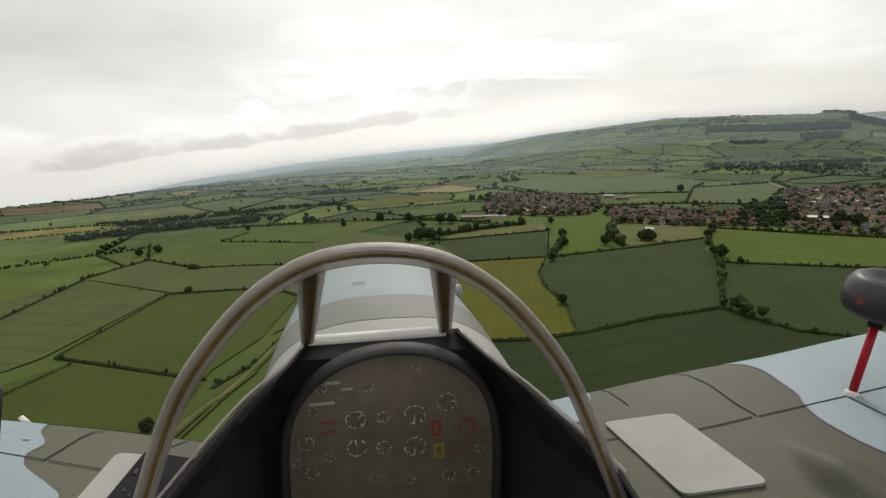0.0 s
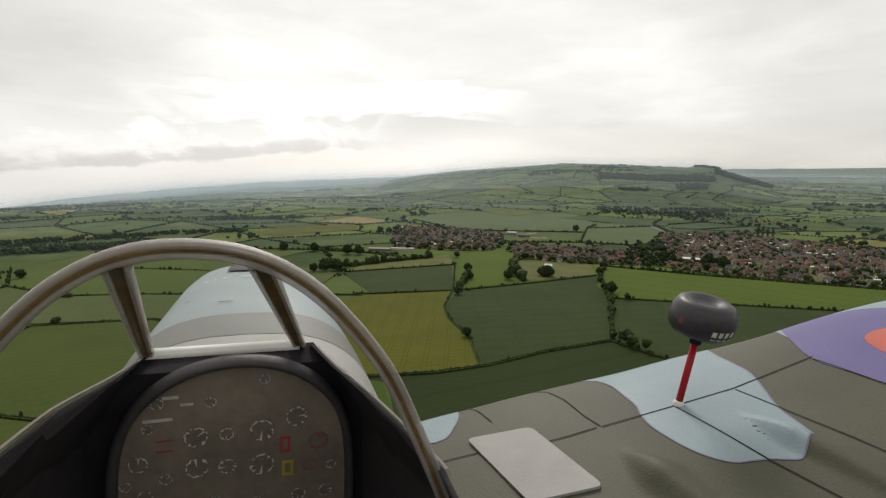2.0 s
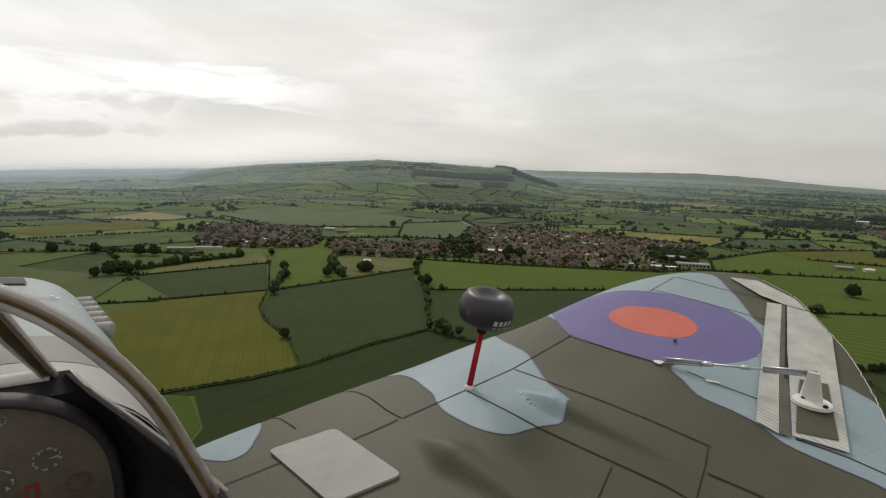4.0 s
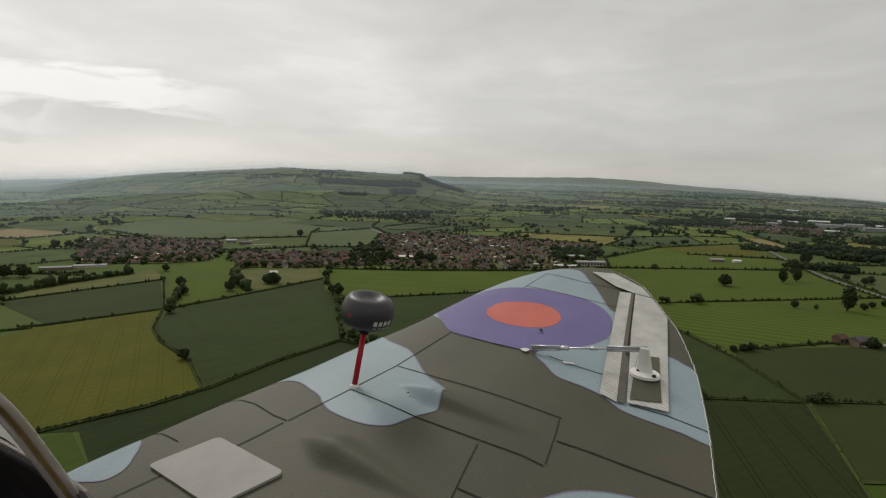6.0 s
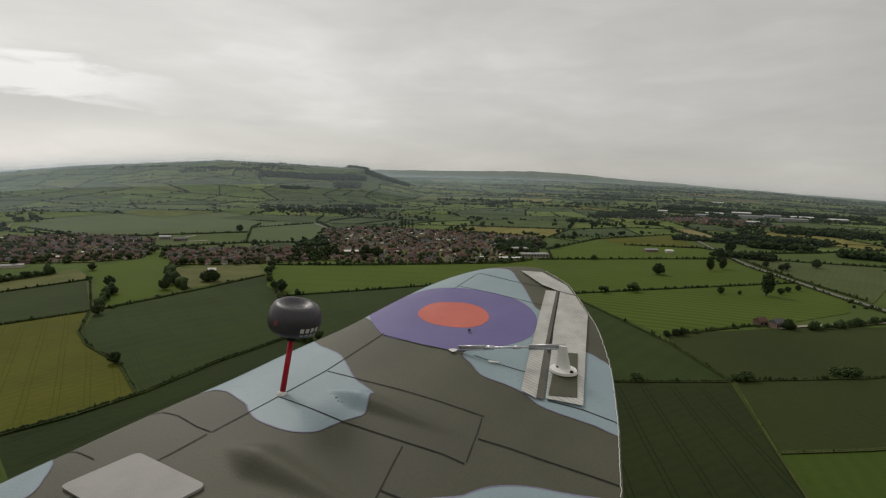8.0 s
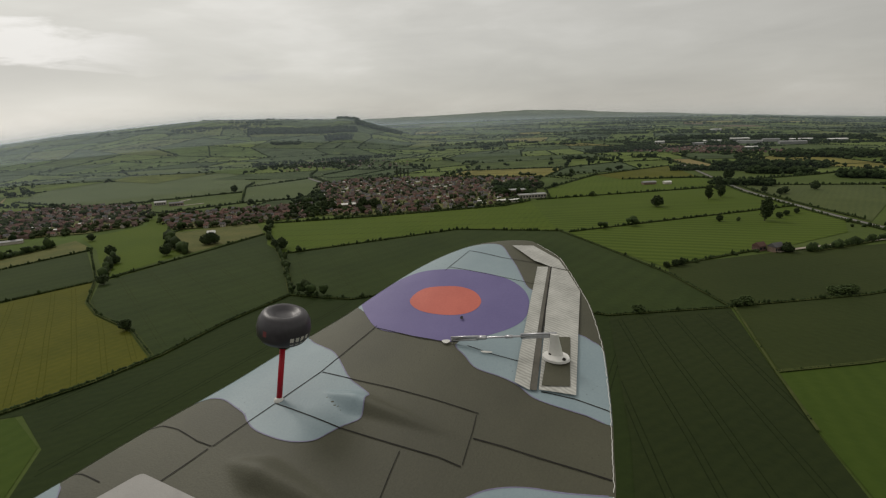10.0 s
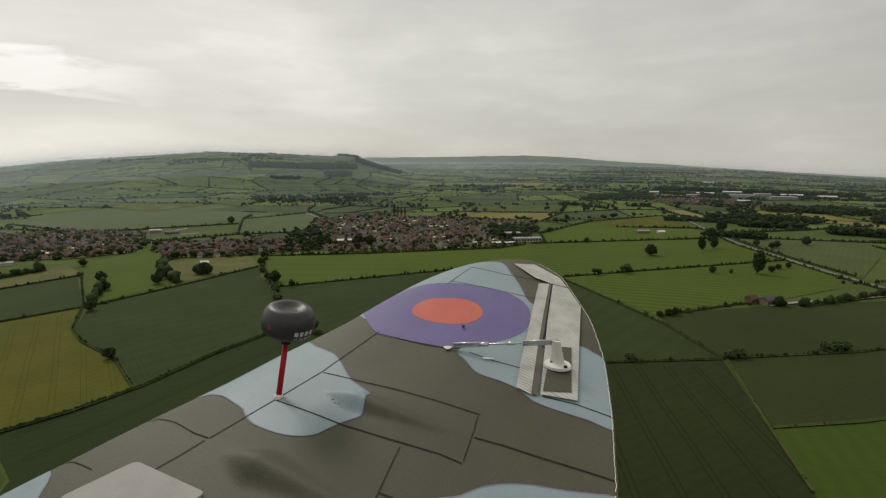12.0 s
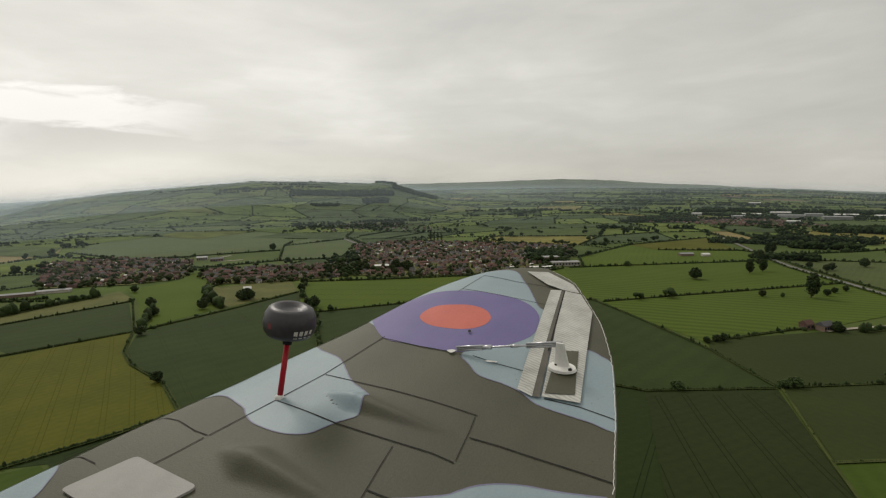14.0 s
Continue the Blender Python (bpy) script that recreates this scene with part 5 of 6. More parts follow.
def vehicle(label, x, y, turn, long=4.3):
    root = tagged(new("car"), label, "car", "parked cars")
    root.matrix_basis = pose(x, y, 0.9, 0, 0, turn)
    bm = bmesh.new()
    box(bm, -long / 2, long / 2, -0.85, 0.85, 0.3, 0.9)
    child("body", from_bm("body", bm, M["car"]), root)
    bm = bmesh.new()
    box(bm, -long * 0.28, long * 0.3, -0.75, 0.75, 0.9, 1.45)
    child("cabin", from_bm("cabin", bm, M["pane"]), root)
    for x_ in (-long * 0.3, long * 0.3):
        for y_ in (-0.8, 0.8):
            bm = bmesh.new()
            bmesh.ops.create_cone(bm, cap_ends=True, segments=10, radius1=0.32, radius2=0.32, depth=0.2, matrix=Matrix.Translation((x_, y_, 0.32)) @ Matrix.Rotation(radians(90), 4, "X"))
            child("wheel", from_bm("wheel", bm, M["black"]), root)
    return root


for i in range(44):
    g = random.Random(90 + i)
    px, py = (g.uniform(-75, 45), g.uniform(598, 640)) if i < 34 else (g.uniform(-215, -165), g.uniform(565, 600))
    vehicle("small parked car among the houses", px, py, g.uniform(0, 180))

# ---------------------------------------------------------------- the model aeroplane
WING = Matrix(((0.4883, -0.8674, -0.0966, -0.0009), (0.8459, 0.4976, -0.1917, 0.0000), (0.2144, 0.0119, 0.9767, 99.9992), (0, 0, 0, 1)))
HULL = Matrix(((0.5517, -0.8279, 0.1017, -0.0391), (0.8332, 0.5525, -0.0216, 0.0083), (-0.0383, 0.0967, 0.9946, 99.9950), (0, 0, 0, 1)))
plane = tagged(new("model_aeroplane"), "camouflaged foam model fighter aeroplane with open cockpit", "model aeroplane")
plane.matrix_world = WING
H2W = WING.inverted() @ HULL  # fuselage axes (right, ahead, up) into wing axes (span, chord, up)
BASE = -0.1712

LEAD = [(0.0, 0.312), (0.05, 0.308), (0.0742, 0.3042), (0.0984, 0.298), (0.1271, 0.291), (0.158, 0.282), (0.193, 0.2705), (0.234, 0.2605), (0.283, 0.2465), (0.314, 0.240), (0.348, 0.2335), (0.383, 0.224), (0.4134, 0.210), (0.4376, 0.191), (0.451, 0.1665), (0.4557, 0.145)]
TRAIL = [(0.0, -0.012), (0.1, -0.008), (0.15, 0.0), (0.203, 0.0074), (0.2275, 0.0132), (0.2589, 0.0209), (0.3084, 0.0358), (0.3346, 0.0461), (0.3623, 0.0586), (0.388, 0.0739), (0.4164, 0.0921), (0.4335, 0.1053), (0.453, 0.133), (0.4557, 0.140)]
LEAD, TRAIL = curve_pts(LEAD, 5), curve_pts(TRAIL, 5)


def wing_top(s, c):
    s2 = min(abs(s), 0.4553)
    a, b = along(LEAD, s2), along(TRAIL, s2)
    ch = max(a - b, 1e-4)
    u = min(1.0, max(0.0, (a - c) / ch))
    prof = 1.48 * math.sqrt(u) - 0.63 * u - 1.76 * u * u + 1.42 * u**3 - 0.51 * u**4
    z = BASE + (prof * 0.020 - 0.0055) * min(1.0, ch / 0.22)
    # two long blisters over the gun bays
    for bs, front, wide, long, hgt in ((0.1405, 0.206, 0.0150, 0.098, 0.0066), (0.2050, 0.190, 0.0115, 0.098, 0.0058)):
        u = (front - c) / long
        if 0 < u < 1:
            f_ = ease(0, 0.30, u) if u < 0.30 else (1 - (u - 0.30) / 0.70) ** 1.1
            v = (s - bs) / (wide * (0.25 + 0.75 * f_))
            if abs(v) < 1:
                z += hgt * f_ * (0.5 + 0.5 * math.cos(math.pi * v))
    return z


def wing_mesh():
    ss = [0.446 * i / 220 for i in range(221)] + [0.449, 0.4515, 0.4535, 0.4553]
    us = [0.5 - 0.5 * math.cos(math.pi * j / 120) for j in range(121)]
    verts, faces = [], []
    for s in ss:
        a, b = along(LEAD, s), along(TRAIL, s)
        row = []
        for u in us:
            c = a - (a - b) * u
            row.append((s, c, wing_top(s, c)))
        low = []
        for u in us[1:-1]:
            c = a - (a - b) * u
            prof = 1.48 * math.sqrt(u) - 0.63 * u - 1.76 * u * u + 1.42 * u**3 - 0.51 * u**4
            low.append((s, c, BASE - (0.0065 + prof * 0.018) * min(1.0, (a - b) / 0.22)))
        verts += row + low[::-1]
    n = len(us) * 2 - 2
    for i in range(len(ss) - 1):
        for j in range(n):
            faces.append((i * n + j, (i + 1) * n + j, (i + 1) * n + (j + 1) % n, i * n + (j + 1) % n))
    faces.append(tuple(range(n)))
    faces.append(tuple(reversed(range((len(ss) - 1) * n, len(ss) * n))))
    me = mesh_of("wing", verts, faces, M["camo"], smooth=True)
    return me


def shape(pts, n=6):
    """A smooth closed outline through the given points."""
    q = pts[-2:] + pts + pts[:3]
    out = []
    for i in range(2, 2 + len(pts)):
        p0, p1, p2, p3 = (np.array(q[j], float) for j in (i - 1, i, i + 1, i + 2))
        for k in range(n):
            t = k / n
            out.append(0.5 * (2 * p1 + (p2 - p0) * t + (2 * p0 - 5 * p1 + 4 * p2 - p3) * t * t + (3 * p1 - p0 - 3 * p2 + p3) * t**3))
    return out


def hug(s, c, lift):
    """The point on the wing's skin, kept inside its edges."""
    s = min(max(s, 0.0), 0.4553)
    c = min(max(c, along(TRAIL, s) + 0.0004), along(LEAD, s) - 0.0004)
    return (s, c, wing_top(s, c) + lift)


def decal(name, outline, material, lift=0.0004, rings=14, centre=None):
    """Paint or film laid on the wing: rings from its middle out to the outline, draped over the skin."""
    o = [np.asarray(p, float) for p in outline]
    mid = np.array(centre, float) if centre else sum(o) / len(o)
    verts, faces, n = [hug(*mid, lift)], [], len(o)
    for k in range(1, rings + 1):
        for p in o:
            verts.append(hug(*(mid + (p - mid) * k / rings), lift))
    faces += [(0, 1 + i, 1 + (i + 1) % n) for i in range(n)]
    for k in range(rings - 1):
        for i in range(n):
            a, b = 1 + k * n + i, 1 + k * n + (i + 1) % n
            faces.append((a, a + n, b + n, b))
    me = mesh_of(name, verts, faces, M[material], smooth=True)
    if sum(p.normal.z * p.area for p in me.polygons) < 0:
        me.flip_normals()
    return me


def strip(name, pts, width, material, lift=0.0008):
    """A narrow groove or tape along points of the wing."""
    fine = []
    for p, q in zip(pts, pts[1:]):
        n = max(1, int(math.dist(p, q) / 0.004))
        fine += [(p[0] + (q[0] - p[0]) * i / n, p[1] + (q[1] - p[1]) * i / n) for i in range(n)]
    fine.append(pts[-1])
    verts = []
    for i, p in enumerate(fine):
        a, b = Vector(fine[max(0, i - 1)]), Vector(fine[min(len(fine) - 1, i + 1)])
        d = (b - a).normalized()
        w = width * (1 + 0.25 * noise.noise((p[0] * 150, p[1] * 150, 3)))
        for e in (-w / 2, w / 2):
            verts.append(hug(p[0] - d.y * e, p[1] + d.x * e, lift))
    faces = [(2 * i, 2 * i + 2, 2 * i + 3, 2 * i + 1) for i in range(len(fine) - 1)]
    me = mesh_of(name, verts, faces, M[material], smooth=True)
    if sum(q.normal.z for q in me.polygons) < 0:
        me.flip_normals()
    return me


# the pale blue patches: outline and middle, in span and chord
BLUE_SHAPES = []
BLUE_SHAPES.append(([(0.1715, 0.2795), (0.1762, 0.2662), (0.1775, 0.2529), (0.1740, 0.2357), (0.1713, 0.2251), (0.1671, 0.2172), (0.1638, 0.2071), (0.1632, 0.1945), (0.1642, 0.1820), (0.1674, 0.1722), (0.1717, 0.1658), (0.1779, 0.1623), (0.1848, 0.1587), (0.1899, 0.1547), (0.1945, 0.1518), (0.2003, 0.1527), (0.2062, 0.1552), (0.2124, 0.1577), (0.2150, 0.1619), (0.2177, 0.1693), (0.2204, 0.1775), (0.2250, 0.1855), (0.2309, 0.1939), (0.2374, 0.2031), (0.2425, 0.2129), (0.2449, 0.2229), (0.2484, 0.2360), (0.2549, 0.2489), (0.2598, 0.2554), (0.2372, 0.2650), (0.2034, 0.2735)], (0.205, 0.21)))
BLUE_SHAPES.append(([(0.2789, 0.1306), (0.2700, 0.1197), (0.2615, 0.1073), (0.2599, 0.0893), (0.2572, 0.0772), (0.2507, 0.0643), (0.2495, 0.0490), (0.2496, 0.0333), (0.2484, 0.0185), (0.2585, 0.0208), (0.2784, 0.0261), (0.3007, 0.0335), (0.3146, 0.0393), (0.3191, 0.0470), (0.3226, 0.0554), (0.3230, 0.0712), (0.3229, 0.0876), (0.3259, 0.0959), (0.3088, 0.1077), (0.2943, 0.1230)], (0.295, 0.075)))
BLUE_SHAPES.append(([(0.3099, 0.2430), (0.3494, 0.2349), (0.3878, 0.2220), (0.4217, 0.2030), (0.4353, 0.1847), (0.4375, 0.1639), (0.4194, 0.1477), (0.4030, 0.1346), (0.3869, 0.1233), (0.3704, 0.1117), (0.3615, 0.0982), (0.3357, 0.0920), (0.3238, 0.0964), (0.3014, 0.1264), (0.2856, 0.1897)], (0.385, 0.165)))
BLUE_SHAPES.append(([(0.1508, 0.0998), (0.1614, 0.0852), (0.1688, 0.0746), (0.1736, 0.0706), (0.1781, 0.0670), (0.1819, 0.0629), (0.1860, 0.0567), (0.1895, 0.0496), (0.1920, 0.0423), (0.1939, 0.0348), (0.1961, 0.0276), (0.1996, 0.0183), (0.2032, 0.0071), (0.1957, 0.0062), (0.1764, 0.0269), (0.1568, 0.0654)], (0.175, 0.045)))
BLUE_SHAPES.append(([(0.0690, 0.3051), (0.0828, 0.3005), (0.0929, 0.2984), (0.0919, 0.2913), (0.0893, 0.2857), (0.0857, 0.2804), (0.0820, 0.2763), (0.0771, 0.2709), (0.0714, 0.2684), (0.0631, 0.2720), (0.0551, 0.2912), (0.0563, 0.3104)], (0.074, 0.288)))
ROUNDEL = [(0.3078, 0.2364), (0.3176, 0.2397), (0.3454, 0.2322), (0.3674, 0.2158), (0.3770, 0.1912), (0.3801, 0.1642), (0.3780, 0.1366), (0.3695, 0.1182), (0.3563, 0.1061), (0.3413, 0.1002), (0.3277, 0.0979), (0.3140, 0.1012), (0.2988, 0.1121), (0.2877, 0.1242), (0.2799, 0.1356), (0.2774, 0.1546), (0.2762, 0.1731), (0.2763, 0.1956), (0.2885, 0.2151)]
ROUNDEL_RED = [(0.3183, 0.1935), (0.3309, 0.1954), (0.3413, 0.1906), (0.3477, 0.1776), (0.3510, 0.1632), (0.3474, 0.1484), (0.3365, 0.1378), (0.3245, 0.1365), (0.3149, 0.1423), (0.3090, 0.1537), (0.3068, 0.1698), (0.3098, 0.1831)]
LINES = [
    ([(0.1152, 0.2290), (0.1276, 0.2257), (0.1422, 0.2227)], 0.0011),
    ([(0.1447, 0.2216), (0.1858, 0.2120), (0.2210, 0.2042), (0.2794, 0.1990)], 0.0011),
    ([(0.2769, 0.1971), (0.2763, 0.1831), (0.2758, 0.1584), (0.2784, 0.1370)], 0.0010),
    ([(0.1420, 0.2851), (0.1464, 0.2746), (0.1470, 0.2584), (0.1441, 0.2352), (0.1444, 0.2223)], 0.0009),
    ([(0.1003, 0.2968), (0.1021, 0.2863), (0.1019, 0.2656)], 0.0009),
    ([(0.2206, 0.2029), (0.2220, 0.1718), (0.2241, 0.1470), (0.2254, 0.1196), (0.2256, 0.0888)], 0.0010),
    ([(0.1855, 0.2111), (0.1849, 0.1804), (0.1840, 0.1581), (0.1851, 0.1390), (0.1864, 0.1211), (0.1886, 0.0948), (0.1880, 0.0818)], 0.0011),
    ([(0.2241, 0.0895), (0.2117, 0.0862), (0.2015, 0.0842), (0.1894, 0.0816)], 0.0006),
    ([(0.2075, 0.0839), (0.2092, 0.0663), (0.2097, 0.0514), (0.2106, 0.0373), (0.2116, 0.0238), (0.2123, 0.0109)], 0.0012),
    ([(0.1835, 0.1166), (0.1706, 0.1137), (0.1529, 0.1093), (0.1433, 0.1069)], 0.0007),
    ([(0.1538, 0.1090), (0.1545, 0.0976), (0.1557, 0.0877)], 0.0012),
    ([(0.3742, 0.1908), (0.4186, 0.1878)], 0.0008),
    ([(0.4186, 0.1878), (0.4120, 0.1508), (0.4126, 0.1187), (0.4090, 0.0914)], 0.0009),
    ([(0.3815, 0.1901), (0.3785, 0.1472), (0.3768, 0.1087)], 0.0008),
    ([(0.2803, 0.1227), (0.2783, 0.1030), (0.2785, 0.0842)], 0.0008),
    ([(0.2573, 0.0621), (0.2596, 0.0422), (0.2585, 0.0232), (0.2575, 0.0206)], 0.0011),
    ([(0.0835, 0.205), (0.081, 0.11)], 0.0008), ([(0.055, 0.252), (0.085, 0.243)], 0.0010),
]


def slab_on_wing(name, outline, material, thick):
    top = decal(name, outline, material, thick, 6)
    n = len(outline)
    verts = [v.co[:] for v in top.vertices]
    rim = verts[-n:]
    base = len(verts)
    verts += [(x, y, z - thick + 0.0002) for x, y, z in rim]
    faces = [tuple(p.vertices) for p in top.polygons] + [(base - n + i, base + i, base + (i + 1) % n, base - n + (i + 1) % n) for i in range(n)]
    return mesh_of(name, verts, faces, M[material])


def dress_wing(wing):
    for pts, mid in BLUE_SHAPES:
        child("camouflage_patch", decal("camouflage_patch", shape(pts, 14), "sky_blue", 0.0002, 60, mid), wing, "pale blue painted patch")
    # a thin rim of overspray round the patches
    for pts, mid in BLUE_SHAPES:
        run = []
        for s, c in [tuple(map(float, q)) for q in shape(pts, 8)] + [(9.0, 9.0)]:
            on = s < 0.45 and along(TRAIL, s) + 0.003 < c < along(LEAD, s) - 0.009 and ((s - 0.328) / 0.055) ** 2 + ((c - 0.166) / 0.074) ** 2 > 1
            if on:
                run.append((s, c))
            elif len(run) > 3:
                child("overspray", strip("overspray", run, 0.0008, "overspray", 0.00028), wing, "thin purple overspray line")
            if not on:
                run = []
    child("roundel_ring", decal("roundel_ring", shape(ROUNDEL, 5), "purple", 0.0003, 34, (0.328, 0.164)), wing, "faded purple-blue roundel")
    child("roundel_centre", decal("roundel_centre", shape(ROUNDEL_RED, 6), "orange", 0.0004, 20), wing, "faded orange-red roundel centre")
    for pts, w in LINES:
        child("panel_line", strip("panel_line", pts, w * 0.72, "groove", 0.0004), wing)
    # bare foam along the frayed trailing edge
    edge = [(s, along(TRAIL, s) + 0.0010 + 0.0007 * noise.noise((s * 260, 0, 0))) for s in np.arange(0.02, 0.452, 0.0008)]
    run = []
    for i, q in enumerate(edge):
        bare = noise.noise((q[0] * 330, 3.1, 0)) > -0.45
        if bare:
            run.append(q)
        if len(run) > 2 and (not bare or i == len(edge) - 1):
            child("frayed_edge", strip("frayed_edge", run, 0.00035, "foam", 0.0005), wing, "frayed bare foam edge")
        if not bare:
            run = []
    front = [(s, along(LEAD, s) - 0.0006) for s in np.arange(0.05, 0.446, 0.004)]
    child("leading_edge_wear", strip("leading_edge_wear", front, 0.0012, "foam", 0.0006), wing, "worn bare foam edge")
    child("pad", slab_on_wing("pad", corners([(0.0820, 0.2580), (0.1150, 0.2445), (0.1160, 0.1865), (0.0836, 0.1975)]), "pad", 0.0016), wing, "light grey self-adhesive square")


def corners(cs, r=0.004):
    """A four-cornered outline with its corners rounded."""
    out = []
    for i, p in enumerate(cs):
        a, b = Vector(cs[i - 1]), Vector(cs[(i + 1) % 4])
        p = Vector(p)
        for k in range(5):
            t = k / 4
            u, v = p + (a - p).normalized() * r, p + (b - p).normalized() * r
            out.append(tuple(u * (1 - t) ** 2 + p * 2 * t * (1 - t) + v * t * t))
    return out


starboard = child("wing", wing_mesh(), plane, "grey-brown and pale blue camouflaged wing")
dress_wing(starboard)
# aileron gear: tape, hinge gap, horn and pushrod
child("hinge_gap", strip("hinge_gap", [(0.4089, 0.1052), (0.3470, 0.0898), (0.3063, 0.0799), (0.2556, 0.0664)], 0.0042, "hinge", 0.0014), starboard, "dusty open hinge gap")
child("hinge_slot", strip("hinge_slot", [(0.4092, 0.1040), (0.3473, 0.0886), (0.3066, 0.0787)], 0.0011, "groove", 0.0017), starboard, "dark hinge slot")
child("tape", decal("tape", [(0.4046, 0.1149), (0.4081, 0.1065), (0.3459, 0.0916), (0.3054, 0.0816), (0.2545, 0.0684), (0.2575, 0.0791), (0.2868, 0.0867), (0.3161, 0.0936), (0.3605, 0.1044)], "tape", 0.0016, 10), starboard, "clear ribbed fibre tape")
child("tape", decal("tape", [(0.4082, 0.1040), (0.4073, 0.0895), (0.3786, 0.0709), (0.3194, 0.0565), (0.2619, 0.0422), (0.2572, 0.0635), (0.3078, 0.0772), (0.3569, 0.0908)], "tape", 0.0016, 10), starboard, "clear ribbed fibre tape")
child("tape", decal("tape", [(0.4373, 0.1510), (0.4439, 0.1324), (0.4247, 0.1021), (0.4091, 0.0910), (0.4091, 0.1048), (0.4151, 0.1222)], "tape", 0.0016, 8), starboard, "clear tape wrapped over the tip")
child("horn_plate", decal("horn_plate", [(0.3102, 0.0728), (0.3153, 0.0608), (0.2674, 0.0473), (0.2606, 0.0629), (0.2889, 0.0690)], "camo", 0.0021, 6), starboard, "bare patch cut in the tape")
HX, HY = 0.2885, 0.0625
HZ = wing_top(HX, HY)
bm = bmesh.new()
bmesh.ops.create_cone(bm, cap_ends=True, segments=24, radius1=0.0062, radius2=0.0058, depth=0.0016, matrix=Matrix.Translation((HX, HY, HZ + 0.0037)) @ Matrix.Diagonal((1, 1.5, 1, 1)))
child("horn_base", from_bm("horn_base", bm, M["white"]), starboard, "white nylon horn base")
bm = bmesh.new()
bmesh.ops.create_cone(bm, cap_ends=True, segments=10, radius1=0.0046, radius2=0.0022, depth=0.017, matrix=Matrix.Translation((HX + 0.002, HY + 0.001, HZ + 0.0115)) @ Matrix.Diagonal((0.5, 1.2, 1, 1)))
child("horn", from_bm("horn", bm, M["white"]), starboard, "white nylon control horn")
for dx, dy in ((-0.002, -0.006), (0.001, 0.004)):
    bm = bmesh.new()
    bmesh.ops.create_cone(bm, cap_ends=True, segments=12, radius1=0.0013, radius2=0.001, depth=0.0008, matrix=Matrix.Translation((HX + dx, HY + dy, HZ + 0.0049)))
    child("screw", from_bm("screw", bm, M["groove"]), starboard)


def rod(a, b, r, material, name, parent, seg=12):
    a, b = Vector(a), Vector(b)
    b_ = bmesh.new()
    bmesh.ops.create_cone(b_, cap_ends=True, segments=seg, radius1=r, radius2=r, depth=(b - a).length, matrix=Matrix.Translation((a + b) / 2) @ (b - a).to_track_quat("Z", "Y").to_matrix().to_4x4())
    return child(name, from_bm(name, b_, M[material], True), parent)


R0 = Vector((0.2797, 0.1345, wing_top(0.2797, 0.1345) + 0.003))
R1 = Vector((HX + 0.003, HY + 0.002, HZ + 0.0185))
push = rod(R0, R1, 0.0007, "steel", "pushrod", starboard)
tagged(push, "thin steel pushrod")
for t0, t1, m in ((0.0, 0.28, "steel"), (0.70, 1.03, "steel")):
    a, b = R0.lerp(R1, t0), R0.lerp(R1, t1)
    for off in (-0.0013, 0.0013):
        rod(a + Vector((0, 0, off)), b + Vector((0, 0, off)), 0.00075, m, "clevis", starboard, 8)
rod(R0.lerp(R1, 0.28), R0.lerp(R1, 0.36), 0.0016, "steel", "collar", starboard)
rod(R0.lerp(R1, 0.55), R0.lerp(R1, 0.62), 0.0012, "steel", "thread", starboard)
child("glue_smear", decal("glue_smear", shape([(0.2775, 0.1412), (0.2798, 0.1382), (0.2796, 0.1354), (0.2761, 0.1363), (0.2759, 0.1389)], 4), "foam", 0.0015, 4), starboard, "white glue smear")
child("glue_smear", decal("glue_smear", shape([(0.2775, 0.1105), (0.2794, 0.1038), (0.2779, 0.1039), (0.2762, 0.1092)], 4), "foam", 0.0015, 4), starboard, "white scuff")
child("chip", decal("chip", shape([(0.3095, 0.1423), (0.3098, 0.1405), (0.3069, 0.1393), (0.3062, 0.1408)], 4), "groove", 0.0016, 3), starboard, "dark chip in the paint")

# port wing: the same form mirrored across the fuselage
MIRROR = H2W @ Matrix.Translation((-0.205, -0.014, -0.132)) @ Matrix.Rotation(radians(8), 4, "Y") @ Matrix.Translation((0.25, 0, 0.15)) @ Matrix.Diagonal((-1, 1, 1, 1)) @ H2W.inverted()


def mirrored(me, name):
    cp = me.copy()
    cp.name = name
    cp.transform(MIRROR)
    cp.flip_normals()
    return cp


port = child("wing", mirrored(starboard.data, "wing"), plane, "grey-brown and pale blue camouflaged wing")
for ob in list(starboard.children):
    kind = ob.name.split(".")[0]
    if kind in ("frayed_edge", "leading_edge_wear", "roundel_ring", "roundel_centre"):
        child(kind, mirrored(ob.data, kind), port, ob.get("label", ""))


def mirrored_part(name, me, label=""):
    return child(name, mirrored(me, name), port, label)


PORT_BLUE = [(0.1612, 0.2840), (0.1598, 0.2791), (0.1577, 0.2694), (0.1530, 0.2635), (0.1512, 0.2592), (0.1526, 0.2523), (0.1514, 0.2476), (0.1481, 0.2434), (0.1407, 0.2395), (0.1362, 0.2371), (0.1297, 0.2323),
             (0.1300, 0.2200), (0.1500, 0.1800), (0.2000, 0.1550), (0.2350, 0.2000), (0.2600, 0.2560), (0.2000, 0.2760)]
mirrored_part("camouflage_patch", decal("camouflage_patch", shape(PORT_BLUE, 8), "sky_blue", 0.0003, 40, (0.185, 0.225)), "pale blue painted patch")
for pts, mid in BLUE_SHAPES[1:4]:
    mirrored_part("camouflage_patch", decal("camouflage_patch", shape(pts), "sky_blue", 0.0003, 40, mid), "pale blue painted patch")
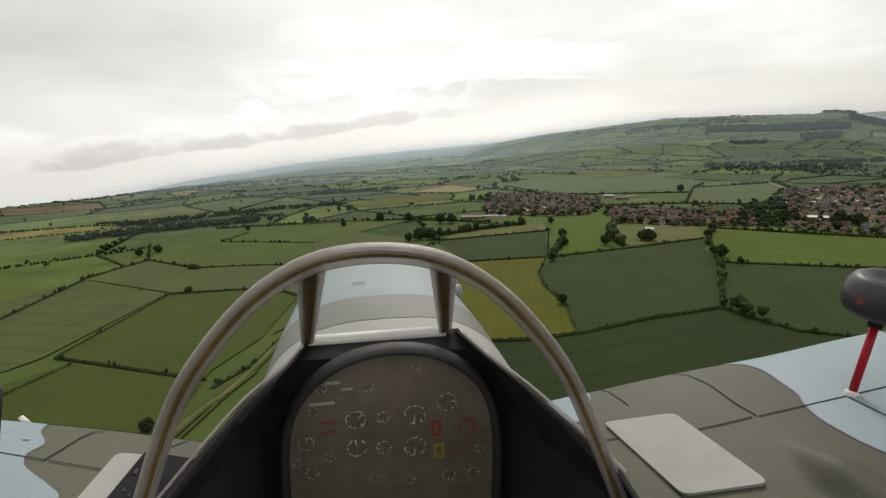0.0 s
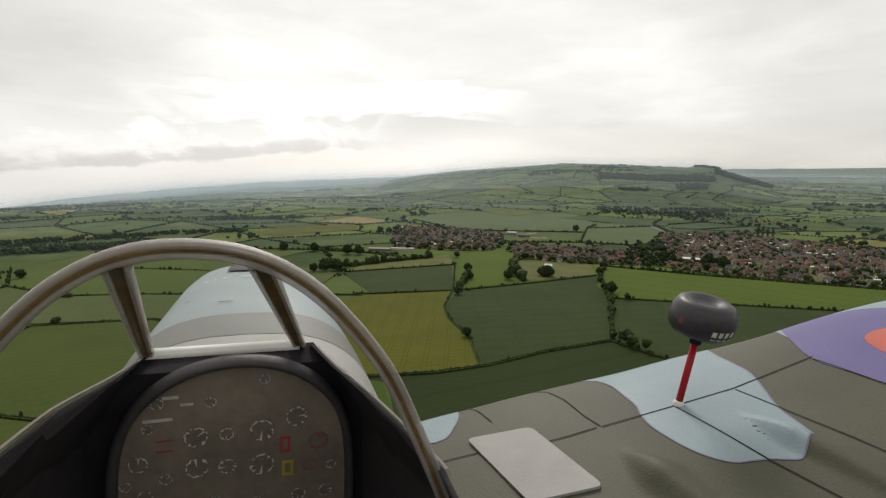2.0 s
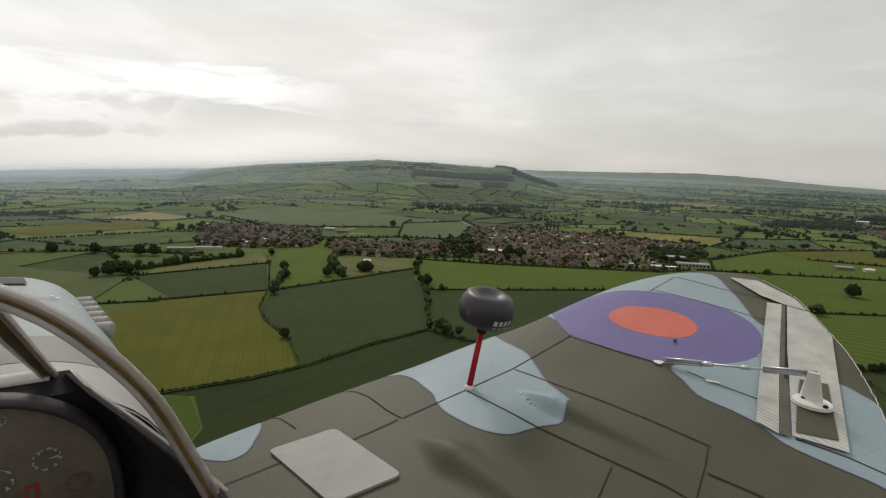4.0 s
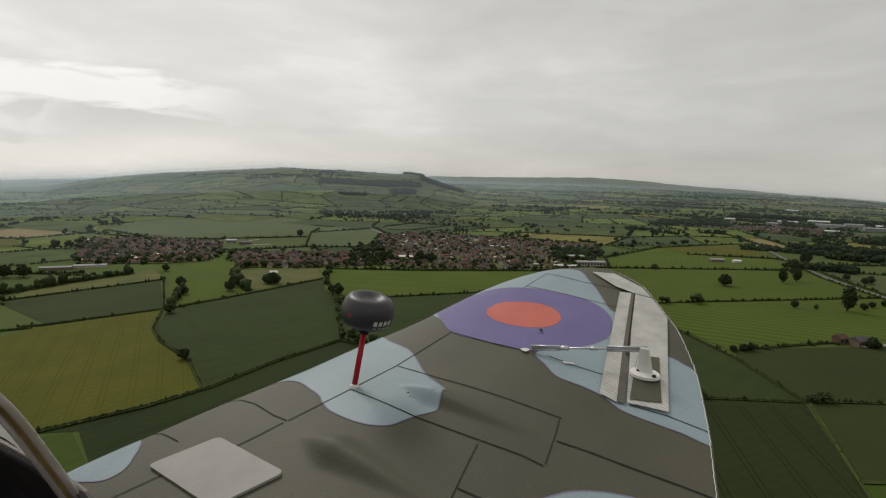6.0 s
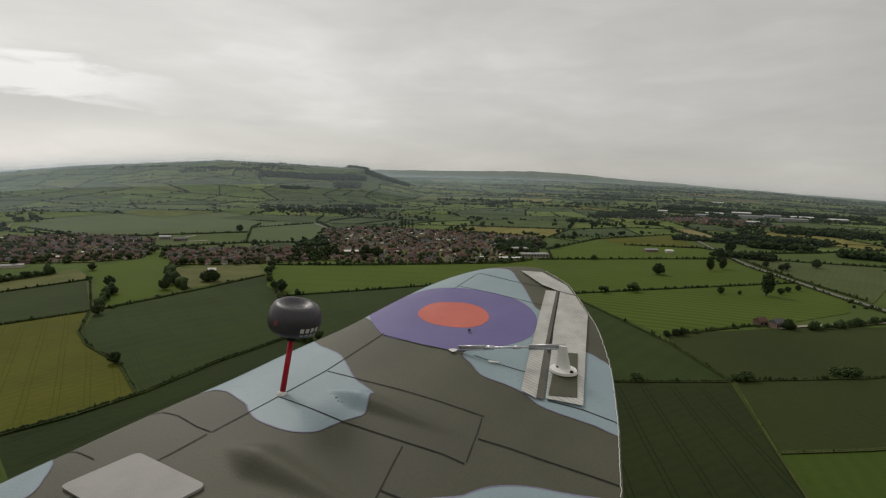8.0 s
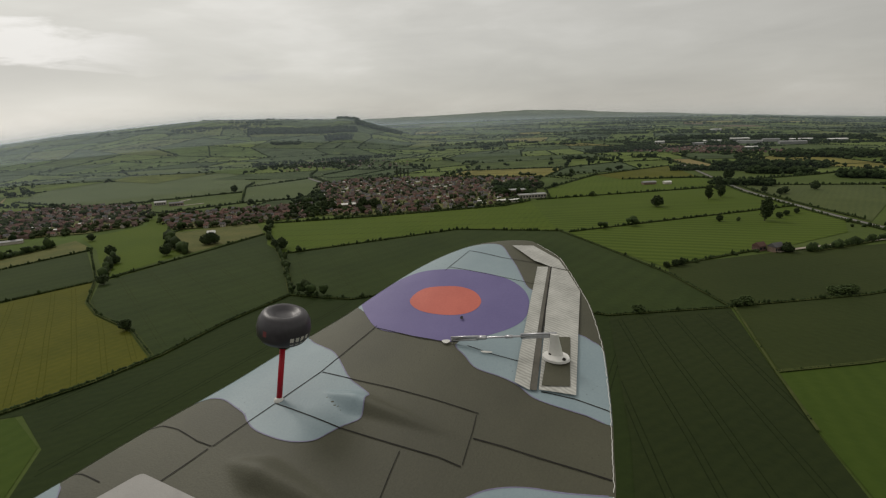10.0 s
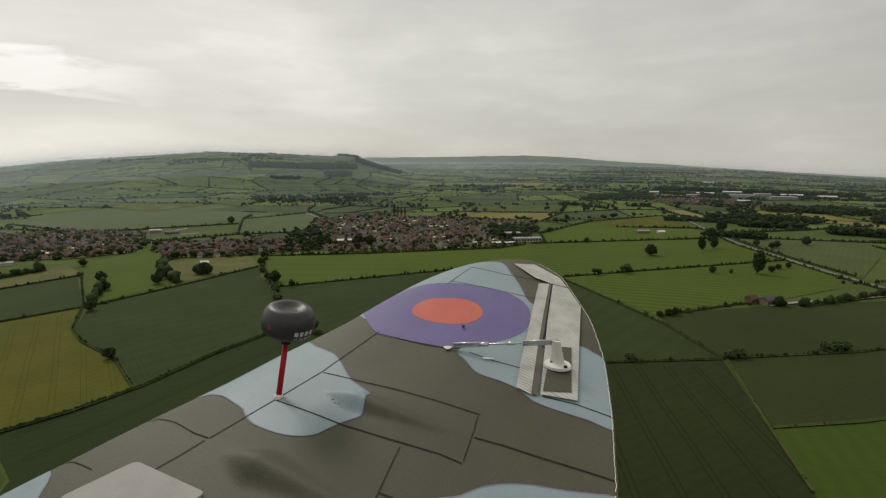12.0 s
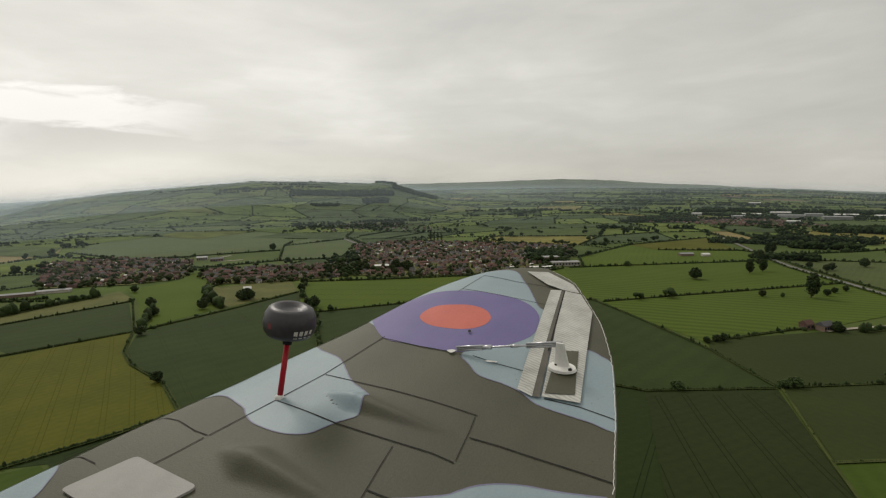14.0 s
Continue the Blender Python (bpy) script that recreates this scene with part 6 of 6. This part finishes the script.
for pts in ([(0.2300, 0.2400), (0.1605, 0.2482), (0.1452, 0.2500)], [(0.1452, 0.2500), (0.1438, 0.2579), (0.1423, 0.2702), (0.1404, 0.2789), (0.1369, 0.2822)],
            [(0.1438, 0.2502), (0.1237, 0.2527)], [(0.1065, 0.2815), (0.1042, 0.2876), (0.1012, 0.2930)]):
    mirrored_part("panel_line", strip("panel_line", pts, 0.0006, "groove", 0.0005))
mirrored_part("pad", slab_on_wing("pad", corners([(0.0900, 0.2760), (0.1240, 0.2650), (0.1236, 0.2050), (0.0900, 0.2150)]), "pad", 0.0014), "light grey self-adhesive square")
root_sheet = mirrored_part("root_sheet", slab_on_wing("root_sheet", corners([(0.0850, 0.2740), (0.1140, 0.2690), (0.1150, 0.2000), (0.0850, 0.2000)], 0.002), "black", 0.0026), "black plastic sheet over the wing root")
chips = random.Random(4)
for _ in range(12):
    a, b = chips.uniform(0.098, 0.1125), chips.uniform(0.215, 0.262)
    r = chips.uniform(0.0003, 0.0008)
    child("chip", mirrored(decal("chip", [(a + r * math.cos(k), b + 1.6 * r * math.sin(k)) for k in (0, 1.1, 2.0, 3.2, 4.4, 5.3)], "rim", 0.0030, 2), "chip"), root_sheet, "pale chip")
# thin whip aerial and a white peg on the port wing
stick = bmesh.new()
bmesh.ops.create_cone(stick, cap_ends=True, segments=10, radius1=0.0009, radius2=0.0007, depth=0.024, matrix=Matrix.Translation((0.1682, 0.2554, wing_top(0.1660, 0.2554) + 0.0115)) @ pose(0, 0, 0, 0, 9, 0))
mirrored_part("whip_aerial", from_bm("whip_aerial", stick, M["cap"], True), "thin black whip aerial")
peg = bmesh.new()
bmesh.ops.create_cone(peg, cap_ends=True, segments=12, radius1=0.0012, radius2=0.0012, depth=0.0055, matrix=Matrix.Translation((0.1690, 0.2785, wing_top(0.1690, 0.2760) - 0.0008)) @ pose(0, 0, 0, 0, 80, 20))
mirrored_part("peg", from_bm("peg", peg, M["white"], True), "small white peg at the leading edge")
mirrored_part("glue_smear", decal("glue_smear", shape([(0.1598, 0.2600), (0.1588, 0.2595), (0.1572, 0.2604), (0.1580, 0.2612)], 4), "pad", 0.0008, 3), "white glue smear")


def hull_part(name, verts, faces, material, parent, label="", smooth=True):
    me = mesh_of(name, verts, faces, material if isinstance(material, list) else M[material], smooth=smooth)
    me.transform(H2W)
    return child(name, me, parent, label)


# fuselage: half width, top, belly at stations ahead of the eye
STATIONS = [(-0.12, 0.040, -0.095, -0.225), (0.0, 0.052, -0.090, -0.235), (0.09, 0.056, -0.089, -0.240), (0.13, 0.056, -0.084, -0.240), (0.170, 0.062, -0.0800, -0.240), (0.215, 0.063, -0.086, -0.238), (0.27, 0.063, -0.0925, -0.233),
            (0.33, 0.059, -0.099, -0.226), (0.385, 0.055, -0.105, -0.216), (0.42, 0.049, -0.110, -0.208), (0.434, 0.043, -0.117, -0.202)]


def hull_point(y, a):
    """a: 0 at the crown, growing to starboard."""
    hw, top, low = (along([(s[0], s[k]) for s in STATIONS], y) for k in (1, 2, 3))
    cz, rz = (top + low) / 2, (top - low) / 2
    ca, sa = math.cos(a), math.sin(a)
    e = 0.72
    return (0.006 + hw * math.copysign(abs(sa) ** e, sa), y, cz + rz * math.copysign(abs(ca) ** e, ca))


def hull_band(name, y0, y1, a0, a1, material, parent, label="", lift=0.0, ny=10, na=24):
    verts, faces = [], []
    for i in range(ny + 1):
        y = y0 + (y1 - y0) * i / ny
        for k in range(na + 1):
            x, yy, z = hull_point(y, a0 + (a1 - a0) * k / na)
            cx = 0.006
            q = Vector((x - cx, 0, z + 0.16)).normalized() * lift
            verts.append((x + q.x, yy, z + q.z))
    for i in range(ny):
        for k in range(na):
            p = i * (na + 1) + k
            faces.append((p, p + na + 1, p + na + 2, p + 1))
    return hull_part(name, verts, faces, material, parent, label)


nose = hull_band("fuselage", 0.170, 0.434, -math.pi, math.pi, "cowl_blue", plane, "pale blue engine cowling of the fuselage", 0, 24, 56)
hull_band("camouflage_band", 0.213, 0.252, -1.9, 1.9, "cowl_grey", nose, "grey painted band across the cowling", 0.0006, 8, 30)
hull_band("bare_band", 0.172, 0.2125, -1.9, 1.9, "cowl_pale", nose, "whitish band in front of the windscreen", 0.0005, 6, 30)
hull_band("fuselage_side", -0.12, 0.170, 1.15, math.pi * 2 - 1.15, "camo", plane, "grey-brown painted fuselage side", 0, 12, 44)
# flecks of bare foam along a joint across the crown
flecks = random.Random(9)
a = -0.75
while a < 0.7:
    w = flecks.uniform(0.01, 0.05)
    y = 0.356 - 0.06 * a * a + flecks.uniform(-0.0015, 0.0015)
    hull_band("frayed_edge", y, y + flecks.uniform(0.0012, 0.0035), a, a + w, "foam", nose, "flecks of bare foam", 0.0009, 1, 3)
    a += w + flecks.uniform(0.01, 0.09)
# small creases in the paint
for y, a0, a1 in ((0.280, -0.15, -0.06), (0.336, 0.20, 0.40), (0.300, -0.48, -0.42)):
    hull_band("crease", y, y + 0.0012, a0, a1, "groove", nose, "dark crease in the paint", 0.0008, 1, 4)
# carburettor slot on the crown
hull_band("slot", 0.379, 0.406, -0.18, 0.20, "slot", nose, "dark slot in the cowling", 0.0011, 3, 12)
# spinner
verts, faces, n = [], [], 32
for i in range(9):
    t = i / 8
    r = 0.037 * math.sqrt(max(0.0, 1 - t * t)) + 0.0002
    for k in range(n):
        a = 6.2832 * k / n
        y = 0.436 + 0.055 * t
        verts.append((0.006 + r * math.cos(a), y, -0.1595 + r * math.sin(a)))
faces = [(i * n + k, i * n + (k + 1) % n, (i + 1) * n + (k + 1) % n, (i + 1) * n + k) for i in range(8) for k in range(n)]
hull_part("spinner", verts, faces, "black", plane, "dark rounded spinner")
# exhaust stubs, six to a side
for side in (-1, 1):
    for i in range(6):
        y = 0.318 + 0.0128 * i
        x0, _, z0 = hull_point(y, 0.9 if side > 0 else -1.75)
        bm = bmesh.new()
        d = Vector((side * 0.85, -0.52, 0.12)).normalized()
        m = Matrix.Translation(Vector((x0, y, z0)) + d * 0.001) @ d.to_track_quat("Z", "Y").to_matrix().to_4x4()
        bmesh.ops.create_cone(bm, cap_ends=True, segments=14, radius1=0.0044, radius2=0.0047, depth=0.010, matrix=m)
        bmesh.ops.bevel(bm, geom=[e for e in bm.edges if len(e.link_faces) == 2 and e.calc_face_angle(0) > 1], offset=0.0016, segments=3, affect="EDGES", profile=0.5)
        bm.transform(H2W)
        child("exhaust_stub", from_bm("exhaust_stub", bm, M["cowl_pale"], True), nose, "pale moulded exhaust stub")

# ---------------------------------------------------------------- cockpit
SILL = [(0.178, 0.0265, -0.0770), (0.155, 0.0315, -0.0752), (0.130, 0.0385, -0.0736), (0.115, 0.0450, -0.0758), (0.10, 0.0530, -0.0805), (0.06, 0.0550, -0.0860), (0.0, 0.0540, -0.0900), (-0.10, 0.0450, -0.0940)]
CX = 0.003
verts, faces = [], []
ns = len(SILL)
for y, w, z in SILL:
    depth = 0.12 if y < 0.17 else 0.10
    k = 0.0105 + 0.0065 * ease(0.12, 0.15, y)
    for x, zz in ((-w - k - 0.008, z - 0.040), (-w - 0.0022, z), (-w, z + 0.001), (-w - k, z - 0.016), (-w - k - 0.0045, z - depth), (w + k + 0.0045, z - depth), (w + k, z - 0.016), (w, z + 0.001), (w + 0.0022, z), (w + k + 0.008, z - 0.040)):
        verts.append((CX + x, y, zz + (0.0045 * (1 - ease(0.12, 0.172, y)) if x < 0 else 0)))
for i in range(ns - 1):
    for k in range(9):
        a = i * 10 + k
        faces.append((a, a + 1, a + 11, a + 10))
hull_part("cockpit_tub", verts, faces, "tub", plane, "matt black cockpit tub")
# bulkhead behind the panel and the hood under the windscreen
hood = [(CX - 0.0285, 0.180, -0.0765), (CX + 0.0285, 0.180, -0.0765), (CX + 0.0325, 0.168, -0.0790), (CX + 0.051, 0.168, -0.100), (CX + 0.056, 0.168, -0.20), (CX - 0.056, 0.168, -0.20), (CX - 0.051, 0.168, -0.100), (CX - 0.0325, 0.168, -0.0790)]
hull_part("coaming", hood, [(0, 1, 2, 7), (2, 3, 4, 5, 6, 7)], "black", plane, "matt black coaming over the panel", False)
# clear flange of the canopy glued round the sill, with an uneven edge
for side in (-1, 1):
    verts, faces = [], []
    ys = [0.176 - 0.0022 * i for i in range(36)]
    for y in ys:
        w, z = (float(np.interp(y, [s[0] for s in SILL][::-1], [s[k] for s in SILL][::-1])) for k in (1, 2))
        out = 0.0034 + 0.0012 * noise.noise((y * 240, side, 0.5))
        for x, dz in ((0.0018, 0.0013), (0.0026, 0.0014), (out, -0.0006), (out + 0.0004, -0.0020)):
            verts.append((CX + side * (w + x), y, z + dz + (0.0045 * (1 - ease(0.12, 0.172, y)) if side < 0 else 0)))
    for i in range(len(ys) - 1):
        faces += [(4 * i + k, 4 * i + k + 1, 4 * i + k + 5, 4 * i + k + 4) for k in range(3)]
    hull_part("canopy_flange", verts, faces, "bow", plane, "cloudy clear plastic flange")


def panel_outline(scale=1.0, y=0.165):
    pts = [(-0.0410, -0.150), (-0.0402, -0.118), (-0.0368, -0.099), (-0.029, -0.0864), (-0.016, -0.0775), (0.0, -0.0745), (0.016, -0.0775), (0.029, -0.0864), (0.0368, -0.099), (0.0402, -0.118), (0.0410, -0.150)]
    return [(CX + 0.0015 + x * scale, y, -0.115 + (z + 0.115) * scale) for x, z in curve_pts(pts, 4)]


board = panel_outline(0.95, 0.1645)
panel = hull_part("instrument_panel", board, [tuple(range(len(board)))], "panel", plane, "grey-brown printed instrument panel with round dials", False)
bead = [(0.945, 0.1648), (0.952, 0.1622), (0.975, 0.1608), (1.005, 0.1608), (1.03, 0.1622), (1.04, 0.1655)]
rims = [panel_outline(k, y) for k, y in bead]
n_ = len(rims[0])
hull_part("panel_rim", sum(rims, []), [(j * n_ + i, j * n_ + i + 1, (j + 1) * n_ + i + 1, (j + 1) * n_ + i) for j in range(len(bead) - 1) for i in range(n_ - 1)], "rim", panel, "rounded dark grey panel rim")


def dial(px, pz, r, material="print", inner=0.82):
    """A printed dial: a ring with its ticks and pointer. px, pz: millimetres on the panel from its middle."""
    y, R = 0.1641, 1.05 * r / 1000
    g = random.Random(int(px * 31 + pz * 7))
    n, verts, faces = 24, [], []
    x0, z0 = CX + 0.003 + px * (0.82 if px < 0 else 1) / 1000, (pz + 5.5) / 1000
    for k in range(n):
        a = 6.2832 * k / n
        tick = inner + 0.05 - (g.uniform(0.05, 0.3) if k % 3 == 0 else g.uniform(0.0, 0.06))
        for q in (R * tick, R * g.uniform(0.86, 1.0)):
            verts.append((x0 + q * math.sin(a), y, z0 + q * math.cos(a)))
    faces = [(2 * k, 2 * k + 1, 2 * ((k + 1) % n) + 1, 2 * ((k + 1) % n)) for k in range(n) if g.random() < 0.72]
    k = g.randrange(n)
    verts.append((x0, y, z0))
    faces.append((2 * k, 2 * ((k + 1) % n), len(verts) - 1))
    one = hull_part("dial", verts, faces, material, panel, "", False)
    disc = [(x0 + R * math.sin(6.2832 * k / n), 0.1643, z0 + R * math.cos(6.2832 * k / n)) for k in range(n)]
    hull_part("dial_face", disc, [tuple(range(n))], "dial_face", one, "", False)


def plate(px, pz, w, h, material, frame_only=False):
    x0, z0, y = CX + 0.003 + px * (0.82 if px < 0 else 1) / 1000, (pz + 5.5) / 1000, 0.1641
    w, h = w / 2000, h / 2000
    o = [(x0 - w, y, z0 - h), (x0 + w, y, z0 - h), (x0 + w, y, z0 + h), (x0 - w, y, z0 + h)]
    if not frame_only:
        return hull_part("placard", o, [(0, 1, 2, 3)], material, panel, "", False)
    k = 0.45
    i_ = [(x0 - w * k, y, z0 - h * 0.6), (x0 + w * k, y, z0 - h * 0.6), (x0 + w * k, y, z0 + h * 0.6), (x0 - w * k, y, z0 + h * 0.6)]
    return hull_part("placard", o + i_, [(j, (j + 1) % 4, 4 + (j + 1) % 4, 4 + j) for j in range(4)], material, panel, "", False)


for px, pz, r in [(18.5, -104.0, 3.9), (6.5, -108.0, 4.3), (-18.5, -108.0, 3.9), (-18.5, -120.0, 3.9), (-6.5, -108.0, 2.4), (-6.5, -121.0, 3.0), (6.5, -122.0, 4.3), (-40.5, -116.0, 3.0), (-30.5, -123.0, 2.1), (-32.5, -94.0, 2.1), (-12.5, -95.0, 1.9), (7.5, -88.0, 1.9), (-45.5, -124.0, 1.9), (-38.5, -129.0, 2.6), (19.5, -137.0, 2.6), (29.5, -137.0, 2.6), (31.5, -126.0, 1.9), (-36.5, -103.0, 1.9), (-11.5, -134.0, 1.7), (4.5, -137.0, 1.9)]:
    dial(px, pz, r)
dial(*(26.5, -115.0), 3.6, 'print_red')
dial(*(23.5, -125.0), 2.6, 'print_red')
plate(*(14.5, -115.0), 3.6, 7.0, 'print_red', True)
plate(*(15.5, -125.0), 4.2, 6.6, 'print_yellow', True)
plate(*(-32.5, -100.0), 9, 1.2, 'print')
plate(*(-27.5, -92.0), 5, 1.2, 'print')
plate(*(-21.5, -95.0), 4, 1.0, 'print')
plate(*(-30.5, -108.0), 5, 0.8, 'print_red')
plate(*(-30.5, -112.0), 5, 0.8, 'print_red')


# windscreen: bow, struts, panes


def tube(name, pts, r, material, parent, label="", flat=1.0, closed=False):
    """A round bar along points, in fuselage axes."""
    n, m = len(pts), 10
    verts, faces = [], []
    for i, p in enumerate(pts):
        d = (Vector(pts[min(n - 1, i + 1)]) - Vector(pts[max(0, i - 1)])).normalized()
        u = d.cross(Vector((0, 1, 0))).normalized()
        v = u.cross(d)
        for k in range(m):
            a = 6.2832 * k / m
            verts.append(tuple(Vector(p) + u * r * math.cos(a) + v * r * flat * math.sin(a)))
    for i in range(n - 1):
        for k in range(m):
            faces.append((i * m + k, i * m + (k + 1) % m, (i + 1) * m + (k + 1) % m, (i + 1) * m + k))
    faces += [tuple(range(m)), tuple(reversed(range((n - 1) * m, n * m)))]
    return hull_part(name, verts, faces, material, parent, label)


BOW = [(-0.0560, -0.0950), (-0.0500, -0.0790), (-0.0440, -0.0640), (-0.0375, -0.0505), (-0.0300, -0.0405), (-0.0210, -0.0320), (-0.0110, -0.0268), (0.0, -0.0252),
       (0.0110, -0.0268), (0.0210, -0.0325), (0.0300, -0.0420), (0.0375, -0.0530), (0.0440, -0.0670), (0.0500, -0.0810), (0.0560, -0.0960)]
BOW_Y = 0.1017
bow_pts = [(-0.0034 + (1.2115 if x > 0 else 1.072) * x, BOW_Y, 0.0096 + 1.175 * z) for x, z in curve_pts(BOW, 4)]


def inset(pts, d, ahead=0.0):
    """The arch drawn in towards its middle by d."""
    out = []
    for i, p in enumerate(pts):
        a, b = Vector(pts[max(0, i - 1)]), Vector(pts[min(len(pts) - 1, i + 1)])
        t = (b - a).normalized()
        out.append((p[0] + t.z * d, p[1] + ahead, p[2] - t.x * d))
    return out


# the moulded edge: a clear outer lip, a clear inner lip and the glue that shows brown between them
screen = tube("windscreen_bow", inset(bow_pts, -0.0012), 0.0010, "bow", plane, "cloudy moulded windscreen bow", 2.4)
tube("inner_lip", inset(bow_pts, 0.0013), 0.00075, "bow", screen, "cloudy inner lip of the bow", 2.2)
tube("glue_seam", inset(bow_pts, 0.0002, 0.0008), 0.00085, "glue", screen, "brown glue seam", 1.2)
FEET = [(-0.0255, 0.178, -0.0768), (0.0260, 0.178, -0.0765)]
TOPS = [(-0.0152, BOW_Y + 0.0005, -0.0236), (0.0119, BOW_Y + 0.0005, -0.0236)]
for f_, t_ in zip(FEET, TOPS):
    f_, t_ = Vector(f_), Vector(t_)
    line = [f_.lerp(t_, i / 8) for i in range(9)]
    for off in (-0.0021, 0.0021):
        tube("strut", [(p.x + off * (0.75 + 0.25 * k / 8), p.y, p.z) for k, p in enumerate(line)], 0.0009, "bow", screen, "cloudy windscreen strut lip", 1.4)
    tube("glue_seam", [tuple(p) for p in line], 0.0018, "glue", screen, "yellowed glue seam", 0.4)
tube("lower_frame", [FEET[0], FEET[1]], 0.0024, "white", screen, "pale lower windscreen frame")

def pane(name, pts):
    """A thin glass pane with two faces."""
    vs = [Vector(p) for p in pts]
    nrm = (vs[1] - vs[0]).cross(vs[2] - vs[0]).normalized() * 0.00006
    n = len(vs)
    verts = [tuple(p + nrm) for p in vs] + [tuple(p - nrm) for p in vs]
    faces = [tuple(range(n)), tuple(range(2 * n - 1, n - 1, -1))]
    ob = hull_part(name, verts, faces, "glass", screen, "clear plastic pane", False)
    ob.visible_shadow = False


over = [tuple(Vector(t) + (Vector(t) - Vector(f)) * 0.06) for t, f in zip(TOPS, FEET)]  # let into the bow
pane("pane", [FEET[0], FEET[1], over[1], over[0]])

# ---------------------------------------------------------------- aerials on the wing


def lathe(profile, n=40):
    verts, faces = [], []
    for r, z in profile:
        verts += [(r * math.cos(6.2832 * k / n), r * math.sin(6.2832 * k / n), z) for k in range(n)]
    faces = [(i * n + k, i * n + (k + 1) % n, (i + 1) * n + (k + 1) % n, (i + 1) * n + k) for i in range(len(profile) - 1) for k in range(n)]
    return verts, faces


def mushroom_aerial(s, c, label, lean):
    root = tagged(new("aerial"), label, "aerial")
    z = wing_top(s, c)
    root.matrix_world = WING @ Matrix.Translation((s, c, z)) @ lean
    h = 0.0400
    # mushroom cap: flat base, full sides, rounded shoulder and a dished crown
    v, fc = lathe([(0.0001, h), (0.0098, h), (0.0134, h + 0.0011), (0.0153, h + 0.0036), (0.0158, h + 0.0076), (0.0150, h + 0.0120), (0.0132, h + 0.0150), (0.0106, h + 0.0164), (0.0084, h + 0.0160), (0.0064, h + 0.0146), (0.0040, h + 0.0138), (0.0001, h + 0.0138)])
    cap = child("cap", mesh_of("cap", v, fc, M["cap"], smooth=True), root, "charcoal mushroom-shaped cap with dimpled top")
    # knocked askew on its stem, and a little taller than the mould
    toward = lean.to_3x3().inverted() @ Vector((-0.61, -0.69, 0.38))
    tip = Matrix.Rotation(radians(13), 4, Vector((0, 0, 1)).cross(toward).normalized())
    cap.matrix_basis = Matrix.Translation((0, 0, h)) @ tip @ Matrix.Diagonal((1.05, 1.05, 1.18, 1)) @ Matrix.Translation((0, 0, -h))
    v, fc = lathe([(0.0001, -0.001), (0.0018, -0.001), (0.0018, 0.036), (0.0001, 0.036)], 20)
    child("stem", mesh_of("stem", v, fc, M["stem"], smooth=True), root, "red sleeved stem")
    v, fc = lathe([(0.0001, 0.034), (0.0028, 0.034), (0.0031, 0.037), (0.0029, h + 0.0005), (0.0001, h + 0.0005)], 20)
    child("collar", mesh_of("collar", v, fc, M["black"], smooth=True), root, "black plastic collar")
    v, fc = lathe([(0.0001, 0.0018), (0.0020, 0.0018), (0.0029, 0.0010), (0.0031, 0.0), (0.0031, -0.002)], 16)
    child("foot", mesh_of("foot", v, fc, M["foam"], smooth=True), root, "blob of pale glue")
    return root, cap, h


aerial, cap, ah = mushroom_aerial(0.1889, 0.2123, "red-stemmed mushroom aerial standing on the wing", pose(0, 0, 0, 1.4, 24.2, 0))


def mark(a0, a1, z0, z1, material, label):
    """A printed mark wrapped round the cap. Angles in degrees."""
    verts, n = [], 6
    for i in range(n + 1):
        a = radians(a0 + (a1 - a0) * i / n)
        for z in (z0, z1):
            r = float(np.interp(z, [0.0011, 0.0036, 0.0076, 0.0120, 0.0150], [0.0134, 0.0153, 0.0158, 0.0150, 0.0132])) + 0.0002
            verts.append((r * math.cos(a), r * math.sin(a), ah + z))
    child("printed_mark", mesh_of("printed_mark", verts, [(2 * i, 2 * i + 2, 2 * i + 3, 2 * i + 1) for i in range(n)], M[material]), cap, label)


for a in (240, 252, 264, 277):
    mark(a, a + 8, 0.0030, 0.0072, "print", "pale printed bar")
mark(180, 189, 0.0066, 0.0096, "print_dim", "red printed mark")
